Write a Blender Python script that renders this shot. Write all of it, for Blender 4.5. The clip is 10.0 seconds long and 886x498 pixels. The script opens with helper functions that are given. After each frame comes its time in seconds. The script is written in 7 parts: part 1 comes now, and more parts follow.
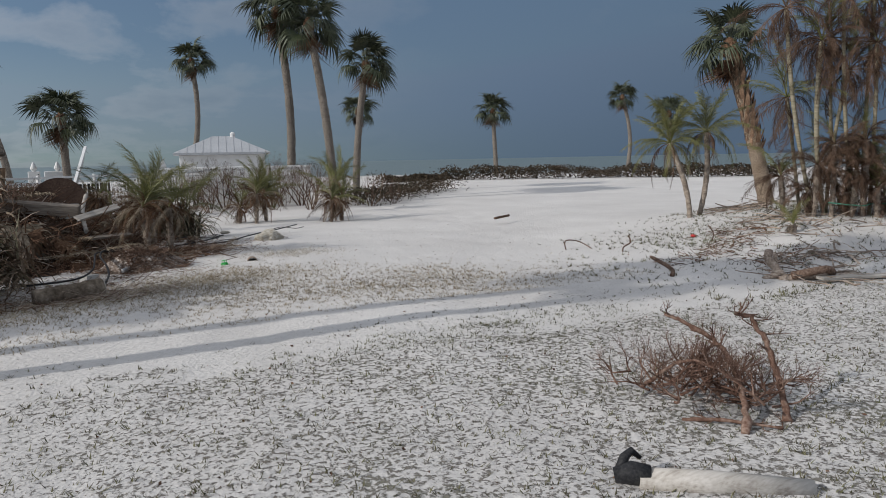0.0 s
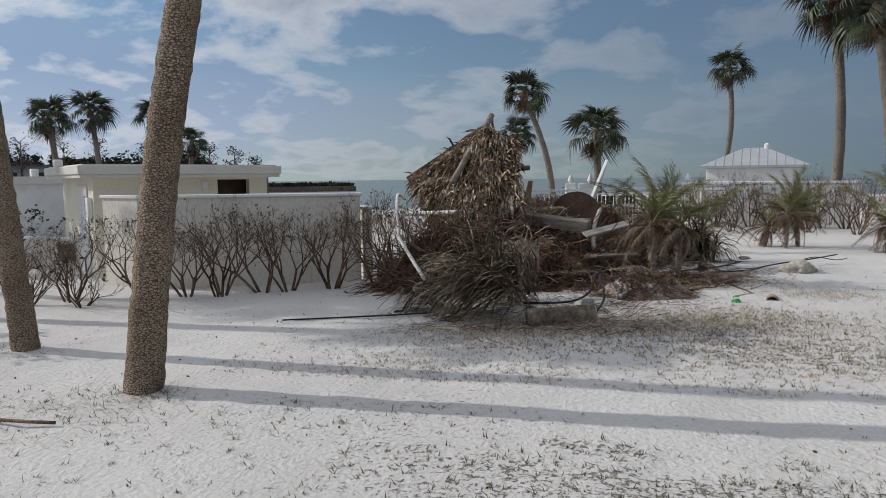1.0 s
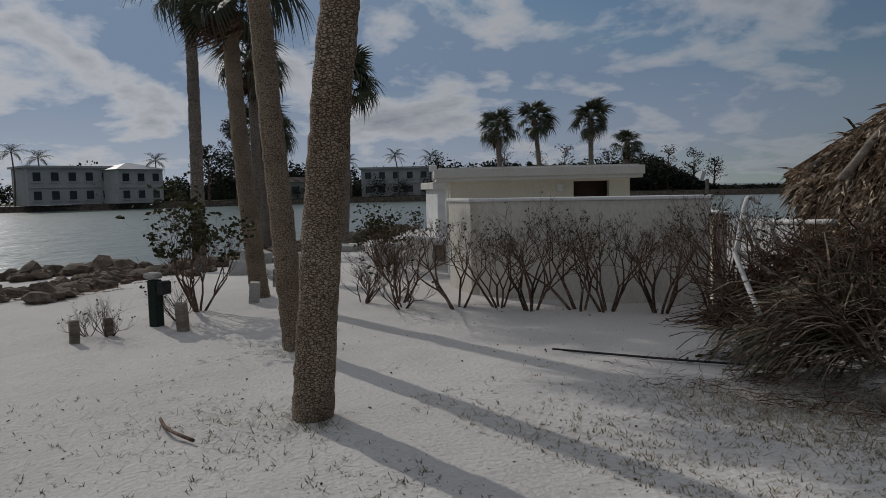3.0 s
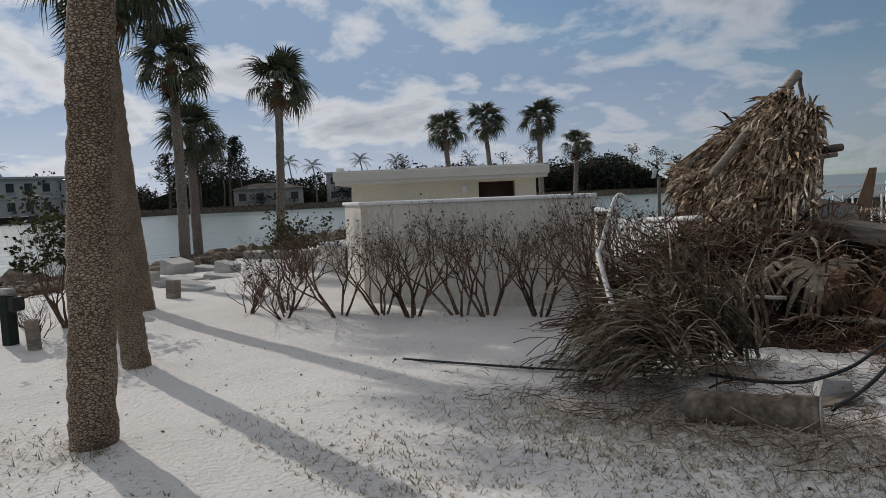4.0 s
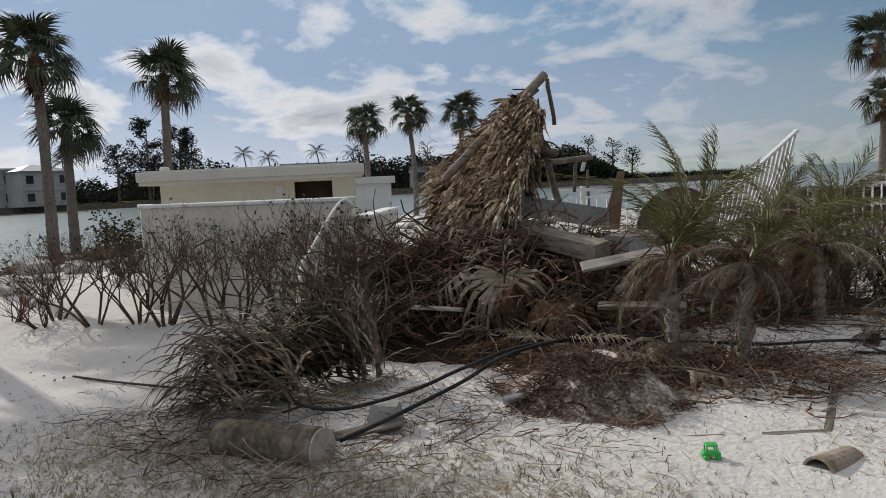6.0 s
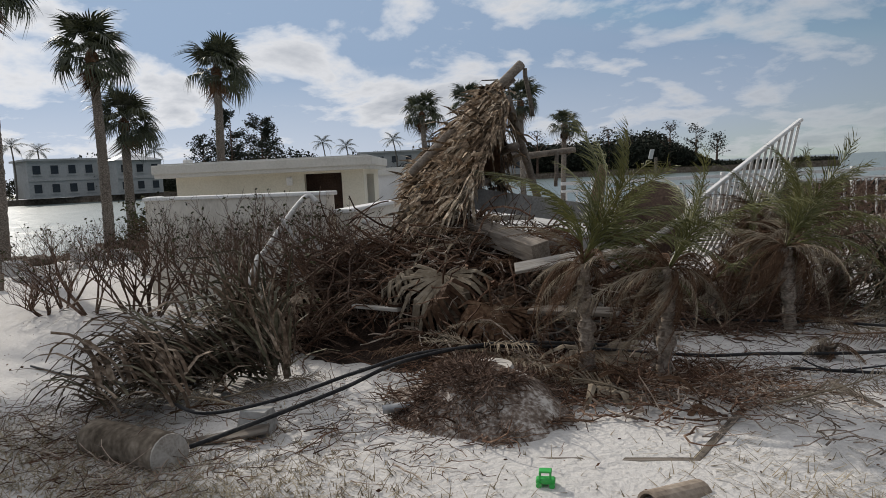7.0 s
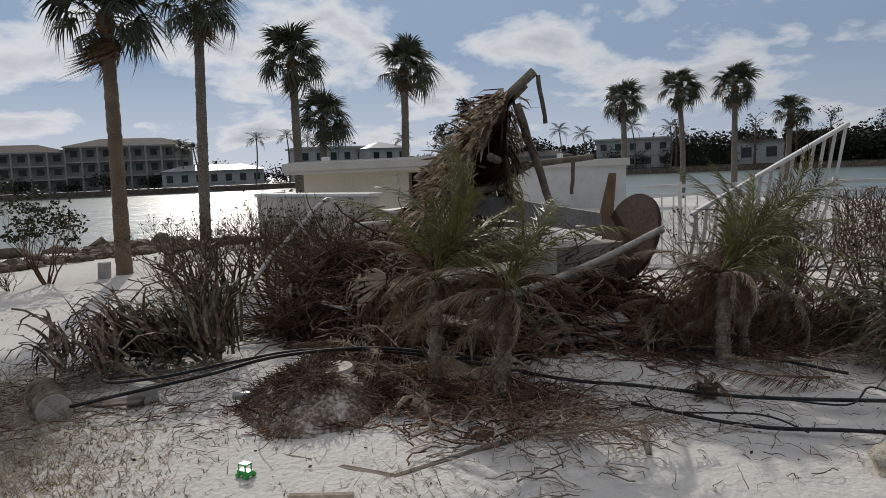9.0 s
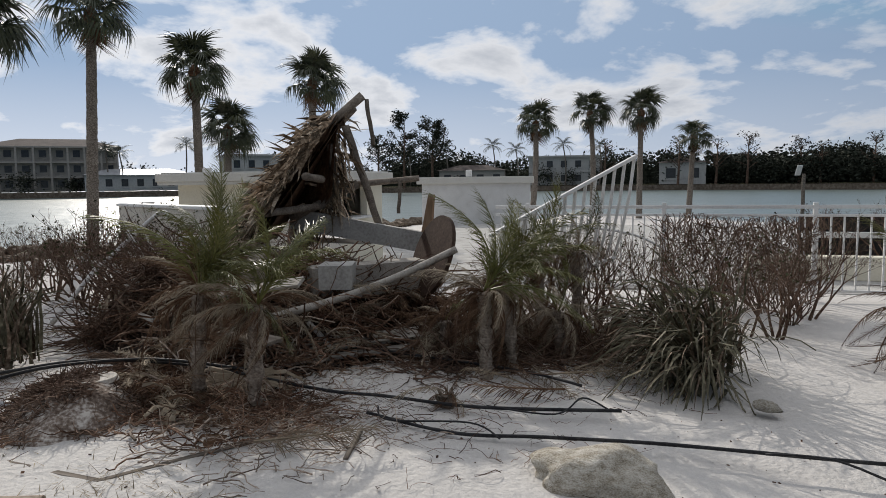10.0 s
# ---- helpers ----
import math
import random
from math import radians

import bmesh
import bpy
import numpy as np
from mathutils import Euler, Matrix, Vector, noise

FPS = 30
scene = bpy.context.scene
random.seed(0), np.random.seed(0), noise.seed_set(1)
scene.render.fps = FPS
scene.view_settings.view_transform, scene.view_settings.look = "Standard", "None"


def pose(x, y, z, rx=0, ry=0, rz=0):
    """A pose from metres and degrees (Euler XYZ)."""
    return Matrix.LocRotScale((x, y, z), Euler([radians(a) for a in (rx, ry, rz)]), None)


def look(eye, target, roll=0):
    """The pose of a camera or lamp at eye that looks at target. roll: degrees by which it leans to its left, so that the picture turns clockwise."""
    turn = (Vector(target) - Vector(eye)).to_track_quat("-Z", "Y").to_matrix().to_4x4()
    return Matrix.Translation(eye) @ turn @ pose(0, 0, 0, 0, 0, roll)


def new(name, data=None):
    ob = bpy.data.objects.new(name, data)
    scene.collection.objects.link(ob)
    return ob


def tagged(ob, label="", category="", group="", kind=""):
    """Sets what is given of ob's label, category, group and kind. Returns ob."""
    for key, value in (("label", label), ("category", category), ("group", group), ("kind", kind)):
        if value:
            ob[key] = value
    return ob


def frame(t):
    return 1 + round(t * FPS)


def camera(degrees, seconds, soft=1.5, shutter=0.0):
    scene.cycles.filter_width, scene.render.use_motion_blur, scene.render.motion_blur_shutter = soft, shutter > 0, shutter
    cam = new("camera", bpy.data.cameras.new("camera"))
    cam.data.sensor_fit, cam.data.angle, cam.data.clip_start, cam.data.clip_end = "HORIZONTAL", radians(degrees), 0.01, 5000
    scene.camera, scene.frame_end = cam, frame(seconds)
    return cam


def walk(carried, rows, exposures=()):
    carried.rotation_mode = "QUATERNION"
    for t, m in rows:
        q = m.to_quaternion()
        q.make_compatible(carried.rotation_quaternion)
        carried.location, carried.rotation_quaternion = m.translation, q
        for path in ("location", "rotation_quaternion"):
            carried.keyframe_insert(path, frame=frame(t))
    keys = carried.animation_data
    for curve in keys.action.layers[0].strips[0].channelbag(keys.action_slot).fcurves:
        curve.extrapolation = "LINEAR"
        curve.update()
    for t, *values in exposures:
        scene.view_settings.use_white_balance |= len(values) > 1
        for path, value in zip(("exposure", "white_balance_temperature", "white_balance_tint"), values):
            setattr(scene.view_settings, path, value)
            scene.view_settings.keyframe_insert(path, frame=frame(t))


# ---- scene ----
cam = camera(64.14, 10.0, 0.9)
ROWS = [
    (0.0, 0.000, -0.000, 1.624, 82.74, 1.11, -28.27),
    (0.5, 0.215, 0.766, 1.660, 84.00, 1.32, -5.96),
    (1.0, 0.399, 1.446, 1.666, 84.35, 0.56, 12.69),
    (1.5, 0.591, 2.099, 1.652, 83.53, -0.06, 25.77),
    (2.0, 0.738, 2.649, 1.649, 83.72, -0.19, 38.87),
    (3.5, 1.451, 4.317, 1.581, 85.37, 1.51, 49.71),
    (4.0, 1.735, 4.863, 1.565, 85.35, 2.55, 46.83),
    (4.5, 2.149, 5.368, 1.579, 84.91, 3.01, 44.92),
    (5.0, 2.549, 5.813, 1.601, 84.53, 3.20, 43.35),
    (5.5, 2.983, 6.387, 1.582, 84.52, 2.93, 43.26),
    (6.0, 3.369, 6.901, 1.602, 84.50, 2.67, 44.40),
    (7.5, 4.436, 8.429, 1.642, 83.52, 2.58, 55.38),
    (8.0, 4.876, 8.941, 1.691, 83.51, 2.09, 60.23),
    (8.5, 5.194, 9.501, 1.700, 83.66, 2.39, 65.97),
    (9.0, 5.564, 10.003, 1.723, 83.62, 2.35, 70.66),
    (9.5, 5.896, 10.534, 1.734, 83.98, 1.82, 71.28),
    (10.0, 6.318, 11.051, 1.774, 84.45, 0.68, 65.84),
]
walk(cam, [(t, pose(x, y, z, rx, ry, rz)) for t, x, y, z, rx, ry, rz in ROWS],
     [(t, e - 0.05, k, 11) for t, e, k in ((0.0, -0.20, 6060), (1.0, -0.13, 6080), (2.0, -0.22, 6150), (3.3, -1.1, 6180), (3.7, -0.88, 6200), (4.3, 0.0, 6330), (5.5, -0.08, 6380), (7.5, -0.15, 6380), (8.2, -0.4, 6360), (9.0, -0.34, 6360), (9.5, -0.30, 6350), (10.0, -0.07, 6330))])


# ---- world, sun, exposure ----
SUN_EL, SUN_AZ = radians(28), radians(270)      # the sun stands in the west (-x)
world = bpy.data.worlds.new("sky")
scene.world = world
world.use_nodes = True
wn, wl = world.node_tree.nodes, world.node_tree.links
wn.clear()


def wnode(kind, **kw):
    n = wn.new(kind)
    for k, v in kw.items():
        n.inputs[k].default_value = v
    return n


sky = wn.new("ShaderNodeTexSky")
sky.sky_type, sky.sun_disc, sky.sun_elevation, sky.sun_rotation = "NISHITA", False, SUN_EL, SUN_AZ
sky.air_density, sky.dust_density, sky.ozone_density = 1.0, 0.4, 2.0
co = wn.new("ShaderNodeTexCoord")
sep = wn.new("ShaderNodeSeparateXYZ")
wl.new(co.outputs["Generated"], sep.inputs[0])


def wmath(op, a, b=0.0, clamp=False):
    n = wn.new("ShaderNodeMath")
    n.operation, n.use_clamp = op, clamp
    for i, v in enumerate((a, b)):
        if isinstance(v, (int, float)):
            n.inputs[i].default_value = v
        else:
            wl.new(v, n.inputs[i])
    return n.outputs[0]


zz = wmath("ADD", wmath("MAXIMUM", sep.outputs[2], 0.0), 0.30)
flat = wn.new("ShaderNodeCombineXYZ")
wl.new(wmath("DIVIDE", sep.outputs[0], zz), flat.inputs[0])
wl.new(wmath("DIVIDE", sep.outputs[1], zz), flat.inputs[1])
cloud = wnode("ShaderNodeTexNoise", Scale=2.2, Detail=10.0, Roughness=0.56, Distortion=0.2)
wl.new(flat.outputs[0], cloud.inputs["Vector"])
fine = wnode("ShaderNodeTexNoise", Scale=0.42, Detail=4.0, Roughness=0.5)
wl.new(flat.outputs[0], fine.inputs["Vector"])
ramp = wn.new("ShaderNodeValToRGB")
ramp.color_ramp.elements[0].position, ramp.color_ramp.elements[1].position = 0.47, 0.56
high = wmath("MAXIMUM", sep.outputs[2], 0.0)
wl.new(wmath("ADD", cloud.outputs[0], wmath("MULTIPLY", wmath("SUBTRACT", high, 0.25, True), 0.16)), ramp.inputs[0])   # the cover closes towards the zenith
body = wn.new("ShaderNodeValToRGB")            # thin edges bright, thick bellies grey
body.color_ramp.elements[0].position, body.color_ramp.elements[1].position = 0.50, 0.72
body.color_ramp.elements[0].color, body.color_ramp.elements[1].color = (1.0, 1.0, 1.0, 1), (0.42, 0.46, 0.52, 1)
wl.new(cloud.outputs[0], body.inputs[0])
# the clouds are lit from the west; the rain front stands in the north-east
lit = wmath("ADD", wmath("MULTIPLY", wmath("ADD", wmath("MULTIPLY", sep.outputs[0], -0.86), wmath("MULTIPLY", sep.outputs[1], -0.20)), 0.5), 0.52, True)
bright = wn.new("ShaderNodeVectorMath")
bright.operation = "SCALE"
wl.new(body.outputs[0], bright.inputs[0])
wl.new(wmath("ADD", wmath("ADD", wmath("MULTIPLY", lit, 7.8), 2.3), wmath("MULTIPLY", wmath("SUBTRACT", high, 0.3, True), 4.0)), bright.inputs["Scale"])   # thin overhead cloud is the brightest
veil = wn.new("ShaderNodeMix")                 # grey veil of the front over the blue
veil.data_type = "RGBA"
wl.new(wmath("MULTIPLY", wmath("SUBTRACT", 0.92, lit, True), wmath("SUBTRACT", 1.3, high), True), veil.inputs["Factor"])
soft = wn.new("ShaderNodeVectorMath")         # haze near the sun never outshines the clouds
soft.operation = "MINIMUM"
soft.inputs[1].default_value = (3.5, 4.65, 6.3)
wl.new(sky.outputs[0], soft.inputs[0])
wl.new(soft.outputs[0], veil.inputs["A"])
veil.inputs["B"].default_value = (1.0, 1.42, 1.95, 1)
mixed = wn.new("ShaderNodeMix")
mixed.data_type = "RGBA"
haze = wmath("MULTIPLY", wmath("SUBTRACT", lit, 0.2, True), wmath("MULTIPLY", wmath("SUBTRACT", 0.15, high, True), 5.5), True)   # pale haze low in the west
wl.new(wmath("MAXIMUM", haze, wmath("MULTIPLY", ramp.outputs[0], wmath("ADD", wmath("MULTIPLY", wmath("SUBTRACT", lit, 0.22, True), 1.7), wmath("MULTIPLY", wmath("SUBTRACT", high, 0.16, True), 2.0), True))), mixed.inputs["Factor"])
wl.new(veil.outputs["Result"], mixed.inputs["A"])
wl.new(bright.outputs[0], mixed.inputs["B"])
bg = wnode("ShaderNodeBackground", Strength=0.106)
wl.new(mixed.outputs["Result"], bg.inputs["Color"])
wout = wn.new("ShaderNodeOutputWorld")
wl.new(bg.outputs[0], wout.inputs[0])

sun = new("sun", bpy.data.lights.new("sun", "SUN"))
sun.data.energy, sun.data.angle, sun.data.color = 3.35, radians(0.6), (1.0, 0.93, 0.82)
sun.matrix_world = look((-87.5, 3.0, 46.5), (0, 0, 0))


# ---- materials ----
def material(name, rough=0.8, metal=0.0, spec=0.3):
    m = bpy.data.materials.new(name)
    m.use_nodes = True
    b = m.node_tree.nodes["Principled BSDF"]
    b.inputs["Roughness"].default_value, b.inputs["Metallic"].default_value = rough, metal
    b.inputs["Specular IOR Level"].default_value = spec
    return m, m.node_tree.nodes, m.node_tree.links, b


def mixed_material(name, colours, scale=6.0, fine_scale=60.0, stretch=(1, 1, 1), rough=0.8, bump=0.3, bump_dist=0.01, metal=0.0, vary=0.0, spec=0.12, island=0.0, world_space=False):
    """A surface of two or three colours mixed by noise at two scales, with fine relief; vary: lightness from object to object, island: from piece to piece."""
    m, n, l, b = material(name, rough, metal, spec)
    tc = n.new("ShaderNodeTexCoord")
    mp = n.new("ShaderNodeMapping")
    mp.inputs["Scale"].default_value = stretch
    if world_space:
        g = n.new("ShaderNodeNewGeometry")
        l.new(g.outputs["Position"], mp.inputs[0])
    else:
        l.new(tc.outputs["Object"], mp.inputs[0])
    a, f = n.new("ShaderNodeTexNoise"), n.new("ShaderNodeTexNoise")
    for t, s, d in ((a, scale, 4.0), (f, fine_scale, 5.0)):
        t.inputs["Scale"].default_value, t.inputs["Detail"].default_value = s, d
        l.new(mp.outputs[0], t.inputs["Vector"])
    add = n.new("ShaderNodeMath")
    add.operation = "MULTIPLY_ADD"
    add.inputs[1].default_value = 0.5
    half = n.new("ShaderNodeMath")
    half.operation = "MULTIPLY"
    half.inputs[1].default_value = 0.5
    l.new(a.outputs[0], half.inputs[0])
    l.new(f.outputs[0], add.inputs[0])
    l.new(half.outputs[0], add.inputs[2])
    r = n.new("ShaderNodeValToRGB")
    e = r.color_ramp.elements
    while len(e) < len(colours):
        e.new(0.5)
    for i, c in enumerate(colours):
        e[i].position, e[i].color = 0.34 + 0.32 * i / (len(colours) - 1), (*c, 1)
    l.new(add.outputs[0], r.inputs[0])
    out = r.outputs[0]
    if vary or island:
        o, g = n.new("ShaderNodeObjectInfo"), n.new("ShaderNodeNewGeometry")
        hsv = n.new("ShaderNodeHueSaturation")
        mr = n.new("ShaderNodeMapRange")
        span = vary or island
        mr.inputs["To Min"].default_value, mr.inputs["To Max"].default_value = 1 - span, 1 + span
        l.new(g.outputs["Random Per Island"] if island else o.outputs["Random"], mr.inputs["Value"])
        l.new(mr.outputs[0], hsv.inputs["Value"])
        l.new(out, hsv.inputs["Color"])
        out = hsv.outputs[0]
    l.new(out, b.inputs["Base Color"])
    if bump:
        bp = n.new("ShaderNodeBump")
        bp.inputs["Strength"].default_value, bp.inputs["Distance"].default_value = bump, bump_dist
        l.new(add.outputs[0], bp.inputs["Height"])
        l.new(bp.outputs[0], b.inputs["Normal"])
    return m


def sand_material():
    """White quartz sand; where the attribute cover is high, matted grass shows through it in small clumps."""
    m, n, l, b = material("sand", 0.95, 0, 0.15)
    g = n.new("ShaderNodeNewGeometry")
    at = n.new("ShaderNodeAttribute")
    at.attribute_name = "cover"

    def noise_tex(scale, detail, rough=0.55):
        t = n.new("ShaderNodeTexNoise")
        t.inputs["Scale"].default_value, t.inputs["Detail"].default_value, t.inputs["Roughness"].default_value = scale, detail, rough
        l.new(g.outputs["Position"], t.inputs["Vector"])
        return t.outputs[0]

    def mth(op, a, c, clamp=False):
        t = n.new("ShaderNodeMath")
        t.operation, t.use_clamp = op, clamp
        for i, v in enumerate((a, c)):
            if isinstance(v, (int, float)):
                t.inputs[i].default_value = v
            else:
                l.new(v, t.inputs[i])
        return t.outputs[0]

    clump, patch, grain, broad = noise_tex(27, 7, 0.7), noise_tex(1.1, 3), noise_tex(260, 3), noise_tex(0.5, 4)
    level = mth("ADD", mth("ADD", mth("MULTIPLY", at.outputs["Fac"], 0.234), mth("MULTIPLY", mth("SUBTRACT", patch, 0.5), 0.16)), mth("SUBTRACT", clump, 0.735))
    mask = mth("MULTIPLY", level, 15.0, True)
    sandc = n.new("ShaderNodeValToRGB")
    sandc.color_ramp.elements[0].position, sandc.color_ramp.elements[1].position = 0.3, 0.7
    sandc.color_ramp.elements[0].color, sandc.color_ramp.elements[1].color = (0.46, 0.437, 0.413, 1), (0.72, 0.695, 0.665, 1)
    l.new(mth("ADD", mth("ADD", mth("MULTIPLY", grain, 0.35), mth("MULTIPLY", broad, 0.35)), mth("MULTIPLY", noise_tex(38, 5, 0.65), 0.30)), sandc.inputs[0])
    grassc = n.new("ShaderNodeValToRGB")
    e = grassc.color_ramp.elements
    e.new(0.5)
    for i, (p, c) in enumerate(((0.35, (0.06, 0.048, 0.04)), (0.5, (0.15, 0.13, 0.105)), (0.66, (0.11, 0.118, 0.068)))):
        e[i].position, e[i].color = p, (*c, 1)
    l.new(mth("ADD", mth("MULTIPLY", noise_tex(70, 3), 0.5), mth("MULTIPLY", patch, 0.5)), grassc.inputs[0])
    mx = n.new("ShaderNodeMix")
    mx.data_type = "RGBA"
    l.new(mth("MULTIPLY", mask, 0.86), mx.inputs["Factor"])
    l.new(sandc.outputs[0], mx.inputs["A"])
    l.new(grassc.outputs[0], mx.inputs["B"])
    l.new(mx.outputs["Result"], b.inputs["Base Color"])
    bp = n.new("ShaderNodeBump")
    bp.inputs["Strength"].default_value, bp.inputs["Distance"].default_value = 0.8, 0.028
    l.new(mth("ADD", mth("ADD", mth("MULTIPLY", mask, 0.55), mth("MULTIPLY", noise_tex(24, 4), 0.8)), mth("MULTIPLY", grain, 0.12)), bp.inputs["Height"])
    l.new(bp.outputs[0], b.inputs["Normal"])
    return m


def water_material():
    m, n, l, b = material("sea_water", 0.28, 0, 0.3)
    b.inputs["Base Color"].default_value = (0.14, 0.172, 0.162, 1)
    b.inputs["IOR"].default_value = 1.33
    g = n.new("ShaderNodeNewGeometry")
    mp = n.new("ShaderNodeMapping")
    mp.inputs["Rotation"].default_value, mp.inputs["Scale"].default_value = (0, 0, 0.5), (1.0, 0.45, 1)
    l.new(g.outputs["Position"], mp.inputs[0])
    a, f = n.new("ShaderNodeTexNoise"), n.new("ShaderNodeTexNoise")
    for t, s, d in ((a, 0.55, 4.0), (f, 3.2, 5.0)):
        t.inputs["Scale"].default_value, t.inputs["Detail"].default_value = s, d
        l.new(mp.outputs[0], t.inputs["Vector"])
    for t, st, ds in ((a, 0.9, 0.35), (f, 0.8, 0.09)):
        bp = n.new("ShaderNodeBump")
        bp.inputs["Strength"].default_value, bp.inputs["Distance"].default_value = st, ds
        l.new(t.outputs[0], bp.inputs["Height"])
        if t is f:
            l.new(last.outputs[0], bp.inputs["Normal"])
        last = bp
    l.new(last.outputs[0], b.inputs["Normal"])
    return m


def bark_material(name, dark, mid, light, cell=(26, 26, 38)):
    """Palm bark broken into small plates by cracks."""
    m, n, l, b = material(name, 0.95, 0, 0.15)
    tc = n.new("ShaderNodeTexCoord")
    mp = n.new("ShaderNodeMapping")
    mp.inputs["Scale"].default_value = cell
    l.new(tc.outputs["Object"], mp.inputs[0])
    v = n.new("ShaderNodeTexVoronoi")
    v.feature = "DISTANCE_TO_EDGE"
    v.inputs["Scale"].default_value = 1.0
    wob = n.new("ShaderNodeTexNoise")
    wob.inputs["Scale"].default_value, wob.inputs["Detail"].default_value = 0.8, 3
    l.new(mp.outputs[0], wob.inputs["Vector"])
    off = n.new("ShaderNodeVectorMath")
    off.operation = "MULTIPLY_ADD"
    off.inputs[1].default_value = (1.1, 1.1, 1.1)
    l.new(wob.outputs["Color"], off.inputs[0])
    l.new(mp.outputs[0], off.inputs[2])
    l.new(off.outputs[0], v.inputs["Vector"])
    big, fine_t = n.new("ShaderNodeTexNoise"), n.new("ShaderNodeTexNoise")
    big.inputs["Scale"].default_value, fine_t.inputs["Scale"].default_value, fine_t.inputs["Detail"].default_value = 2.2, 90, 4
    for t in (big, fine_t):
        l.new(tc.outputs["Object"], t.inputs["Vector"])
    crack = n.new("ShaderNodeMapRange")
    crack.inputs["From Max"].default_value = 0.16
    l.new(v.outputs["Distance"], crack.inputs["Value"])
    tone = n.new("ShaderNodeMath")
    tone.operation = "MULTIPLY_ADD"
    tone.inputs[1].default_value = 0.45
    l.new(big.outputs[0], tone.inputs[0])
    half = n.new("ShaderNodeMath")
    half.operation = "MULTIPLY"
    half.inputs[1].default_value = 0.55
    l.new(fine_t.outputs[0], half.inputs[0])
    l.new(half.outputs[0], tone.inputs[2])
    r = n.new("ShaderNodeValToRGB")
    r.color_ramp.elements[0].position, r.color_ramp.elements[1].position = 0.36, 0.64
    r.color_ramp.elements[0].color, r.color_ramp.elements[1].color = (*mid, 1), (*light, 1)
    l.new(tone.outputs[0], r.inputs[0])
    mx = n.new("ShaderNodeMix")
    mx.data_type = "RGBA"
    mx.inputs["A"].default_value = (*dark, 1)
    l.new(crack.outputs[0], mx.inputs["Factor"])
    l.new(r.outputs[0], mx.inputs["B"])
    l.new(mx.outputs["Result"], b.inputs["Base Color"])
    hgt = n.new("ShaderNodeMath")
    hgt.operation = "ADD"
    l.new(crack.outputs[0], hgt.inputs[0])
    l.new(fine_t.outputs[0], hgt.inputs[1])
    bp = n.new("ShaderNodeBump")
    bp.inputs["Strength"].default_value, bp.inputs["Distance"].default_value = 0.9, 0.012
    l.new(hgt.outputs[0], bp.inputs["Height"])
    l.new(bp.outputs[0], b.inputs["Normal"])
    return m


SAND, WATER = sand_material(), water_material()
BARK = bark_material("palm_bark", (0.085, 0.055, 0.036), (0.26, 0.19, 0.132), (0.52, 0.42, 0.315), (34, 34, 60))
BARK_DARK = bark_material("dark_palm_bark", (0.09, 0.075, 0.063), (0.2, 0.172, 0.145), (0.34, 0.3, 0.255), (14, 14, 22))
BOOTS = mixed_material("old_leaf_bases", ((0.10, 0.06, 0.04), (0.22, 0.14, 0.09), (0.36, 0.27, 0.19)), 5, 30, (1, 1, 0.5), 0.9, 0.5, 0.02, vary=0.25)
GREEN = mixed_material("palm_leaf_green", ((0.02, 0.027, 0.013), (0.04, 0.05, 0.024), (0.085, 0.093, 0.045)), 1.5, 18, (1, 1, 1), 0.5, 0.15, 0.004, vary=0.35, spec=0.4)
YOUNG = mixed_material("fresh_palm_leaf", ((0.055, 0.058, 0.015), (0.12, 0.122, 0.034), (0.21, 0.19, 0.07)), 1.5, 18, (1, 1, 1), 0.5, 0.15, 0.004, vary=0.3, spec=0.4)
DEAD = mixed_material("dead_palm_leaf", ((0.042, 0.02, 0.012), (0.105, 0.06, 0.036), (0.23, 0.155, 0.1)), 2, 20, (1, 1, 1), 0.85, 0.25, 0.006, vary=0.35)
TAN = mixed_material("bleached_palm_leaf", ((0.15, 0.115, 0.08), (0.26, 0.21, 0.15), (0.37, 0.32, 0.25)), 2, 20, (1, 1, 1), 0.85, 0.25, 0.006, vary=0.25)
THATCH = mixed_material("palm_thatch", ((0.07, 0.042, 0.026), (0.3, 0.225, 0.155), (0.66, 0.58, 0.46)), 2.2, 30, (1, 1, 1), 0.9, 0.3, 0.008, island=0.85)
TWIG = mixed_material("bare_twig", ((0.045, 0.026, 0.018), (0.12, 0.077, 0.056), (0.27, 0.195, 0.148)), 4, 40, (1, 1, 1), 0.9, 0.4, 0.006, island=0.35)
ROOT = mixed_material("tangled_root", ((0.042, 0.021, 0.013), (0.13, 0.075, 0.05), (0.35, 0.25, 0.18)), 3, 40, (1, 1, 1), 0.95, 0.4, 0.006, island=0.55)
LEAFLET = mixed_material("shrub_leaf", ((0.03, 0.035, 0.015), (0.055, 0.06, 0.025), (0.085, 0.08, 0.04)), 3, 20, (1, 1, 1), 0.6, 0.1, 0.003, island=0.5)
WOOD = mixed_material("weathered_wood", ((0.11, 0.09, 0.075), (0.2, 0.17, 0.14), (0.3, 0.265, 0.225)), 4, 22, (0.3, 3, 3), 0.9, 0.5, 0.006, vary=0.25)
PALEWOOD = mixed_material("bleached_plank", ((0.25, 0.22, 0.19), (0.4, 0.37, 0.33), (0.5, 0.47, 0.43)), 4, 22, (0.3, 3, 3), 0.85, 0.4, 0.004, vary=0.2)
STUCCO = mixed_material("cream_stucco", ((0.64, 0.6, 0.49), (0.74, 0.695, 0.575), (0.79, 0.75, 0.64)), 1.2, 45, (1, 1, 1), 0.9, 0.25, 0.004)
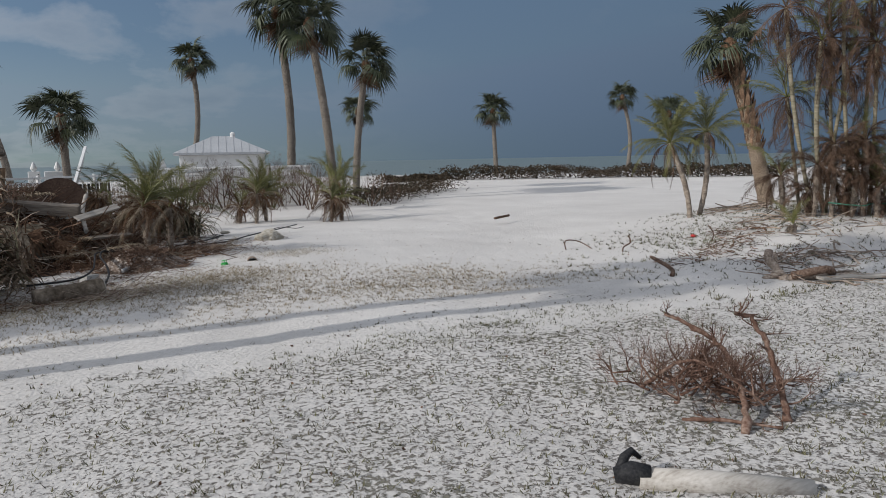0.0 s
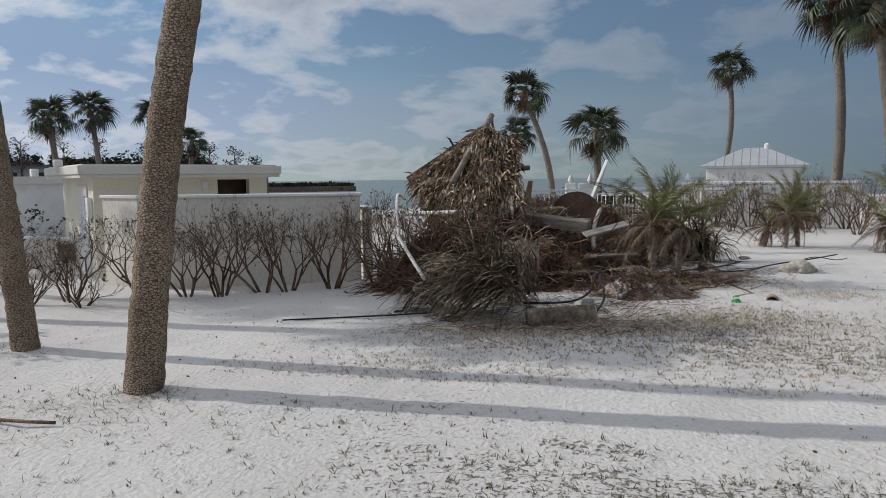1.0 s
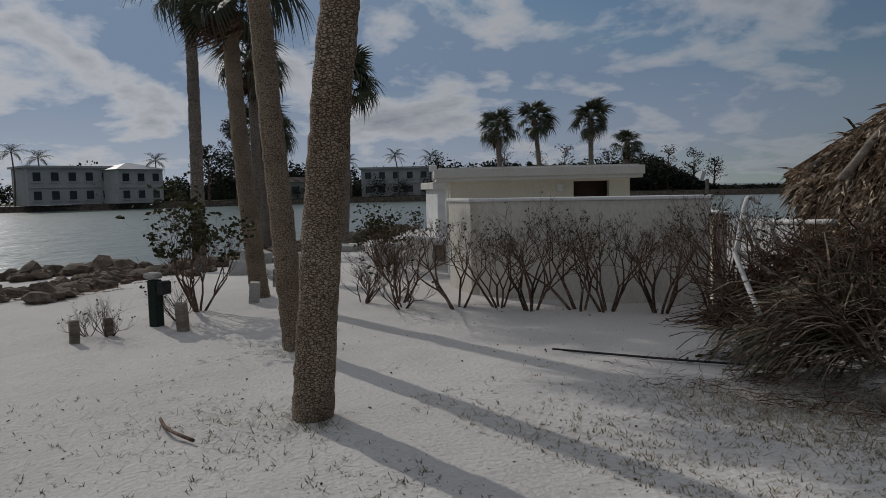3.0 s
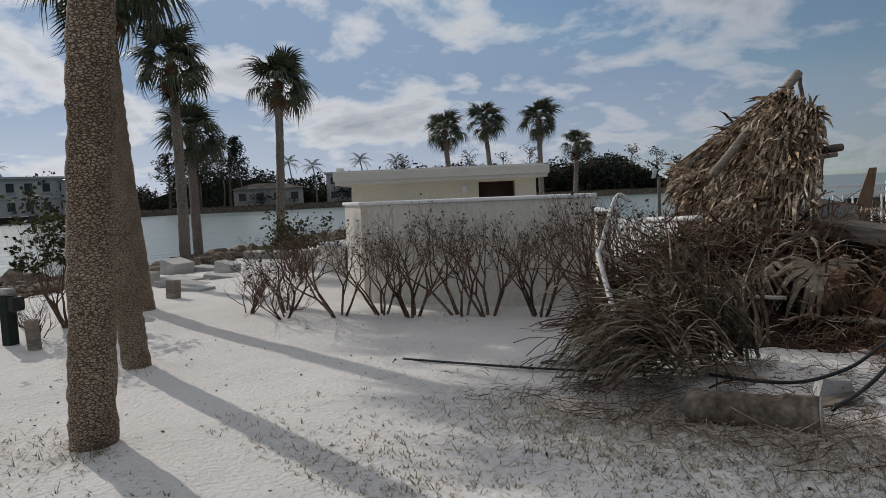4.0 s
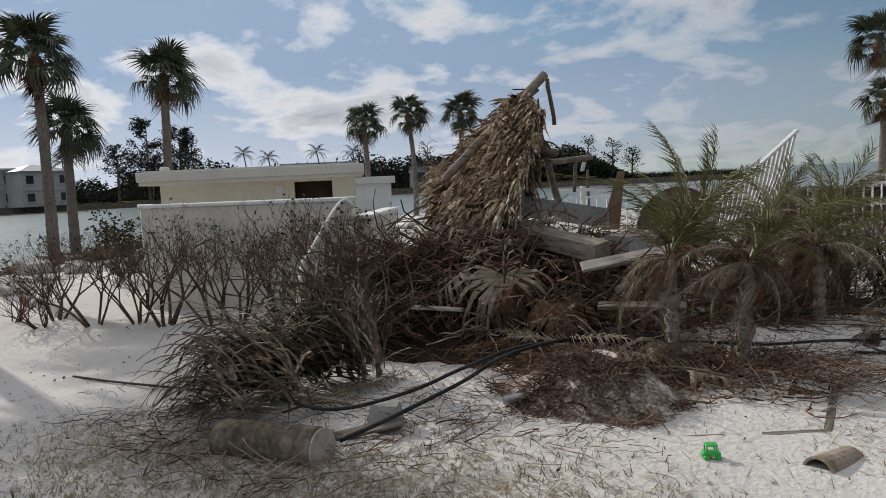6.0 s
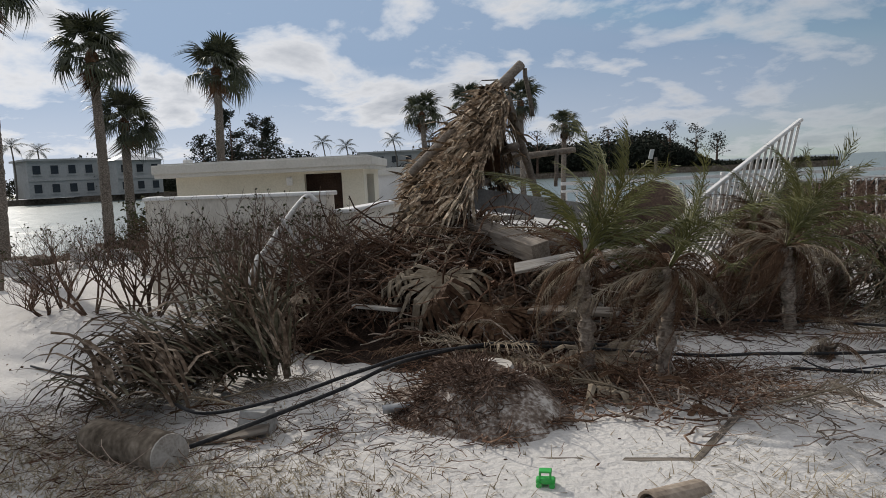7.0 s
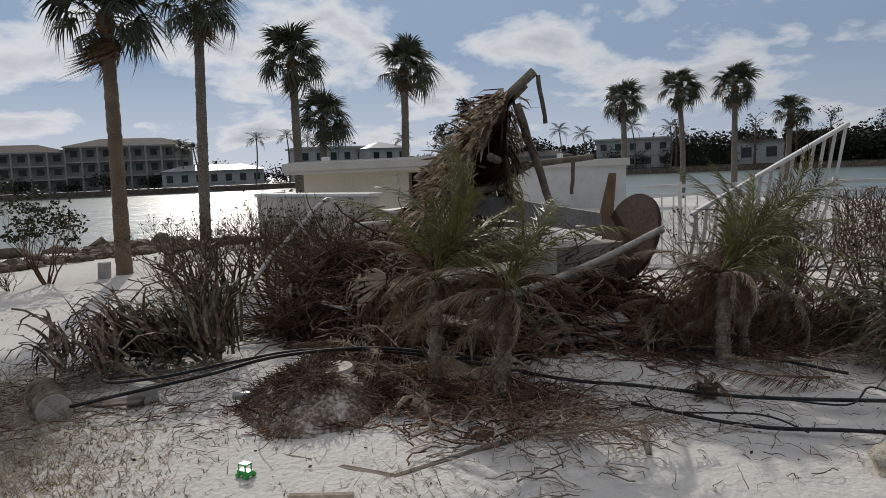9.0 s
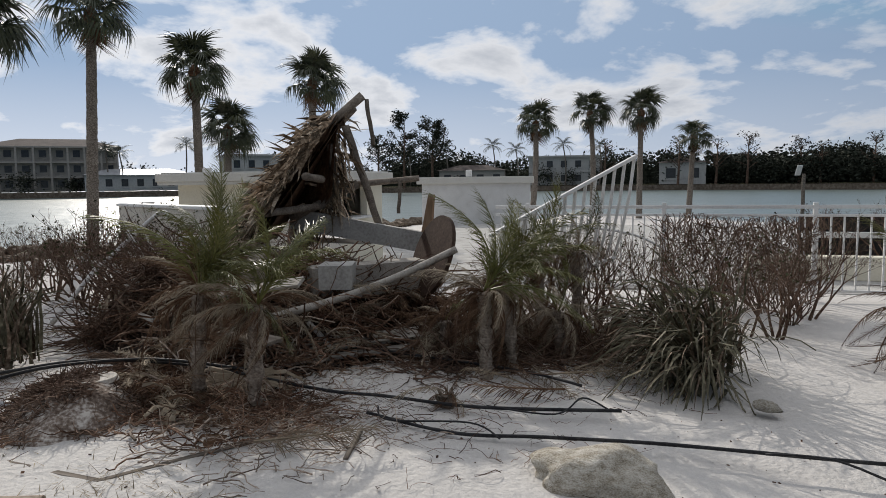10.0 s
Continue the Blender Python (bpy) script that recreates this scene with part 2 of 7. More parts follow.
WALLPAINT = mixed_material("garden_wall_render", ((0.5, 0.465, 0.405), (0.64, 0.6, 0.53), (0.72, 0.68, 0.61)), 1.0, 30, (1, 1, 0.5), 0.9, 0.3, 0.005)
WHITE = mixed_material("white_paint", ((0.6, 0.59, 0.57), (0.72, 0.715, 0.7), (0.78, 0.775, 0.765)), 2.5, 40, (1, 1, 1), 0.55, 0.1, 0.002, vary=0.06)
PVC = mixed_material("white_plastic_pipe", ((0.45, 0.44, 0.42), (0.6, 0.59, 0.57), (0.68, 0.67, 0.65)), 4, 40, (1, 1, 1), 0.5, 0.1, 0.002)
DARK = mixed_material("dark_interior", ((0.012, 0.012, 0.012), (0.03, 0.03, 0.03)), 3, 30, (1, 1, 1), 0.6, 0.1, 0.003)
RUBBER = mixed_material("black_cable", ((0.012, 0.012, 0.013), (0.03, 0.03, 0.032), (0.06, 0.058, 0.055)), 5, 60, (1, 1, 1), 0.55, 0.2, 0.002)
BROWN = mixed_material("rusted_brown_board", ((0.035, 0.022, 0.017), (0.07, 0.045, 0.034), (0.11, 0.075, 0.058)), 3, 40, (1, 1, 1), 0.8, 0.3, 0.004)
ORANGE = mixed_material("orange_brown_plywood", ((0.2, 0.13, 0.08), (0.3, 0.2, 0.13), (0.38, 0.27, 0.185)), 3, 30, (1, 1, 0.2), 0.8, 0.2, 0.003)
ROCK = mixed_material("lime_rock", ((0.2, 0.165, 0.115), (0.46, 0.42, 0.35), (0.68, 0.65, 0.59)), 5, 32, (1, 1, 1), 0.95, 0.9, 0.03)
DARKROCK = mixed_material("wet_rock", ((0.06, 0.045, 0.033), (0.15, 0.118, 0.09), (0.27, 0.225, 0.18)), 2, 18, (1, 1, 1), 0.9, 0.8, 0.05, vary=0.35)
CONCRETE = mixed_material("concrete", ((0.25, 0.24, 0.225), (0.38, 0.37, 0.35), (0.48, 0.47, 0.45)), 3, 40, (1, 1, 1), 0.9, 0.4, 0.005, vary=0.15)
GREENBOX = mixed_material("dark_green_metal", ((0.012, 0.02, 0.016), (0.025, 0.04, 0.032)), 3, 30, (1, 1, 1), 0.55, 0.2, 0.002)
TOY = mixed_material("green_toy_plastic", ((0.03, 0.36, 0.06), (0.05, 0.48, 0.09)), 5, 40, (1, 1, 1), 0.35, 0.05, 0.001, spec=0.5)
RED = mixed_material("red_plastic", ((0.5, 0.05, 0.05), (0.6, 0.08, 0.07)), 5, 40, (1, 1, 1), 0.4, 0.05, 0.001)
STRAW = mixed_material("dry_grass", ((0.17, 0.135, 0.09), (0.29, 0.24, 0.16), (0.38, 0.33, 0.24)), 3, 40, (1, 1, 1), 0.95, 0.1, 0.003, island=0.4)
TURF = mixed_material("matted_grass", ((0.07, 0.06, 0.04), (0.13, 0.12, 0.07), (0.16, 0.17, 0.08)), 3, 40, (1, 1, 1), 0.95, 0.1, 0.003, island=0.5)
FARLEAF = mixed_material("far_tree_leaf", ((0.022, 0.027, 0.02), (0.04, 0.045, 0.033), (0.065, 0.068, 0.05)), 0.3, 2.5, (1, 1, 1), 0.9, 0.2, 0.1, island=0.4)
BEACHLEAF = mixed_material("seagrape_leaf", ((0.03, 0.03, 0.018), (0.06, 0.045, 0.03), (0.09, 0.065, 0.045)), 1, 10, (1, 1, 1), 0.8, 0.2, 0.02, island=0.5)
ROOFTILE = mixed_material("brown_roof_tile", ((0.045, 0.036, 0.034), (0.085, 0.07, 0.065), (0.12, 0.1, 0.09)), 0.6, 6, (1, 1, 4), 0.9, 0.4, 0.05)
HOUSEWHITE = mixed_material("pale_house_wall", ((0.42, 0.41, 0.39), (0.52, 0.51, 0.49), (0.58, 0.57, 0.55)), 0.2, 3, (1, 1, 1), 0.9, 0.1, 0.02)
HOUSEGREY = mixed_material("taupe_house_wall", ((0.32, 0.295, 0.265), (0.4, 0.375, 0.34), (0.45, 0.42, 0.385)), 0.2, 3, (1, 1, 1), 0.9, 0.1, 0.02)
METALROOF = mixed_material("pale_metal_roof", ((0.36, 0.37, 0.385), (0.46, 0.47, 0.485)), 1, 12, (1, 1, 1), 0.45, 0.1, 0.01, metal=0.2)
PANE = mixed_material("dark_window_glass", ((0.02, 0.024, 0.028), (0.045, 0.05, 0.056)), 0.5, 4, (1, 1, 1), 0.15, 0.0, 0.01, spec=0.6)
ALU = mixed_material("dull_aluminium", ((0.3, 0.3, 0.3), (0.45, 0.45, 0.45)), 4, 40, (1, 1, 1), 0.45, 0.1, 0.002, metal=0.7)
HOSE = mixed_material("green_hose", ((0.05, 0.16, 0.11), (0.09, 0.24, 0.17)), 4, 40, (1, 1, 1), 0.5, 0.1, 0.002)


# ---- mesh helpers ----
class Build:
    """Collects vertices and faces of one mesh."""

    def __init__(self):
        self.v, self.f = [], []

    def quad(self, a, b, c, d):
        i = len(self.v)
        self.v += [tuple(a), tuple(b), tuple(c), tuple(d)]
        self.f.append((i, i + 1, i + 2, i + 3))

    def tri(self, a, b, c):
        i = len(self.v)
        self.v += [tuple(a), tuple(b), tuple(c)]
        self.f.append((i, i + 1, i + 2))

    def tube(self, pts, radii, sides=6, cap=True):
        pts = [Vector(p) for p in pts]
        i0 = len(self.v)
        ref = Vector((0.31, 0.77, 0.55)).normalized()
        for k, p in enumerate(pts):
            d = (pts[min(k + 1, len(pts) - 1)] - pts[max(k - 1, 0)])
            d = d.normalized() if d.length > 1e-9 else Vector((0, 0, 1))
            x = d.cross(ref)
            if x.length < 0.1:
                x = d.cross(Vector((1, 0, 0)))
            x.normalize()
            y = d.cross(x)
            r = radii[k] if hasattr(radii, "__len__") else radii
            for s in range(sides):
                a = 2 * math.pi * s / sides
                self.v.append(tuple(p + (x * math.cos(a) + y * math.sin(a)) * r))
        for k in range(len(pts) - 1):
            for s in range(sides):
                a, b = i0 + k * sides + s, i0 + k * sides + (s + 1) % sides
                self.f.append((a, b, b + sides, a + sides))
        if cap:
            self.f.append(tuple(i0 + s for s in range(sides))[::-1])
            e = i0 + (len(pts) - 1) * sides
            self.f.append(tuple(e + s for s in range(sides)))

    def box(self, m, sx, sy, sz, bev=0.0):
        """A box centred on m's origin; bev: chamfered edges along its length."""
        b = min(bev, sx * 0.45, sy * 0.45, sz * 0.45)
        if b <= 0:
            i = len(self.v)
            for x in (-1, 1):
                for y in (-1, 1):
                    for z in (-1, 1):
                        self.v.append(tuple(m @ Vector((x * sx / 2, y * sy / 2, z * sz / 2))))
            for q in ((0, 1, 3, 2), (4, 6, 7, 5), (0, 4, 5, 1), (2, 3, 7, 6), (0, 2, 6, 4), (1, 5, 7, 3)):
                self.f.append(tuple(i + k for k in q))
            return
        bm = bmesh.new()
        bmesh.ops.create_cube(bm, size=1, matrix=Matrix.Diagonal((sx, sy, sz, 1)))
        bmesh.ops.bevel(bm, geom=bm.edges[:], offset=b, segments=1, affect="EDGES")
        i = len(self.v)
        bm.verts.index_update()
        self.v += [tuple(m @ v.co) for v in bm.verts]
        self.f += [tuple(i + v.index for v in f.verts) for f in bm.faces]
        bm.free()

    def mesh(self, name, mat, smooth=False):
        me = bpy.data.meshes.new(name)
        me.from_pydata(self.v, [], self.f)
        me.materials.append(mat)
        if smooth:
            me.polygons.foreach_set("use_smooth", [True] * len(me.polygons))
        me.update()
        return me


def thing(name, mesh=None, m=None, label="", category="", group="", kind=""):
    ob = new(name, mesh)
    if m is not None:
        ob.matrix_world = m
    return tagged(ob, label, category, group, kind)


def part(name, mesh, parent, m=None, label=""):
    ob = new(name, mesh)
    ob.parent = parent
    if m is not None:
        ob.matrix_basis = m
    return tagged(ob, label) if label else ob


def sm(t):
    t = min(max(t, 0.0), 1.0)
    return t * t * (3 - 2 * t)


def shore_x(y):
    """The inlet's edge in the west."""
    return -22.0 - 7.5 * sm((y - 11) / 14) - 4 * sm((y - 28) / 12) + 0.5 * math.sin(y * 0.7) - 5 * sm((4 - y) / 8)


def ground_z(x, y):
    z = 0.02 + 0.20 * math.exp(-((x - 2.2) / 4.2) ** 2 - ((y - 11.3) / 4.8) ** 2)
    r = 0.47 * x + 0.88 * y
    z += 0.36 * sm((r - 15) / 26) * sm((x + 6) / 8)
    z -= 0.30 * sm((-10 - x) / 8)
    z += 0.62 * math.exp(-((x - 13.2) / 3.4) ** 2 - ((y - 8.6) / 3.4) ** 2)
    d = min(x - shore_x(y), 64 - r if x > -8 else 99, 47 + 0.2 * x - y if x < 0 else 99)
    if d < 5:
        z -= 2.6 * sm((5 - d) / 9) ** 1.2
    return z


def lumps(x, y):
    z = 0.03 * noise.noise(Vector((x * 0.5, y * 0.5, 3.0))) + 0.014 * noise.noise(Vector((x * 1.7, y * 1.7, 7.0)))
    z += 0.010 * noise.noise(Vector((x * 5, y * 5, 1.0))) + 0.004 * math.sin(9 * x + 17 * y + 3 * noise.noise(Vector((x, y, 4.0)))) * max(0.0, noise.noise(Vector((x * 0.7, y * 0.7, 8.0))))
    return z


def top(x, y):
    return ground_z(x, y) + lumps(x, y)


def cover(x, y):
    """How much matted grass shows through the sand."""
    n = noise.noise(Vector((x * 0.35, y * 0.35, 11.0)))
    edge = 5.75 - 0.05 * x + 0.35 * noise.noise(Vector((x * 0.6, 2.0, 0.0)))
    c = 0.95 * sm((edge - y) / 0.5) * sm((x + 2.2 + 0.5 * n) / 2.2)                       # the lawn by the walk's start
    c = max(c, 0.92 * sm((edge - 0.9 - y) / 1.2) * sm((x + 5.5) / 2))
    c = max(c, 1.1 * math.exp(-((y - edge + 0.10) / 0.16) ** 2) * sm((x + 1.5) / 1.5) * sm((8 - x) / 2) * sm(0.5 + 1.6 * noise.noise(Vector((x * 1.3, 5.0, 0.0)))))   # the torn edge of the turf
    c = max(c, 0.85 * math.exp(-((y - 8.1 + 0.10 * (x - 1)) / 0.9) ** 2) * sm((x + 0.6) / 2.2) * sm((6.0 - x) / 2))   # the matted strip before the debris; its grey also paints in a shaded band
    c = max(c, 0.75 * math.exp(-((y - 8.6) / 1.3) ** 2) * sm((x - 7) / 2) * sm((16 - x) / 3))
    c = max(c, 0.55 * math.exp(-((x + 3) / 1.1) ** 2 - ((y - 5.7) / 0.6) ** 2))
    c = max(c, 0.8 * math.exp(-((x - 1.5) / 1.9) ** 2 - ((y - 8.8) / 1.0) ** 2))
    c = max(c, 0.66 * math.exp(-((x + 0.2) / 1.2) ** 2 - ((y - 8.1) / 0.8) ** 2))
    c = max(c, 0.55 * math.exp(-((x - 1.2) / 1.0) ** 2 - ((y - 6.8) / 0.8) ** 2))
    c = max(c, 0.5 * sm((x - 9) / 4) * sm((22 - x) / 8) * sm((13 - y) / 3))
    c = max(c, (0.30 + 0.35 * n) * sm((x + 7) / 2) * sm((9.5 - y) / 2.5))
    return min(max(c + 0.12 * n * (c > 0.1), 0), 1)


# ---- ground, water ----
def axis(lo, hi, a, b, step, growth=1.16):
    out = list(np.arange(a, b, step))
    s, x = step, out[-1]
    while x < hi:
        s *= growth
        x += s
        out.append(x)
    s, x = step, out[0]
    while x > lo:
        s *= growth
        x -= s
        out.insert(0, x)
    return out


gx, gy = axis(-1500, 1500, -10, 11, 0.085), axis(-1500, 1500, -1.5, 16, 0.085)
gv, cov = [], []
for y in gy:
    for x in gx:
        gv.append((x, y, top(x, y)))
        cov.append(cover(x, y) if -8 < x < 24 and y < 14 else 0.0)
nx = len(gx)
gf = [(j * nx + i, j * nx + i + 1, (j + 1) * nx + i + 1, (j + 1) * nx + i) for j in range(len(gy) - 1) for i in range(nx - 1)]
gm = bpy.data.meshes.new("ground")
gm.from_pydata(gv, [], gf)
gm.materials.append(SAND)
gm.attributes.new("cover", "FLOAT", "POINT").data.foreach_set("value", cov)
gm.polygons.foreach_set("use_smooth", [True] * len(gm.polygons))
thing("ground", gm, None, "white storm-washed sand over matted lawn grass", "ground", kind="structure")

b = Build()
b.quad((-3000, -3000, -0.75), (3000, -3000, -0.75), (3000, 3000, -0.75), (-3000, 3000, -0.75))
thing("water", b.mesh("water", WATER), None, "choppy grey-green water of the inlet and the sea", "water", kind="structure")


# ---- palms ----
def fan_frond(seed, mat, droop=0.5, petiole=0.66, radius=0.76, blades=26, name="frond"):
    """A costapalmate fan leaf: petiole along +x, pleated blades joined at their feet, their thin tips hanging."""
    rng = random.Random(seed)
    b = Build()
    pts = [Vector((petiole * k / 5, 0, 0.05 * math.sin(math.pi * k / 5) - 0.10 * droop * (k / 5) ** 2)) for k in range(6)]
    b.tube(pts, [0.019, 0.016, 0.014, 0.012, 0.011, 0.010], 4)
    hub = pts[-1]
    half = radians(112)
    for i in range(blades):
        u = (i / (blades - 1) - 0.5) * 2
        a = u * half + rng.uniform(-0.045, 0.045)
        L = radius * (1.0 - 0.30 * abs(u) ** 2) * rng.uniform(0.84, 1.1)
        d = Vector((math.cos(a), math.sin(a), 0.24 * abs(math.sin(a))))          # the two halves stand up in a shallow V
        side = Vector((-math.sin(a), math.cos(a), 0.0))
        dr = droop * rng.uniform(0.6, 1.5)
        prev = None
        for k in range(5):
            s = k / 4
            bend = max(0.0, s - 0.42)
            c = hub + d * (L * (s - 0.55 * dr * bend ** 1.6)) + Vector((0.12 * min(s, 0.5), 0, -L * dr * 1.75 * bend ** 1.5 - 0.10 * s * droop * math.cos(a)))
            ww = (0.005, 0.022, 0.027, 0.017, 0.002)[k]
            fold = Vector((0, 0, 0.4 * ww))
            row = (c - side * ww, c + fold, c + side * ww)
            if prev:
                b.quad(prev[0], prev[1], row[1], row[0])
                b.quad(prev[1], prev[2], row[2], row[1])
            prev = row
    return b.mesh(name, mat)


def feather_frond(seed, mat, length=1.0, arch=0.7, leaf=0.24, pairs=52, name="frond", sway=0.0, hang=0.0):
    """A pinnate leaf: an arching rachis along +x with two rows of narrow leaflets."""
    rng = random.Random(seed)
    b = Build()
    P = [Vector((length * s * (1 - 0.25 * arch * s), sway * s * s * length, length * (0.18 * s - arch * 0.75 * s ** 2.2))) for s in [k / 9 for k in range(10)]]
    b.tube(P, [0.010 - 0.0008 * k for k in range(10)], 4)
    for i in range(pairs):
        s = 0.12 + 0.86 * i / (pairs - 1)
        k = min(int(s * 9), 8)
        p = P[k].lerp(P[k + 1], s * 9 - k)
        t = (P[k + 1] - P[k]).normalized()
        for sg in (-1, 1):
            L = leaf * (1 - 0.55 * s ** 2) * min(1, 0.5 + s * 4) * rng.uniform(0.7, 1.2)
            out = (t * rng.uniform(0.8, 1.6) + Vector((0, sg, 0)) * rng.uniform(0.35, 0.85) + Vector((0, 0, rng.uniform(-0.2, 0.45) - 1.2 * hang))).normalized()
            mid, end = p + out * L * 0.55, p + out * L + Vector((rng.uniform(-0.2, 0.2) * L, 0, -L * rng.uniform(0.15, 0.6)))
            w = t * (0.0046 - 0.0014 * hang)
            b.quad(p - w, p + w, mid + w * 1.3, mid - w * 1.3)
            b.tri(mid - w * 1.3, mid + w * 1.3, end)
    return b.mesh(name, mat)


FANS = [fan_frond(s, GREEN, d) for s, d in ((1, 0.55), (2, 0.7), (3, 0.85), (4, 1.0))]
FANS_DEAD = [fan_frond(s, m, d, 0.3, 0.65) for s, d, m in ((5, 1.5, DEAD), (6, 1.9, DEAD))]


def curve_points(base, head, bend=(0, 0), n=12):
    base, head = Vector(base), Vector(head)
    return [base.lerp(head, k / n) + Vector((bend[0], bend[1], 0)) * math.sin(math.pi * k / n) for k in range(n + 1)]


def trunk_mesh(pts, r0, r1, mat, sides=14, rough=0.03, seed=0, flare=0.25):
    """A palm trunk with a swollen foot and uneven leaf-scar rings."""
    rng = random.Random(seed)
    b = Build()
    L = sum((Vector(pts[k + 1]) - Vector(pts[k])).length for k in range(len(pts) - 1))
    n = max(int(L / 0.045), 30)
    P, R = [], []
    for k in range(n + 1):
        s = k / n * (len(pts) - 1)
        i = min(int(s), len(pts) - 2)
        P.append(Vector(pts[i]).lerp(Vector(pts[i + 1]), s - i))
        r = r0 + (r1 - r0) * (k / n) ** 0.8 + r0 * flare * math.exp(-k * L / n / 0.12)
        R.append(r * (1 + rng.uniform(-rough, rough)))
    b.tube(P, R, sides)
    lim = len(b.v)
    for i in range(lim):
        v = Vector(b.v[i])
        p = P[i // sides]
        b.v[i] = tuple(v + (v - p) * (0.10 * noise.noise(v * 9) + 0.07 * noise.noise(v * 26)))
    return b.mesh("trunk", mat, True)


def sabal_palm(base, head, bend=(0, 0), r0=0.16, r1=0.12, size=1.0, fronds=26, seed=0, mat=None, label=""):
    """A cabbage palm: trunk, hanging dead leaves, and a round crown of fan leaves."""
    rng = random.Random(seed)
    base = Vector(base)
    ob = thing("palm_tree", None, Matrix.Translation(base), label or "tall cabbage palm with bare trunk and dark fan leaves", "palm tree", "cabbage palms round the inlet")
    h = Vector(head) - base
    pts = curve_points((0, 0, -0.25), h, bend)
    part("trunk", trunk_mesh(pts, r0, r1, mat or BARK_DARK, 12, 0.03, seed), ob)
    for i in range(fronds):
        q = (i + 0.5) / fronds
        el = radians(72 - 98 * q + rng.uniform(-14, 14))
        az = i * 2.39996 + rng.uniform(-0.4, 0.4) + seed
        az += 0.42 * math.sin(0.78 - az) * min(1.0, q * 2)        # the wind has combed the leaves to the north-east
        me = FANS[min(int(q * 4), 3)]
        s = size * rng.uniform(0.74, 1.08)
        m = Matrix.Translation(h + Vector((0, 0, 0.14 * (1 - q)))) @ Matrix.Rotation(az, 4, "Z") @ Matrix.Rotation(-el, 4, "Y") @ Matrix.Rotation(rng.uniform(-0.7, 0.7), 4, "X") @ Matrix.Scale(s, 4)
        part("frond", me, ob, m)
    b = Build()                                        # the matted heart of the crown
    b.tube([h + Vector((0, 0, -0.22)), h + Vector((0, 0, -0.05)), h + Vector((0, 0, 0.12)), h + Vector((0, 0, 0.26))], [r1 * 1.1, r1 * 1.6, r1 * 1.3, r1 * 0.4], 10)
    part("crown_heart", b.mesh("crown_heart", DEAD), ob)
    for i in range(5):
        m = Matrix.Translation(h) @ Matrix.Rotation(i * 2.4, 4, "Z") @ Matrix.Rotation(-radians(75 - 16 * i), 4, "Y") @ Matrix.Scale(size * 0.55, 4)
        part("frond", FANS[i % 2], ob, m)
    for i in range(4):
        az = rng.uniform(0, 6.28)
        m = Matrix.Translation(h - Vector((0, 0, 0.08))) @ Matrix.Rotation(az, 4, "Z") @ Matrix.Rotation(radians(55 + rng.uniform(-12, 18)), 4, "Y") @ Matrix.Scale(size * 0.8, 4)
        part("dead_frond", FANS_DEAD[i % 2], ob, m)
    return ob


def on_ground(x, y, dz=0.0):
    return Vector((x, y, top(x, y) + dz))


# the three bare trunks beside the walk
def near_trunk(base, head, bend, r0, r1, seed, label):
    base = Vector((base[0], base[1], top(base[0], base[1])))
    ob = sabal_palm(base, head, bend, r0, r1, 1.0, 26, seed, BARK, label)
    return ob


near_trunk((-3.12, 6.2), (-1.75, 6.35, 6.0), (-0.24, 0.02), 0.150, 0.115, 11, "leaning palm with a rough grey-brown trunk in the sand")
near_trunk((-5.11, 7.22), (-5.75, 7.1, 6.6), (0.06, -0.05), 0.128, 0.105, 12, "straight palm with a rough grey-brown trunk in the sand")
near_trunk((-8.75, 8.65), (-9.47, 8.65, 4.75), (-0.12, 0.0), 0.150, 0.118, 13, "palm leaning seawards with a grey trunk by the inlet")

PALMS = (  # base x, y, head x, y, z, bend, size
    (-14.95, 10.17, -15.45, 10.45, 6.3, (0.05, 0.0), 1.0, 21), (-18.3, 13.3, -18.25, 13.3, 5.35, (0.1, 0), 1.0, 22),
    (-19.6, 14.3, -20.1, 14.5, 3.6, (0, 0), 0.95, 23), (-19.85, 17.3, -19.65, 17.5, 5.35, (0, 0.05), 1.0, 24),
    (-24.3, 29.6, -25.3, 30.5, 4.55, (0.2, 0), 1.0, 25), (-25.8, 34.4, -26.3, 34.6, 5.3, (0.2, 0), 1.0, 26),
    (-22.5, 34.9, -22.8, 35.2, 5.05, (0, 0), 1.0, 27), (-23.4, 39.0, -23.2, 39.1, 3.9, (0, 0), 0.9, 28),
    (0.25, 30.0, 0.15, 30.0, 3.35, (0, 0), 1.05, 31), (6.0, 41.5, 6.75, 41.4, 7.15, (0.5, 0), 1.0, 32),
    (7.15, 25.0, 7.0, 25.0, 6.75, (0.25, 0), 1.05, 33), (8.4, 23.6, 7.75, 23.8, 6.2, (0.12, 0), 1.1, 34),
    (10.85, 27.95, 11.4, 27.75, 5.5, (-0.12, 0), 1.05, 35), (16.6, 42.9, 16.9, 42.8, 4.7, (0.1, 0), 1.0, 36),
    (25.3, 39.6, 25.1, 39.7, 4.6, (0, 0), 1.0, 37), (38.0, 41.2, 37.7, 41.4, 5.95, (0.4, -0.2), 1.0, 38),
    (34.5, 33.4, 34.4, 33.5, 4.2, (0, 0), 1.05, 39), (-1.9, 36.3, -3.4, 36.2, 5.65, (0.35, 0), 1.0, 40), (-4.4, 41.1, -4.3, 41.2, 3.95, (0, 0), 1.0, 41),
)
for bx, by, hx, hy, hz, bend, size, seed in PALMS:
    sabal_palm((bx, by, top(bx, by) - 0.05), (hx, hy, hz), bend, 0.165, 0.125, size, 26, seed)


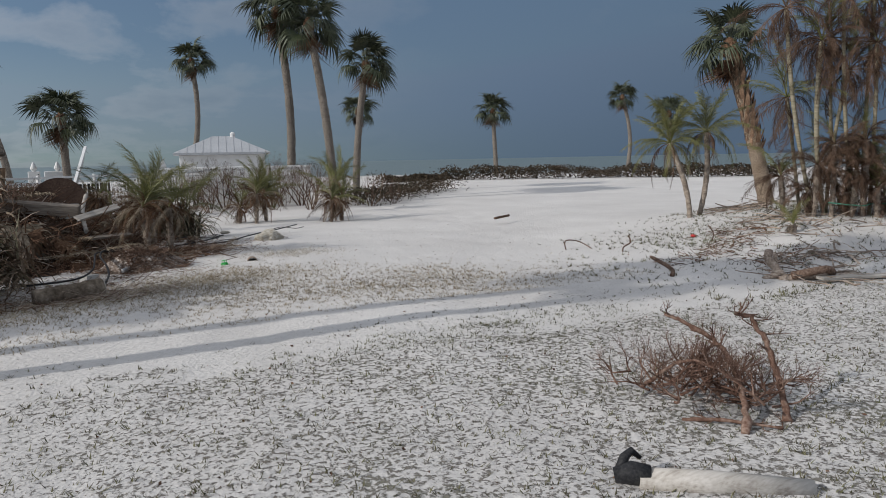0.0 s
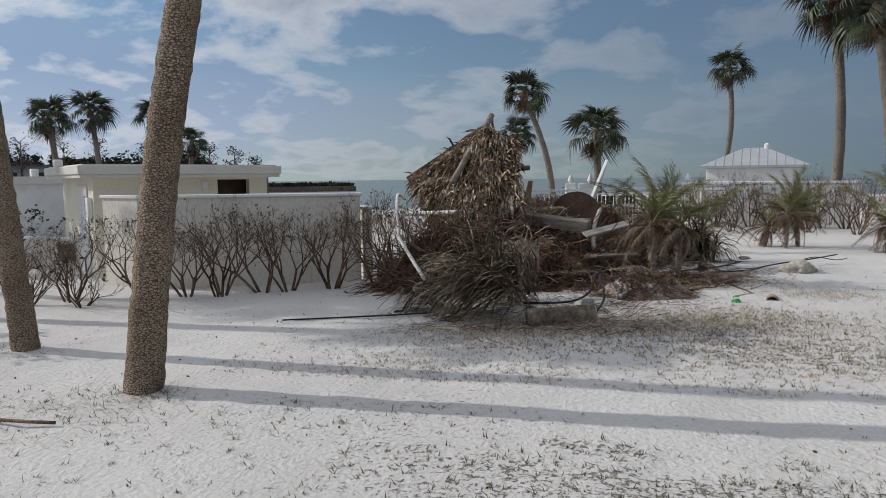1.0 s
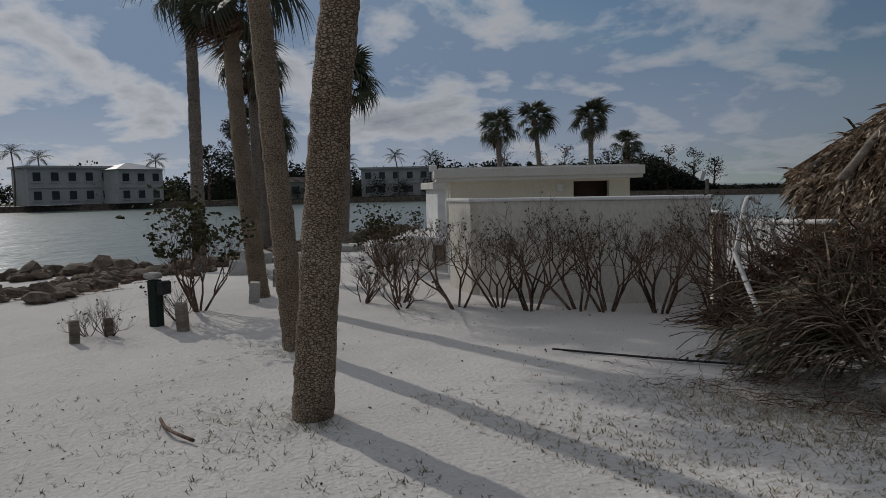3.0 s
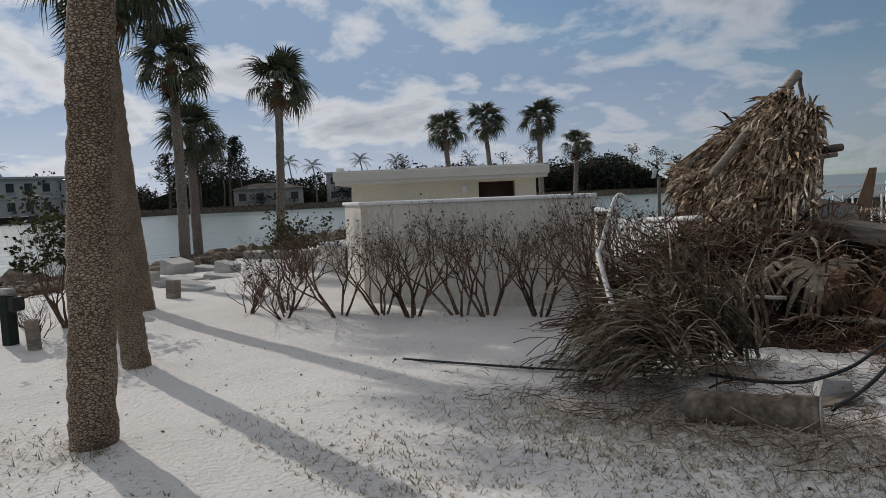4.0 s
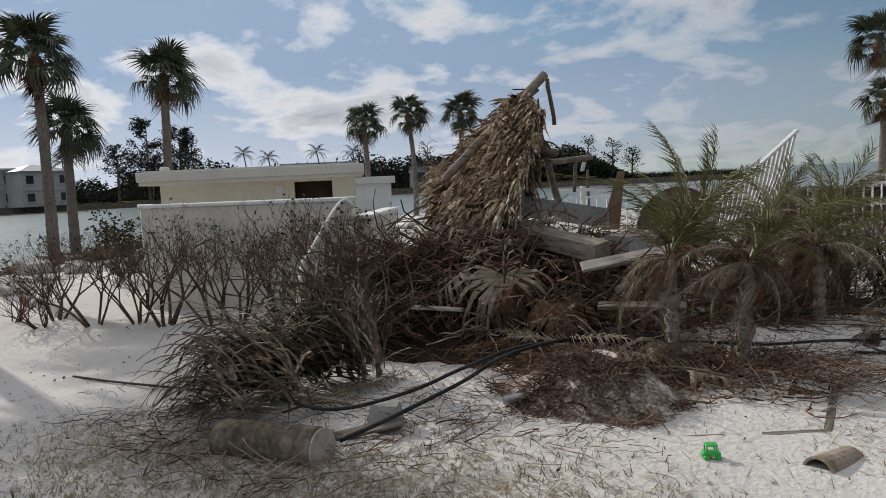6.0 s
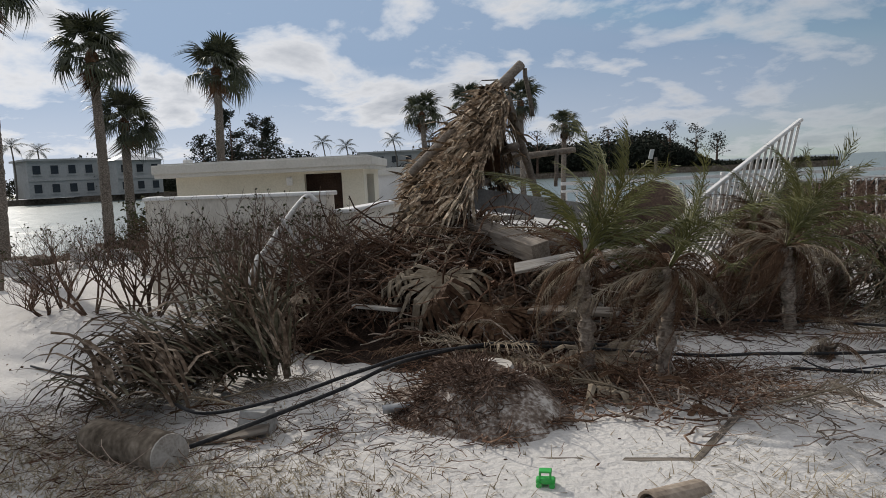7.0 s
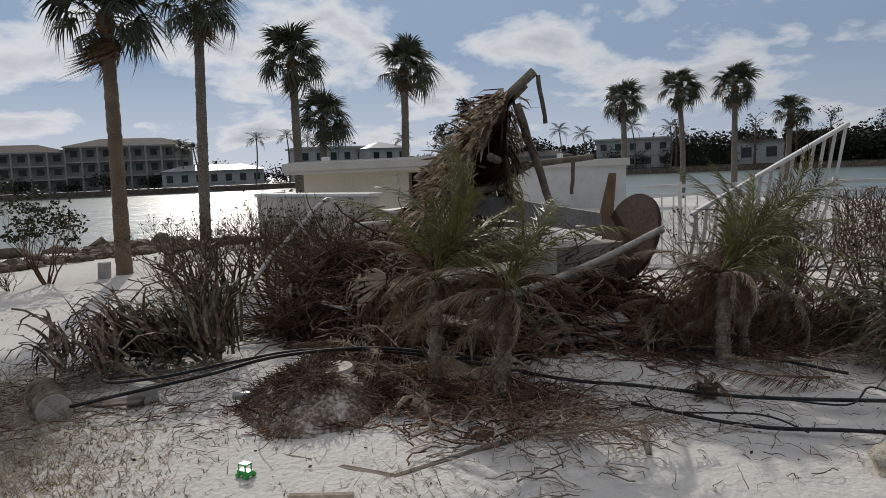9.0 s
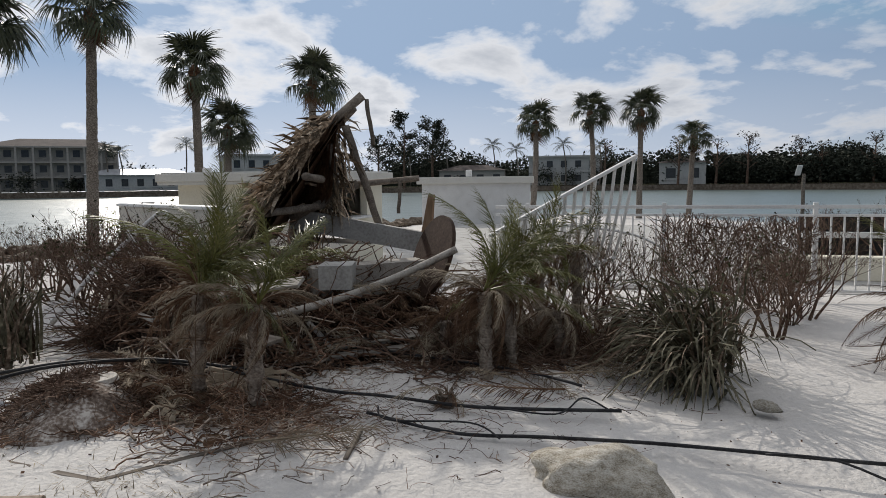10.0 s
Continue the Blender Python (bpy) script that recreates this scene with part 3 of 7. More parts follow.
# ---- bathhouse and garden wall ----
HOUSE = Matrix.Translation((-8.06, 11.61, 0)) @ Matrix.Rotation(math.atan2(0.775, 0.632), 4, "Z")   # x along the front, y to the back


def slab(b, m, x0, x1, y0, y1, z0, z1, bev=0.0):
    b.box(m @ Matrix.Translation(((x0 + x1) / 2, (y0 + y1) / 2, (z0 + z1) / 2)), x1 - x0, y1 - y0, z1 - z0, bev)


HOUSEROOF = mixed_material("pale_roof_paint", ((0.5, 0.485, 0.44), (0.6, 0.585, 0.54), (0.66, 0.645, 0.6)), 1.5, 30, (1, 1, 1), 0.8, 0.2, 0.004)


def bathhouse():
    ob = thing("bathhouse", None, HOUSE, "low cream stucco bathhouse with a flat overhanging roof", "building")
    I = Matrix.Identity(4)
    wx0, wx1, wy0, wy1, zt = 0.25, 3.42, 0.28, 2.9, 1.74
    ox0, ox1, oz0, oz1 = 2.42, 3.05, 0.70, 1.70       # the open hatch
    b = Build()
    slab(b, I, wx0, ox0, wy0, wy0 + 0.14, -0.4, zt)
    slab(b, I, ox1, wx1, wy0, wy0 + 0.14, -0.4, zt)
    slab(b, I, ox0, ox1, wy0, wy0 + 0.14, -0.4, oz0)
    slab(b, I, ox0, ox1, wy0, wy0 + 0.14, oz1, zt)
    part("front_wall", b.mesh("front_wall", STUCCO), ob)
    b = Build()
    slab(b, I, wx0, wx0 + 0.14, wy0 + 0.14, wy1, -0.4, zt)
    part("side_wall", b.mesh("side_wall", STUCCO), ob)
    b = Build()                                        # the east wall has a wide open counter
    x0, x1 = wx1 - 0.14, wx1
    slab(b, I, x0, x1, wy0 + 0.14, 0.75, -0.4, zt)
    slab(b, I, x0, x1, 2.0, wy1, -0.4, zt)
    slab(b, I, x0, x1, 0.75, 2.0, -0.4, 1.05)
    slab(b, I, x0, x1, 0.75, 2.0, 1.66, zt)
    part("side_wall", b.mesh("side_wall", STUCCO), ob)
    b = Build()
    slab(b, I, wx0 + 0.14, wx1 - 0.14, wy1 - 0.14, wy1, -0.4, zt)
    part("back_wall", b.mesh("back_wall", STUCCO), ob)
    b = Build()
    slab(b, I, -0.03, 3.60, -0.03, 3.13, 1.80, 1.955, 0.012)
    roof = part("roof", b.mesh("roof", HOUSEROOF), ob, None, "flat pale roof slab with a wide fascia")
    b = Build()
    slab(b, I, 0, 3.57, 0, 3.1, zt, 1.80, 0.004)
    part("soffit", b.mesh("soffit", HOUSEROOF), roof)
    b = Build()
    slab(b, I, 0.05, 3.52, 0.05, 3.05, 1.955, 1.975, 0.004)
    part("roof_felt", b.mesh("roof_felt", HOUSEROOF), roof)
    b = Build()
    slab(b, I, wx0 + 0.2, wx1 - 0.2, 0.75, 0.8, 0.1, zt)
    part("dark_partition", b.mesh("dark_partition", BROWN), ob)
    b = Build()
    for x in (ox0 - 0.02, ox1):
        slab(b, I, x, x + 0.02, wy0 - 0.012, wy0 + 0.1, oz0, oz1)
    slab(b, I, ox0 - 0.02, ox1 + 0.02, wy0 - 0.012, wy0 + 0.1, oz0 - 0.02, oz0)
    part("hatch_frame", b.mesh("hatch_frame", STUCCO), ob)
    b = Build()
    slab(b, I, x0 - 0.1, x1 + 0.14, 0.7, 2.05, 1.05, 1.09, 0.008)
    part("counter", b.mesh("counter", WHITE), ob, None, "white counter ledge")
    b = Build()
    slab(b, I, 2.12, 2.22, wy0 - 0.05, wy0, 1.52, 1.66, 0.012)
    part("wall_lamp", b.mesh("wall_lamp", WHITE), ob)
    b = Build()
    slab(b, I, 2.2, 2.9, 2.15, 2.2, 0.2, 1.4)
    part("inner_door", b.mesh("inner_door", DARK), ob)
    b = Build()                                        # the west end: a louvred door and a meter box
    slab(b, I, wx0 - 0.03, wx0, 0.7, 1.4, 0.0, 1.62, 0.006)
    door = part("door", b.mesh("door", WHITE), ob, None, "white louvred door")
    b = Build()
    for k in range(8):
        slab(b, I, wx0 - 0.045, wx0 - 0.03, 0.8, 1.3, 0.75 + k * 0.09, 0.8 + k * 0.09)
    part("louvre", b.mesh("louvre", WHITE), door)
    b = Build()
    slab(b, I, wx0 - 0.08, wx0, 0.38, 0.56, 1.0, 1.4, 0.01)
    part("meter_box", b.mesh("meter_box", WHITE), ob)
    b = Build()
    slab(b, I, -0.10, 0.05, 1.6, 1.75, 1.955, 2.09, 0.02)
    part("vent", b.mesh("vent", WHITE), ob)
    return ob


bathhouse()


def wall_run(name, a, c, z0, z1, thick, label, cap=0.05, lip=0.03):
    a, c = Vector((*a, 0)), Vector((*c, 0))
    L = (c - a).length
    m = Matrix.Translation(a) @ Matrix.Rotation(math.atan2(c.y - a.y, c.x - a.x), 4, "Z")
    ob = thing(name, None, m, label, "wall", kind="structure")
    I = Matrix.Identity(4)
    b = Build()
    slab(b, I, 0, L, -thick / 2, thick / 2, z0, z1 - cap, 0.006)
    part("wall_body", b.mesh("wall_body", WALLPAINT), ob)
    b = Build()
    slab(b, I, -lip, L + lip, -thick / 2 - lip, thick / 2 + lip, z1 - cap, z1, 0.01)
    part("coping", b.mesh("coping", WHITE), ob)
    return ob


wall_run("wall_south", (-6.36, 11.02), (-3.39, 12.2), -0.4, 1.465, 0.16, "rendered off-white garden wall with a flat coping")
wall_run("wall_west", (-6.52, 11.06), (-7.42, 11.42), -0.4, 1.46, 0.16, "short return of the off-white garden wall")
wall_run("wall_east", (-3.30, 12.30), (-4.9, 14.2), -0.4, 1.24, 0.16, "return of the garden wall towards the bathhouse")
wall_run("wall_low", (-10.9, 13.2), (-9.0, 12.9), -0.4, 0.62, 0.14, "low rendered wall beside the bathhouse door")


def pump_house():
    """The white flat-roofed building beyond the pool."""
    m = Matrix.Translation((-17.8, 25.8, 0)) @ Matrix.Rotation(math.atan2(-0.85, -0.52), 4, "Z")
    ob = thing("pool_house", None, m, "long white flat-roofed pool house with stained walls", "building")
    I = Matrix.Identity(4)
    b = Build()
    slab(b, I, 0.15, 4.5, -3.4, -0.15, -0.8, 1.62, 0.01)
    part("wall", b.mesh("wall", WHITE), ob)
    b = Build()
    slab(b, I, 0, 4.7, -3.6, 0, 1.62, 1.9, 0.02)
    part("roof", b.mesh("roof", HOUSEROOF), ob)
    b = Build()
    slab(b, I, 2.6, 2.85, -1.8, -1.55, 1.9, 2.2, 0.03)
    part("chimney", b.mesh("chimney", WHITE), ob)


pump_house()


# ---- shrubs and tangles ----
def branch(b, leaves, rng, p, d, length, r, depth, spread=0.6, up=0.15, bits=4, leaf=0.0, blade=0.05):
    """One crooked limb and, from it, smaller ones."""
    pts, rad = [p.copy()], [r]
    q, dd = p.copy(), d.copy()
    for k in range(bits):
        dd = (dd + Vector((rng.uniform(-1, 1), rng.uniform(-1, 1), rng.uniform(-0.6, 1))) * 0.22 + Vector((0, 0, up * 0.3))).normalized()
        q = q + dd * (length / bits)
        pts.append(q.copy())
        rad.append(r * (1 - 0.45 * (k + 1) / bits))
    b.tube(pts, rad, 5 if depth > 2 else 3, depth > 2)
    if depth <= 0:
        if leaf and rng.random() < leaf:
            for _ in range(rng.randint(1, 3)):
                leaf_blade(leaves, rng, q, blade)
        return
    for _ in range(rng.choice((2, 3, 3) if depth > 1 else (2, 2, 3))):
        k = rng.randint(max(1, bits - 2), bits)
        nd = (dd + Vector((rng.uniform(-1, 1), rng.uniform(-1, 1), rng.uniform(-0.5, 0.8))) * spread).normalized()
        branch(b, leaves, rng, pts[k], nd, length * rng.uniform(0.6, 0.85), rad[k] * 0.78, depth - 1, spread, up, bits, leaf, blade)


def leaf_blade(b, rng, p, s):
    a = Vector((rng.uniform(-1, 1), rng.uniform(-1, 1), rng.uniform(-0.6, 0.6))).normalized()
    c = a.cross(Vector((rng.uniform(-1, 1), rng.uniform(-1, 1), rng.uniform(-1, 1)))).normalized()
    L, w = s * rng.uniform(0.8, 1.5), s * rng.uniform(0.3, 0.45)
    b.quad(p, p + a * L * 0.5 + c * w, p + a * L, p + a * L * 0.5 - c * w)


def shrub_meshes(seed, stems=6, height=1.2, depth=4, lean=0.35, leaf=0.25, r=0.018, spread=0.6, up=0.25, blade=0.05):
    rng = random.Random(seed)
    b, lv = Build(), Build()
    for k in range(stems):
        a = rng.uniform(0, 6.28)
        d = Vector((math.cos(a) * lean * rng.uniform(0.3, 1.3), math.sin(a) * lean * rng.uniform(0.3, 1.3), 1)).normalized()
        p = Vector((math.cos(a) * 0.08 * rng.random(), math.sin(a) * 0.08 * rng.random(), -0.05))
        branch(b, lv, rng, p, d, height * 0.36 * rng.uniform(0.8, 1.2), r * rng.uniform(0.7, 1.2), depth, spread, up, 4, leaf, blade)
    return b.mesh("branchwork", TWIG), (lv.mesh("foliage", LEAFLET) if lv.v else None)


def fork(b, lv, rng, p, d, length, r, depth, leaf):
    """A hedge limb that forks in two or three; its last twigs end in knobbly spurs."""
    pts, rad, q = [p.copy()], [r], p.copy()
    for k in range(3):
        d = (d + Vector((rng.uniform(-1, 1), rng.uniform(-1, 1), rng.uniform(-0.5, 0.8))) * 0.13).normalized()
        q = q + d * length / 3
        pts.append(q.copy())
        rad.append(r * (1 - 0.24 * (k + 1) / 3))
    b.tube(pts, rad, 6 if depth > 3 else 4 if depth > 1 else 3, False)
    if depth == 0:
        for _ in range(rng.randint(2, 4)):
            e = (d + Vector((rng.uniform(-1, 1), rng.uniform(-1, 1), rng.uniform(-0.6, 0.9))) * 0.9).normalized()
            o = pts[rng.randint(1, 3)]
            b.tube([o, o + e * rng.uniform(0.02, 0.06)], [r * 0.75, r * 0.6], 3)
            if rng.random() < leaf:
                leaf_blade(lv, rng, o + e * 0.03, 0.03)
        return
    turn = rng.uniform(0, 6.28)
    for k in range(rng.choice((2, 2, 2, 3))):
        a = turn + k * 2.6 + rng.uniform(-0.4, 0.4)
        x = d.orthogonal().normalized()
        out = x * math.cos(a) + d.cross(x) * math.sin(a)
        nd = (d + out * rng.uniform(0.28, 0.72) + Vector((0, 0, 0.10))).normalized()
        fork(b, lv, rng, pts[-1] if k < 2 else pts[-2], nd, length * rng.uniform(0.62, 0.86), rad[-1] * rng.uniform(0.72, 0.86), depth - 1, leaf)


def hedge_meshes(seed, stems, height, leaf, splay=0.5, r=0.021, depth=5):
    """A vase-shaped, storm-stripped hedge shrub: a few bare stems from one foot, forking upwards."""
    rng = random.Random(seed)
    b, lv = Build(), Build()
    for k in range(stems):
        a = 6.283 * k / stems + rng.uniform(-0.5, 0.5)
        d = Vector((math.cos(a) * splay * rng.uniform(0.4, 1.3), math.sin(a) * splay * rng.uniform(0.4, 1.3), 1)).normalized()
        fork(b, lv, rng, Vector((math.cos(a) * 0.06, math.sin(a) * 0.06, -0.05)), d, height * 0.33 * rng.uniform(0.8, 1.15), r * rng.uniform(0.7, 1.15), depth, leaf)
    return b.mesh("branchwork", TWIG), lv.mesh("foliage", LEAFLET)


HEDGE = [hedge_meshes(50 + k, (5, 6, 4)[k], 1.22, (0.16, 0.08, 0.24)[k], (0.55, 0.45, 0.6)[k]) for k in range(3)]
LEAFY = [shrub_meshes(70 + k, 7, 1.5, 5, 0.8, 0.75, 0.02, 0.8, 0.2, 0.065) for k in range(2)]
BARE = [shrub_meshes(60 + k, 8, 1.0, 4, 1.2, 0.04, 0.013, 0.8, 0.05) for k in range(2)]


def shrub(x, y, kind, s, rz, label, group="", z=None):
    st, lv = kind
    ob = thing("shrub", None, Matrix.Translation(on_ground(x, y) if z is None else Vector((x, y, z))) @ Matrix.Rotation(rz, 4, "Z") @ Matrix.Scale(s, 4), label, "shrub", group)
    part("branchwork", st, ob)
    if lv:
        part("foliage", lv, ob)
    return ob


for k, (x, y, s) in enumerate(((-7.2, 9.45, 1.0), (-6.45, 9.6, 0.95), (-5.75, 9.98, 1.05), (-5.35, 10.35, 0.9), (-4.92, 10.5, 1.08), (-4.42, 10.85, 1.1), (-4.1, 11.0, 1.0), (-3.5, 11.25, 1.05), (-2.85, 11.4, 1.1), (-6.9, 9.9, 0.95))):
    shrub(x, y, HEDGE[k % 3] if k > 1 else BARE[k % 2], s, k * 1.7, "storm-stripped hedge shrub with few leaves before the wall" if k > 1 else "low bare twiggy shrub lying over the sand", "hedge along the garden wall")
for k, (x, y, s) in enumerate(((-8.25, 7.45, 1.0), (-7.45, 6.1, 0.55), (-7.75, 7.0, 0.75), (-7.6, 5.9, 0.45), (-8.3, 10.3, 0.6), (-10.4, 12.2, 0.9), (-9.4, 11.6, 0.8))):
    shrub(x, y, LEAFY[k % 2] if k in (0, 5) else BARE[k % 2], s, k * 2.1, "sparse shrub with a few dark leaves by the inlet", "shrubs by the inlet")


# ---- the fallen thatched hut ----
CLAY = mixed_material("tan_clay", ((0.16, 0.12, 0.09), (0.28, 0.225, 0.175), (0.4, 0.335, 0.27)), 6, 40, (1, 1, 1), 0.9, 0.4, 0.005)
# near-black: the shade in the heap's gaps is put into this colour
HEAP_SHADE = mixed_material("heap_gap_shade", ((0.012, 0.008, 0.006), (0.03, 0.02, 0.015), (0.07, 0.048, 0.037)), 6, 45, (1, 1, 1), 0.95, 0.9, 0.04)
FIBRE = mixed_material("root_fibre", ((0.045, 0.026, 0.018), (0.125, 0.08, 0.058), (0.28, 0.21, 0.165)), 3, 40, (1, 1, 1), 0.95, 0.3, 0.005, island=0.5)
STEM = mixed_material("shaggy_palm_stem", ((0.11, 0.085, 0.066), (0.28, 0.23, 0.185), (0.46, 0.4, 0.335)), 8, 45, (1, 1, 1.6), 0.95, 0.9, 0.03)
def lerp4(a, bq, c, d, u, v):
    """A point on the sheet with corners a (top left), bq (top right), c (bottom left), d (bottom right)."""
    return a.lerp(bq, u).lerp(c.lerp(d, u), v)


def thatched_roof():
    ob = thing("thatched_hut_roof", None, Matrix.Translation((-1.7, 12.8, 0.6)), "collapsed palm-thatch hut roof tipped on its poles", "roof")
    o = Vector((-1.7, 12.8, 0.6))
    rng = random.Random(5)
    apex = Vector((-1.25, 13.4, 2.75))
    faces = (  # the front slope, the hip that hangs over, the slope behind
        (Vector((-2.72, 13.1, 1.72)), Vector((-1.5, 13.3, 2.62)), Vector((-2.2, 12.5, 1.02)), Vector((-1.15, 12.1, 1.04)), 2000, Vector((0.25, -1, 0.15))),
        (Vector((-1.5, 13.25, 2.6)), Vector((-1.05, 12.95, 2.25)), Vector((-1.75, 12.1, 1.1)), Vector((-0.85, 12.2, 1.35)), 1300, Vector((0.6, -0.8, 0.1))),
        (Vector((-1.5, 13.35, 2.6)), Vector((-2.8, 13.15, 1.75)), Vector((-1.4, 13.2, 1.5)), Vector((-2.2, 12.9, 0.9)), 700, Vector((0.4, 0.7, 0.2))),
    )
    for fi, (a, bq, c, d, n, out) in enumerate(faces):
        b = Build()
        out = out.normalized()
        for k in range(n):
            u, v = rng.random(), rng.random() ** 0.9
            p = lerp4(a, bq, c, d, u, v) + out * rng.uniform(-0.05, 0.10)
            down = (lerp4(a, bq, c, d, u, min(v + 0.2, 1.2)) - lerp4(a, bq, c, d, u, v)).normalized()
            across = down.cross(out).normalized()
            away = (p - apex).normalized()
            loose = 1.0 if rng.random() < 0.6 else 2.4
            way = (away * rng.uniform(0.5, 1.3) + down * rng.uniform(0.0, 0.7) + across * rng.uniform(-0.35, 0.35) * loose + out * rng.uniform(0.05, 0.7) * loose + Vector((0, 0, rng.uniform(-0.35, 0.3) * loose))).normalized()
            if rng.random() < 0.08:
                way = (way + Vector((rng.uniform(-0.3, 0.5), 0, rng.uniform(0.4, 1.0)))).normalized()
            L, w = rng.uniform(0.14, 0.42), rng.uniform(0.007, 0.022)
            s = way.cross(out + Vector((rng.uniform(-0.6, 0.6), rng.uniform(-0.6, 0.6), rng.uniform(-0.6, 0.6)))).normalized() * w
            mid, end = p + way * L * 0.6 + out * 0.02, p + way * L - Vector((0, 0, L * rng.uniform(0.0, 0.25)))
            b.quad(p - s, p + s, mid + s * 0.9, mid - s * 0.9)
            b.tri(mid - s * 0.9, mid + s * 0.9, end)
        me = b.mesh("thatch", THATCH)
        me.transform(Matrix.Translation(-o))
        tagged(part("thatch", me, ob, None, "shaggy brown and bleached palm thatch"), kind="stuff")
        b = Build()                                     # the matted under-layer that gives the slope its body
        m = 7
        inner = [[lerp4(a, bq, c, d, i / m, 0.02 + 0.86 * j / m) - out * (0.07 + 0.04 * noise.noise(Vector((i, j, fi * 3.0)))) - o for i in range(m + 1)] for j in range(m + 1)]
        back = [[p - out * 0.06 for p in r] for r in inner]
        for j in range(m):
            for i in range(m):
                b.quad(inner[j][i], inner[j][i + 1], inner[j + 1][i + 1], inner[j + 1][i])
                b.quad(back[j][i], back[j + 1][i], back[j + 1][i + 1], back[j][i + 1])
        part("matting", b.mesh("matting", DEAD), ob)
    poles = (((-1.46, 13.56, 2.74), (-1.9, 12.3, 1.62), 0.05), ((-1.50, 13.46, 2.6), (-2.5, 12.9, 1.75), 0.045), ((-1.52, 13.36, 2.4), (-1.43, 13.72, 1.25), 0.045), ((-1.6, 13.2, 2.2), (-1.55, 13.3, 1.2), 0.04),
             ((-1.75, 13.3, 1.72), (-1.25, 14.15, 1.80), 0.035), ((-1.47, 13.60, 2.70), (-1.42, 13.66, 2.18), 0.025), ((-1.52, 13.5, 1.75), (-1.72, 12.75, 1.35), 0.05), ((-1.34, 13.95, 1.78), (-1.36, 13.92, 1.4), 0.022),
             ((-1.25, 13.0, 1.8), (-0.75, 12.7, 1.83), 0.04), ((-1.6, 13.1, 1.5), (-0.9, 12.2, 1.45), 0.04))
    for p, q, r in poles:
        b = Build()
        p, q = Vector(p) - o, Vector(q) - o
        b.tube([p.lerp(q, k / 6) + Vector((rng.uniform(-1, 1), rng.uniform(-1, 1), 0)) * 0.008 for k in range(7)], [r * rng.uniform(0.92, 1.08) for _ in range(7)], 9)
        part("pole", b.mesh("pole", WOOD, True), ob)
    return ob


thatched_roof()


# ---- the debris heap ----
def heap_height(x, y):
    """The heap's top over the sand."""
    h = 0.88 * math.exp(-((x + 1.0) / 1.15) ** 2 - ((y - 12.4) / 1.0) ** 2) + 0.42 * math.exp(-((x + 0.45) / 0.45) ** 2 - ((y - 13.5) / 0.8) ** 2)
    h += 0.5 * math.exp(-((x + 1.9) / 0.8) ** 2 - ((y - 11.7) / 0.7) ** 2)
    return h


def tangle(name, spots, n, mat, label, category, length=(0.3, 0.9), radius=(0.004, 0.014), curl=0.5, lift=1.0, seed=0, sides=4, flat=0.35):
    """A tangle of crooked twigs and roots over the given spots (x, y, reach x, reach y)."""
    rng = random.Random(seed)
    b = Build()
    for k in range(n):
        cx, cy, sx, sy = rng.choice(spots)
        x, y = cx + sx * max(-1.6, min(1.6, rng.gauss(0, 1))), cy + sy * max(-1.6, min(1.6, rng.gauss(0, 1)))
        hh = heap_height(x, y) * lift
        p = Vector((x, y, ground_z(x, y) + 0.02 + hh * rng.random() ** 0.5))
        a = rng.uniform(0, 6.28)
        d = Vector((math.cos(a), math.sin(a), rng.uniform(-flat, flat)))
        L, r = rng.uniform(*length), rng.uniform(*radius) * rng.uniform(0.6, 1)
        m = 6
        pts = []
        for j in range(m):
            pts.append(p.copy())
            d = (d + Vector((rng.uniform(-1, 1), rng.uniform(-1, 1), rng.uniform(-0.8, 0.6))) * curl).normalized()
            p = p + d * (L / m)
            p.z = max(p.z, ground_z(p.x, p.y) + 0.012 + 0.03 * rng.random())
        b.tube(pts, [r * (1 - 0.6 * j / m) for j in range(m)], sides, False)
    return thing(name, b.mesh(name, mat), None, label, category, kind="stuff")


SANDTWIG = mixed_material("sand_dusted_twig", ((0.11, 0.078, 0.06), (0.29, 0.23, 0.182), (0.52, 0.445, 0.375)), 4, 40, (1, 1, 1), 0.9, 0.4, 0.006, island=0.5)
HEAP = [(-1.4, 12.0, 0.65, 0.45), (-0.6, 12.2, 0.75, 0.45), (-0.25, 12.5, 0.32, 0.4), (-2.0, 11.5, 0.45, 0.35), (-0.3, 13.7, 0.25, 0.4), (-0.8, 13.0, 0.5, 0.5)]
tangle("root_tangle", HEAP, 4200, ROOT, "heap of tangled dark roots, vines and twigs", "debris", (0.3, 1.0), (0.005, 0.020), 0.55, 1.0, 1)
tangle("twig_heap", HEAP, 1300, SANDTWIG, "grey broken twigs strewn over the heap", "debris", (0.2, 0.7), (0.004, 0.012), 0.6, 1.15, 2)
tangle("root_mat", [(0.5, 11.35, 0.55, 0.35), (1.3, 11.5, 0.5, 0.3), (0.9, 10.8, 0.35, 0.3), (1.6, 11.9, 0.3, 0.2), (-0.5, 11.4, 0.5, 0.2)], 1900, ROOT, "brown mat of roots and dead grass on the sand", "debris", (0.12, 0.5), (0.003, 0.009), 0.7, 0.3, 3)
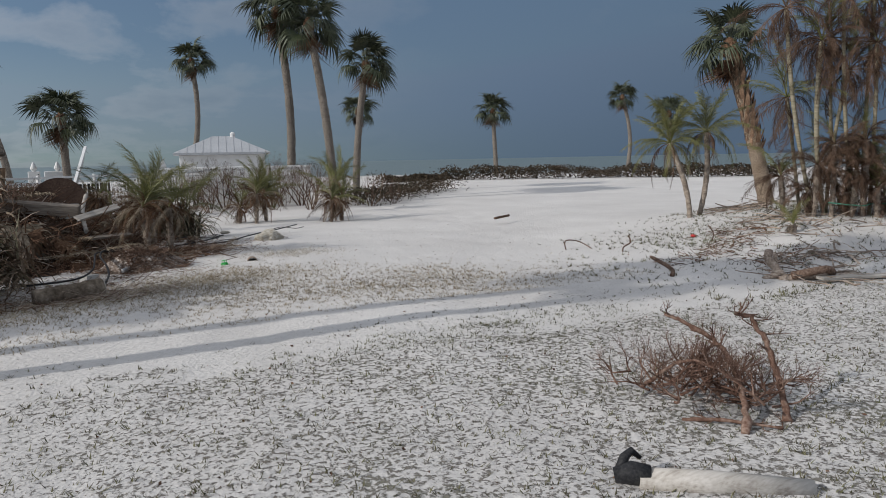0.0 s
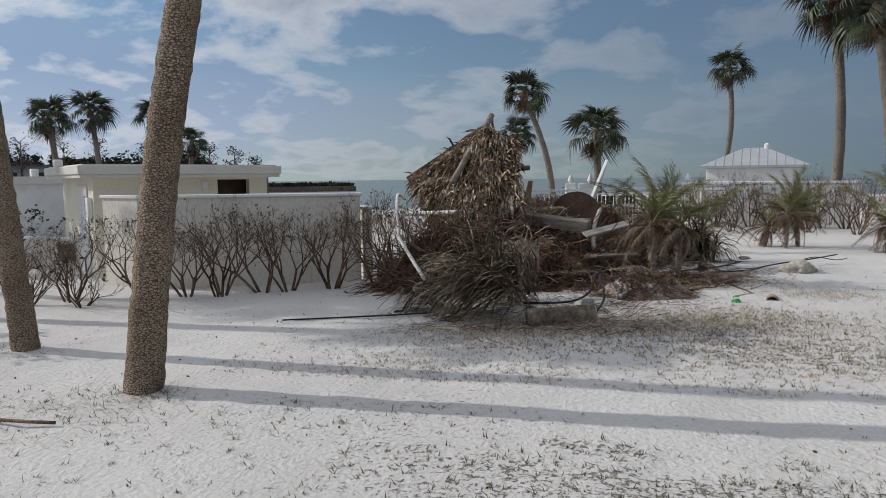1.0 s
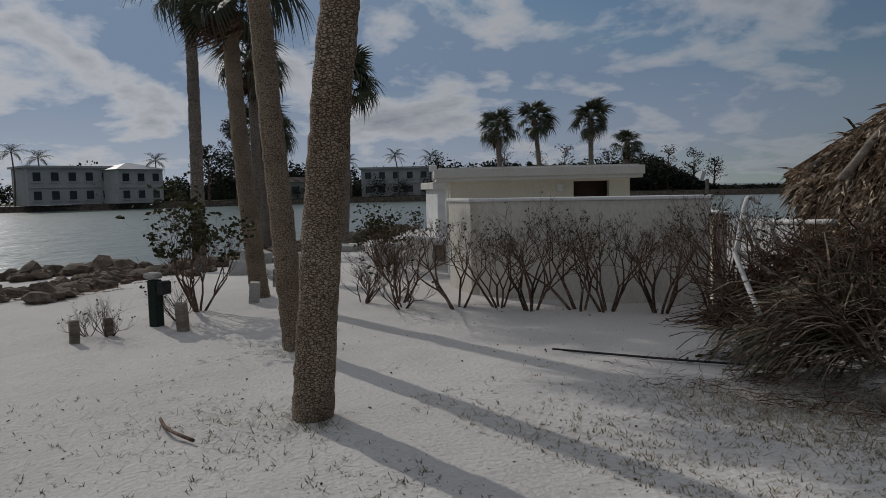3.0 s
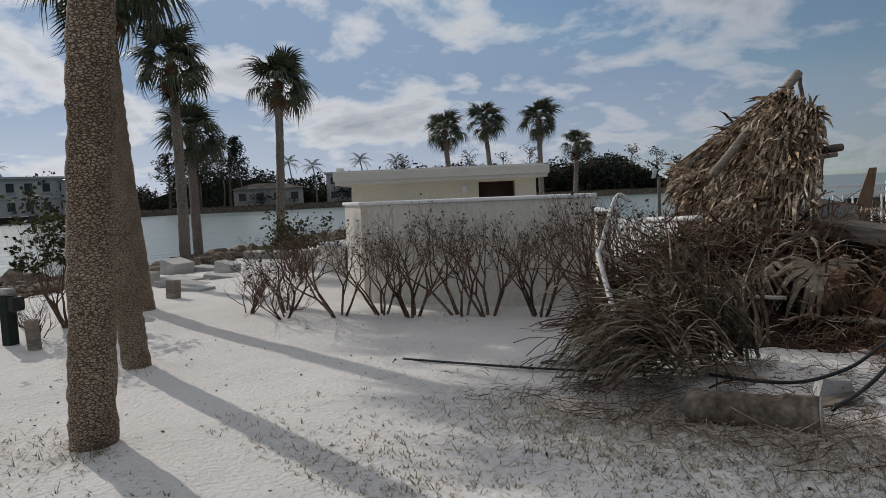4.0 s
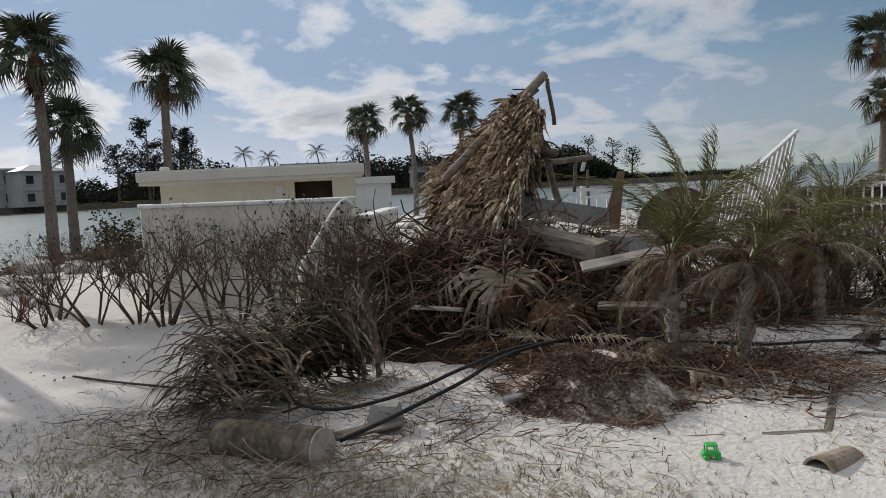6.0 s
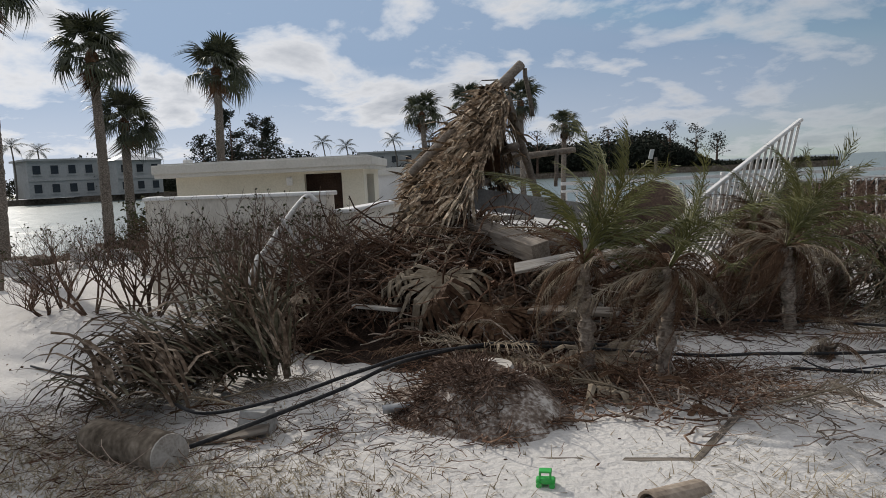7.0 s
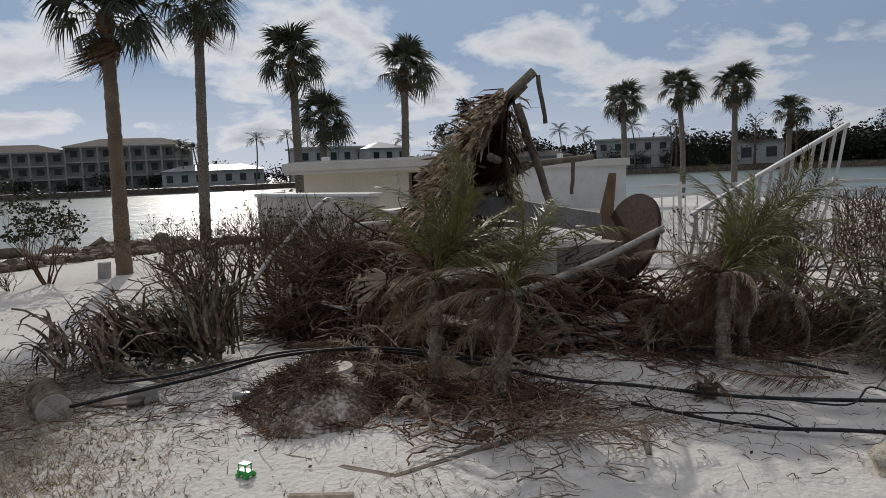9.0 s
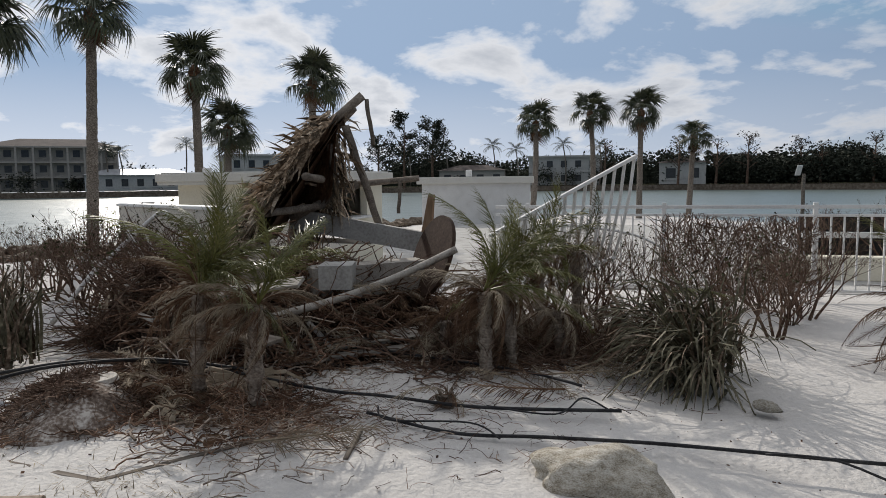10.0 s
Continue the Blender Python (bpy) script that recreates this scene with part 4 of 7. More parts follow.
tangle("vine_litter", [(2.3, 12.5, 0.5, 0.22), (2.9, 13.2, 0.5, 0.2), (1.7, 12.3, 0.4, 0.2), (0.0, 9.6, 0.5, 0.3), (-0.6, 8.6, 0.6, 0.25), (2.0, 14.1, 0.4, 0.3), (-0.2, 10.2, 0.5, 0.4), (1.0, 9.9, 0.5, 0.3), (-1.6, 8.8, 0.5, 0.3), (1.7, 12.8, 0.5, 0.3)], 800, ROOT, "thin dead vines and litter on the sand", "debris", (0.08, 0.35), (0.0015, 0.004), 0.5, 0.1, 4, 3)
tangle("bare_branch_mass", [(-2.2, 11.25, 0.35, 0.22), (-1.75, 11.0, 0.3, 0.25)], 800, TWIG, "mass of bare broken shrub branches", "debris", (0.4, 1.1), (0.004, 0.013), 0.28, 1.7, 5, 4, 0.9)
for k, (x, y, s) in enumerate(((-2.45, 11.25, 1.15), (-1.95, 11.15, 1.1), (-1.5, 10.9, 0.7))):
    shrub(x, y, (HEDGE + BARE)[(k * 2) % 5], s, k * 2.3, "broken bare shrub caught at the heap's edge", "shrubs in the debris")

tangle("dry_brushwood", [(0.5, 14.5, 0.4, 0.4), (0.25, 15.3, 0.5, 0.45), (0.95, 14.9, 0.3, 0.35), (-0.2, 14.6, 0.4, 0.4), (0.9, 13.7, 0.25, 0.4)], 1500, TWIG, "thicket of dry brown brushwood beside the heap", "debris", (0.35, 1.0), (0.004, 0.011), 0.3, 1.0, 15, 4, 1.3)
tangle("twig_litter", [(1.2, 11.6, 0.6, 0.35), (1.8, 12.2, 0.45, 0.3), (2.2, 11.7, 0.4, 0.3), (0.6, 12.6, 0.4, 0.5), (0.3, 10.0, 0.6, 0.4), (1.3, 13.9, 0.5, 0.5), (-0.6, 8.95, 0.5, 0.2), (0.3, 8.75, 0.5, 0.15)], 1300, SANDTWIG, "pale twigs and root ends scattered on the sand", "debris", (0.08, 0.4), (0.002, 0.006), 0.45, 0.3, 16)

tangle("reddish_litter", [(-0.75, 8.75, 0.35, 0.18), (-0.2, 8.55, 0.4, 0.15), (0.35, 8.8, 0.25, 0.2), (-1.1, 9.0, 0.2, 0.2), (0.5, 9.4, 0.2, 0.2)], 190, ROOT, "reddish-brown twigs and dead grass round the log", "debris", (0.12, 0.45), (0.002, 0.006), 0.45, 0.0, 32, 3, 0.6)
tangle("pale_root_curls", [(-0.4, 12.0, 0.5, 0.35), (0.4, 11.6, 0.4, 0.3), (1.2, 11.5, 0.45, 0.3), (-1.2, 11.6, 0.4, 0.3), (0.6, 12.2, 0.3, 0.3)], 220, SANDTWIG, "bleached curled roots on the heap", "debris", (0.25, 0.6), (0.006, 0.013), 0.85, 1.05, 33)


# solid core under the tangle, its near-black colour painting shade between the roots
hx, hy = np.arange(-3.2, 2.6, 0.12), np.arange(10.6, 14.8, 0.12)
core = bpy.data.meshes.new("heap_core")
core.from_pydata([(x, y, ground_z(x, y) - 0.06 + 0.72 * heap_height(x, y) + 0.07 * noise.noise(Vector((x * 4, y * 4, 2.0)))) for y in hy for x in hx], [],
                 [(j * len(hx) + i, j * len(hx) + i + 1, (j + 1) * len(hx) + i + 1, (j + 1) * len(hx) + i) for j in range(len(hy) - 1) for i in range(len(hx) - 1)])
core.materials.append(HEAP_SHADE)
thing("debris_core", core, None, "solid core inside the heap, near-black for the shade between its roots", "debris", kind="stuff")


SANDYSOIL = mixed_material("sandy_root_soil", ((0.05, 0.032, 0.024), (0.19, 0.148, 0.12), (0.56, 0.52, 0.475)), 5, 40, (1, 1, 1), 0.95, 0.9, 0.03)


def mound(x, y, rx, ry, h, mat, seed, name, label):
    """A root ball washed out of the sand: an uneven mound with patches of fibrous hair."""
    rng = random.Random(seed)
    z0 = ground_z(x, y) - 0.05

    def height(px, py):
        s = math.hypot(px / rx, py / ry)
        n1, n2 = noise.noise(Vector((px * 3.0, py * 3.0, seed))), noise.noise(Vector((px * 9.0, py * 9.0, seed + 4.0)))
        return (h + 0.05) * sm(1.18 - s - 0.25 * n1) + 0.05 * n1 * max(0.0, 1.2 - s) + 0.022 * n2

    n = 44
    b = Build()
    for iy in range(n + 1):
        for ix in range(n + 1):
            px, py = (ix / n - 0.5) * rx * 2.6, (iy / n - 0.5) * ry * 2.6
            b.v.append((px, py, height(px, py) - 0.03 * sm(math.hypot(px / rx, py / ry) * 2 - 1.6)))
    b.f = [(iy * (n + 1) + ix, iy * (n + 1) + ix + 1, (iy + 1) * (n + 1) + ix + 1, (iy + 1) * (n + 1) + ix) for iy in range(n) for ix in range(n)]
    ob = thing(name, None, Matrix.Translation((x, y, z0)), label, "root ball")
    part("core", b.mesh("core", SANDYSOIL, True), ob)
    c = Build()
    for k in range(3600):
        a, s = rng.uniform(0, 6.28), 1.15 * rng.random() ** 0.6
        px, py = math.cos(a) * rx * s, math.sin(a) * ry * s
        if noise.noise(Vector((px * 3.4, py * 3.4, seed + 9.0))) + 0.25 - 0.35 * s + rng.uniform(-0.15, 0.15) < 0:
            continue
        p = Vector((px, py, height(px, py)))
        pts = [p]
        d = Vector((math.cos(a + rng.uniform(-1.3, 1.3)), math.sin(a + rng.uniform(-1.3, 1.3)), rng.uniform(-0.5, 0.7))).normalized()
        for j in range(3):
            d = (d + Vector((rng.uniform(-1, 1), rng.uniform(-1, 1), rng.uniform(-1.0, 0.6))) * 0.6).normalized()
            q = pts[-1] + d * rng.uniform(0.015, 0.05)
            q.z = max(q.z, height(q.x, q.y) + 0.002)
            pts.append(q)
        c.tube(pts, [0.004, 0.0035, 0.003, 0.002], 3, False)
    tagged(part("fibre", c.mesh("fibre", mat), ob), kind="stuff")
    return ob


mound(0.92, 10.66, 0.68, 0.52, 0.24, FIBRE, 1, "root_ball", "flat-cut palm stump with a brown fibrous root ball")
b = Build()
b.tube([(0, 0, 0), (0, 0, 0.028)], [0.17, 0.155], 18)
thing("stump_top", b.mesh("stump_top", PALEWOOD), Matrix.Translation((0.86, 10.78, ground_z(0.86, 10.78) + 0.20)), "pale flat-sawn top of the palm stump", "stump")


# ---- strap-leaved plants, pygmy palms, dead fans ----
def strap_plant(x, y, n, length, seed, mats, lean, label, up=0.5, z=0.0, splay=0.95):
    rng = random.Random(seed)
    crowns = [(rng.gauss(0, 0.17), rng.gauss(0, 0.17)) for _ in range(5)]
    fall = math.atan2(lean[1], lean[0])
    ob = thing("strap_plant", None, Matrix.Translation(on_ground(x, y, z)), label, "plant", "strap-leaved plants in the debris")
    for mi, (mat, share) in enumerate(mats):
        b = Build()
        for k in range(int(n * share)):
            a = rng.gauss(fall, 1.25) if rng.random() < 0.6 else rng.uniform(0, 6.28)
            c = rng.choice(crowns)
            p = Vector((c[0] + rng.gauss(0, 0.06), c[1] + rng.gauss(0, 0.06), rng.uniform(0, 0.22)))
            d = Vector((math.cos(a) * splay * rng.uniform(0.2, 1) + lean[0], math.sin(a) * splay * rng.uniform(0.2, 1) + lean[1], up * rng.uniform(0.1, 2.3))).normalized()
            sag = rng.uniform(0.2, 1.0)
            L, w = length * rng.uniform(0.6, 1.15), rng.uniform(0.008, 0.018)
            side = d.cross(Vector((0, 0, 1)))
            side = (side.normalized() if side.length > 0.05 else Vector((1, 0, 0))) * w
            twist = rng.uniform(-0.5, 0.5)
            prev, m = None, 6
            for j in range(m + 1):
                s = j / m
                ww = side * (1 - 0.85 * s ** 2) + Vector((0, 0, w * twist * s))
                row = (p - ww, p + ww)
                if prev:
                    b.quad(prev[0], prev[1], row[1], row[0])
                prev = row
                d = (d + Vector((lean[0] * 0.10, lean[1] * 0.10, -sag * s - 0.07)) + Vector((rng.uniform(-1, 1), rng.uniform(-1, 1), rng.uniform(-1, 1))) * 0.16).normalized()
                p = p + d * (L / m)
                p.z = max(p.z, 0.01 - z)
        tagged(part("leaf_mass", b.mesh("leaf_mass", mat), ob), kind="stuff")
    return ob


OLIVE = mixed_material("olive_strap_leaf", ((0.045, 0.042, 0.025), (0.11, 0.10, 0.064), (0.23, 0.205, 0.145)), 2, 24, (1, 1, 1), 0.6, 0.2, 0.004, island=0.45)
STRAPDEAD = mixed_material("dead_strap_leaf", ((0.05, 0.032, 0.021), (0.14, 0.1, 0.07), (0.39, 0.315, 0.24)), 2, 24, (1, 1, 1), 0.8, 0.2, 0.004, island=0.5)
strap_plant(-0.75, 9.72, 230, 0.95, 1, ((STRAPDEAD, 0.6), (OLIVE, 0.4)), (-0.62, -0.5), "strap-leaved plant combed flat by the surge beside the log", 0.75, 0.10, 0.6)
strap_plant(-0.55, 9.25, 150, 0.62, 6, ((STRAPDEAD, 0.8), (OLIVE, 0.2)), (-0.5, -0.35), "dead strap-leaved plant hanging over the log", 0.7, 0.16, 0.45)
strap_plant(-0.95, 10.15, 200, 0.9, 2, ((STRAPDEAD, 0.55), (OLIVE, 0.45)), (-0.1, -0.05), "upright strap-leaved plant, bleached by salt, beside the log", 1.5, 0.05, 0.5)
strap_plant(-1.55, 9.75, 90, 0.7, 3, ((STRAPDEAD, 0.6), (OLIVE, 0.4)), (-0.45, -0.4), "grey dead strap-leaved plant in the litter", 0.5)
strap_plant(2.05, 15.15, 320, 0.85, 4, ((OLIVE, 0.75), (STRAPDEAD, 0.25)), (0.05, -0.25), "dark olive strap-leaved plant on the sand", 0.85)
strap_plant(1.7, 15.6, 240, 0.95, 5, ((OLIVE, 0.7), (STRAPDEAD, 0.3)), (-0.1, -0.1), "dark olive strap-leaved plant behind the cables", 1.0)

FEATHERS = [feather_frond(1, YOUNG, 1.1, 0.4, sway=0.1, hang=0.12), feather_frond(2, YOUNG, 1.15, 0.6, hang=0.2), feather_frond(3, YOUNG, 1.1, 0.9, sway=-0.15, hang=0.3), feather_frond(7, YOUNG, 0.9, 0.7, sway=0.3, hang=0.2)]
FEATHERS_DARK = [feather_frond(31, GREEN, 1.15, 0.6, hang=0.2), feather_frond(32, GREEN, 1.1, 0.9, sway=-0.15, hang=0.3)]
FEATHERS_DEAD = [feather_frond(4, DEAD, 0.9, 1.2, 0.2, 44, hang=0.5), feather_frond(5, DEAD, 0.8, 1.5, 0.18, 44, hang=0.9), feather_frond(6, TAN, 0.95, 0.9, 0.2, 44, sway=-0.25, hang=0.3)]


def pygmy_palm(x, y, z, h, live, dead, seed, size=1.0, wind=0.0, label="", r=0.044, dry=None):
    """A small date palm: rough stem, feather leaves, a skirt of dead ones."""
    rng = random.Random(seed)
    ob = thing("pygmy_date_palm", None, Matrix.Translation((x, y, z)), label or "wind-torn pygmy date palm with a skirt of dead leaves", "palm tree", "pygmy date palms")
    head = Vector((rng.uniform(-0.06, 0.06), rng.uniform(-0.06, 0.06), h))
    part("trunk", trunk_mesh(curve_points((0, 0, -0.25), head, (0.02, 0), 6), r, r * 1.15, STEM, 12, 0.30, seed, 0.4), ob)
    b = Build()                                        # the shaggy stubs of old leaves
    for k in range(90):
        z, a = h * (0.04 + 0.96 * k / 90), k * 2.39996 + rng.uniform(-0.3, 0.3)
        o = Vector((math.cos(a), math.sin(a), 0))
        sd = Vector((-math.sin(a), math.cos(a), 0)) * rng.uniform(0.007, 0.014)
        p = head * (z / h) + o * r * 0.9
        tip = p + o * rng.uniform(0.02, 0.055) + Vector((0, 0, rng.uniform(0.01, 0.07)))
        b.quad(p - sd, p + sd, tip + sd * 0.4, tip - sd * 0.4)
        b.tri(p - sd - Vector((0, 0, 0.02)), p + sd - Vector((0, 0, 0.02)), tip)
    tagged(part("leaf_stubble", b.mesh("leaf_stubble", STEM), ob), kind="stuff")
    for i in range(live + dead):
        alive = i < live
        q = (i + 0.5) / live if alive else (i - live + 0.5) / max(dead, 1)
        el = radians((88 - 40 * q + rng.uniform(-10, 10)) if alive else 48 - 112 * q + rng.uniform(-26, 26))
        az = i * 2.39996 + rng.uniform(-0.4, 0.4) + seed
        me = FEATHERS[min(int(q * 3), 2) if rng.random() < 0.8 else 3] if alive else (dry or FEATHERS_DEAD)[rng.randint(0, 2)]
        s = size * rng.uniform(0.8, 1.12) * (0.95 if alive else rng.uniform(0.5, 0.8))
        m = Matrix.Translation(head) @ Matrix.Rotation(wind, 4, Vector((-0.68, 0.73, 0))) @ Matrix.Rotation(az, 4, "Z") @ Matrix.Rotation(-el, 4, "Y") @ Matrix.Rotation(rng.uniform(-0.6, 0.6), 4, "X") @ Matrix.Scale(s, 4)
        part("frond" if alive else "dead_frond", me, ob, m)
    return ob


W = 0.58
pygmy_palm(1.08, 11.45, 0.24, 0.74, 15, 24, 1, 0.95, W)
pygmy_palm(1.40, 11.78, 0.24, 0.70, 5, 30, 2, 1.0, W, "brown pygmy date palm, nearly all its leaves dead")
pygmy_palm(1.38, 13.62, 0.22, 0.66, 9, 40, 3, 0.9, W, "pygmy date palm with a green heart over dead leaves")
pygmy_palm(1.24, 13.95, 0.22, 0.70, 8, 38, 4, 0.9, W, "pygmy date palm with a green heart over dead leaves")
pygmy_palm(0.55, 14.6, 0.22, 0.8, 3, 40, 5, 0.85, W, "brown pygmy date palm, nearly all its leaves dead")
for k, (x, y, h, dd) in enumerate(((0.72, 14.2, 0.45, 34), (1.0, 14.6, 0.38, 30), (0.45, 15.15, 0.85, 34), (0.75, 13.55, 0.35, 24), (1.15, 15.2, 0.3, 22))):
    pygmy_palm(x, y, 0.2, h, 1, dd, 41 + k, 0.85, W, "brown pygmy date palm, nearly all its leaves dead")
pygmy_palm(1.9, 13.0, 0.16, 0.12, 0, 8, 6, 0.7, W, "stunted pygmy date palm of brown leaves only")
for k, (x, y, h, lv, dd) in enumerate(((4.35, 18.4, 0.75, 14, 22), (4.75, 18.9, 0.6, 12, 20), (4.0, 18.9, 0.4, 5, 24), (6.1, 17.6, 0.55, 7, 26), (6.5, 17.9, 0.5, 5, 26), (2.5, 17.2, 0.5, 5, 20), (7.3, 20.5, 0.9, 10, 10))):
    pygmy_palm(x, y, top(x, y), h, lv, dd, 20 + k, 1.2, W, "low date palm clump with green and brown leaves")


def dead_fan(x, y, z, rz, tilt, s, k):
    ob = thing("fallen_fan_leaf", FANS_FALLEN[k % 2], Matrix.Translation((x, y, z)) @ Matrix.Rotation(rz, 4, "Z") @ Matrix.Rotation(tilt, 4, "Y") @ Matrix.Scale(s, 4), "dry grey-brown fan palm leaf lying on the heap", "palm leaf", "fallen palm leaves")
    return ob


FALLEN_FEATHERS = [feather_frond(21, TAN, 0.9, 0.25, 0.22, 34, 'fallen_feather_leaf', 0.2), feather_frond(22, DEAD, 0.85, 0.35, 0.2, 34, 'fallen_feather_leaf', -0.25, 0.15)]
rng = random.Random(55)
SCATTER = ((1.2, 11.2, 0.5, 0.35, 12), (0.4, 11.4, 0.4, 0.3, 8), (-0.9, 12.1, 0.6, 0.4, 12), (-0.3, 12.9, 0.35, 0.5, 10), (0.35, 13.4, 0.3, 0.6, 10), (0.05, 13.35, 0.2, 0.25, 12), (1.3, 13.8, 0.4, 0.5, 9), (-2.0, 11.3, 0.4, 0.3, 5), (0.6, 14.6, 0.5, 0.4, 14), (0.4, 15.3, 0.4, 0.4, 8), (-0.6, 9.7, 0.4, 0.3, 5))
for cx, cy, sx, sy, n in SCATTER:
    for k in range(n):
        x, y = rng.gauss(cx, sx), rng.gauss(cy, sy)
        m = Matrix.Translation((x, y, ground_z(x, y) + heap_height(x, y) + 0.06)) @ Matrix.Rotation(rng.uniform(0, 6.28), 4, "Z") @ Matrix.Rotation(rng.uniform(-0.35, 0.1), 4, "Y") @ Matrix.Rotation(rng.uniform(-0.8, 0.8), 4, "X") @ Matrix.Scale(rng.uniform(0.6, 0.95), 4)
        thing("fallen_feather_leaf", FALLEN_FEATHERS[k % 2], m, "dry brown feather palm leaf lying in the debris", "palm leaf", "fallen feather leaves")

FANS_FALLEN = [fan_frond(8, TAN, 0.9, 0.35, 0.75, 26, "fallen_fan_leaf"), fan_frond(9, DEAD, 1.2, 0.3, 0.75, 24, "fallen_fan_leaf")]
for k, (x, y, z, rz, t, s) in enumerate(((-0.72, 11.85, 0.98, -1.0, 0.45, 0.95), (-0.45, 11.7, 0.92, -1.9, 0.6, 0.9), (-0.85, 11.75, 0.95, -2.4, 0.5, 0.8), (-0.2, 11.75, 0.75, -0.5, 0.5, 0.85), (0.6, 11.9, 0.5, -0.3, 0.35, 1.0),
                                          (1.6, 11.5, 0.32, 0.4, 0.1, 0.9), (1.0, 11.1, 0.36, 0.9, 0.12, 0.95), (1.35, 11.25, 0.34, 1.3, 0.1, 0.9), (-1.7, 11.2, 0.8, -2.2, 0.5, 0.8), (0.2, 11.3, 0.4, -1.4, 0.3, 0.8))):
    dead_fan(x, y, z, rz, t, s, k)


# ---- logs, planks, pipes, cables ----
def beam(name, p, q, w, h, mat, label, category, group="", roll=0.0, bev=0.004):
    """A straight board or beam from p to q."""
    p, q = Vector(p), Vector(q)
    d = q - p
    m = Matrix.Translation((p + q) / 2) @ d.to_track_quat("X", "Z").to_matrix().to_4x4() @ Matrix.Rotation(roll, 4, "X")
    b = Build()
    b.box(Matrix.Identity(4), d.length, w, h, bev)
    return thing(name, b.mesh(name, mat), m, label, category, group)


def rod(name, pts, r, mat, label, category, group="", sides=8, smooth=True):
    """A bent pipe, cable or stick along pts, rounded through them."""
    P = [Vector(p) for p in pts]
    fine_pts = []
    for i in range(len(P) - 1):
        a, bq, c, d = P[max(i - 1, 0)], P[i], P[i + 1], P[min(i + 2, len(P) - 1)]
        for k in range(6):
            t = k / 6
            fine_pts.append(0.5 * ((2 * bq) + (c - a) * t + (2 * a - 5 * bq + 4 * c - d) * t * t + (3 * bq - a - 3 * c + d) * t ** 3))
    fine_pts.append(P[-1])
    o = P[0].copy()
    b = Build()
    b.tube([p - o for p in fine_pts], [r * (1 + 0.08 * noise.noise(p * 4)) for p in fine_pts], sides)
    return thing(name, b.mesh(name, mat, smooth), Matrix.Translation(o), label, category, group)


def log(p, q, r, label, seed):
    p, q = Vector(p), Vector(q)
    ob = thing("log", None, Matrix.Translation(p), label, "log")
    part("bark", trunk_mesh([(0, 0, 0), (q - p) * 0.5, q - p], r, r * 0.96, LOGBARK, 18, 0.02, seed, 0.0), ob)
    d = (q - p).normalized()
    b = Build()
    b.tube([-d * 0.004, -d * 0.012], [r * 0.97, r * 0.95], 18)
    part("sawn_end", b.mesh("sawn_end", PALEWOOD), ob, None, "pale sawn end")
    return ob


LOGBARK = mixed_material("smooth_grey_log", ((0.07, 0.055, 0.04), (0.155, 0.125, 0.095), (0.28, 0.235, 0.185)), 3, 24, (1, 1, 1), 0.9, 0.5, 0.01)
log((0.32, 9.0, 0.215), (-0.36, 8.8, 0.18), 0.118, "sawn palm log half buried in the sand", 3)

zc = 0.03
PATHS = (
    ([(-0.45, 9.25, 0.28), (0.05, 9.3, 0.30), (0.25, 9.7, 0.34), (0.3, 10.2, 0.40), (0.35, 10.75, 0.43), (0.62, 11.5, 0.36), (1.35, 12.3, 0.26), (1.65, 12.66, 0.25), (2.18, 13.16, 0.25), (2.66, 13.96, 0.25)], 0.012),
    ([(0.35, 9.1, 0.24), (0.42, 9.45, 0.30), (0.42, 10.0, 0.36), (0.38, 10.5, 0.42), (0.5, 11.2, 0.42), (0.9, 11.9, 0.34)], 0.013),
    ([(1.95, 12.44, 0.25), (2.54, 12.79, 0.25), (2.84, 13.24, 0.25), (3.17, 13.76, 0.24), (3.56, 14.22, 0.24), (3.94, 14.7, 0.23), (4.6, 15.6, 0.22)], 0.011),
    ([(0.3, 12.85, 0.3), (1.1, 13.61, 0.25), (1.63, 13.92, 0.25), (2.07, 14.06, 0.25)], 0.011),
    ([(-3.2, 8.9, 0.06), (-2.7, 9.0, 0.08), (-2.0, 9.2, 0.10), (-1.5, 9.35, 0.12)], 0.010),
    ([(2.2, 13.2, 0.26), (2.5, 13.55, 0.24), (2.45, 13.8, 0.30), (2.6, 13.9, 0.25)], 0.006),
    ([(3.6, 14.2, 0.25), (3.9, 14.35, 0.3), (4.25, 14.5, 0.24), (4.5, 14.75, 0.24)], 0.007),
    ([(2.0, 12.5, 0.3), (2.2, 12.5, 0.27), (2.45, 12.95, 0.26), (2.75, 13.0, 0.25)], 0.006),
)
for pts, r in PATHS:
    rod("cable", pts, r, RUBBER, "black cable lying across the sand" if r > 0.01 else "thin black wire curled on the sand", "cable", "storm-torn cables")
for k, pts in enumerate(([(-2.45, 11.5, 1.38), (-2.52, 11.38, 1.42), (-2.36, 10.85, 0.95), (-2.3, 10.72, 0.85), (-1.85, 10.3, 0.36)], [(-2.38, 11.05, 1.25), (-2.28, 11.3, 0.78)], [(-2.2, 11.25, 1.2), (-2.15, 11.35, 0.85)])):
    rod("bent_pipe", pts, 0.026 if k == 0 else 0.018, PVC, "bent white plastic pipe sticking out of the heap", "pipe", "white pipes")
rod("pipe", [(-2.73, 12.33, 1.12), (-2.2, 11.95, 1.15), (-1.68, 11.58, 1.18)], 0.035, PVC, "straight white plastic pipe under the thatch", "pipe", "white pipes")
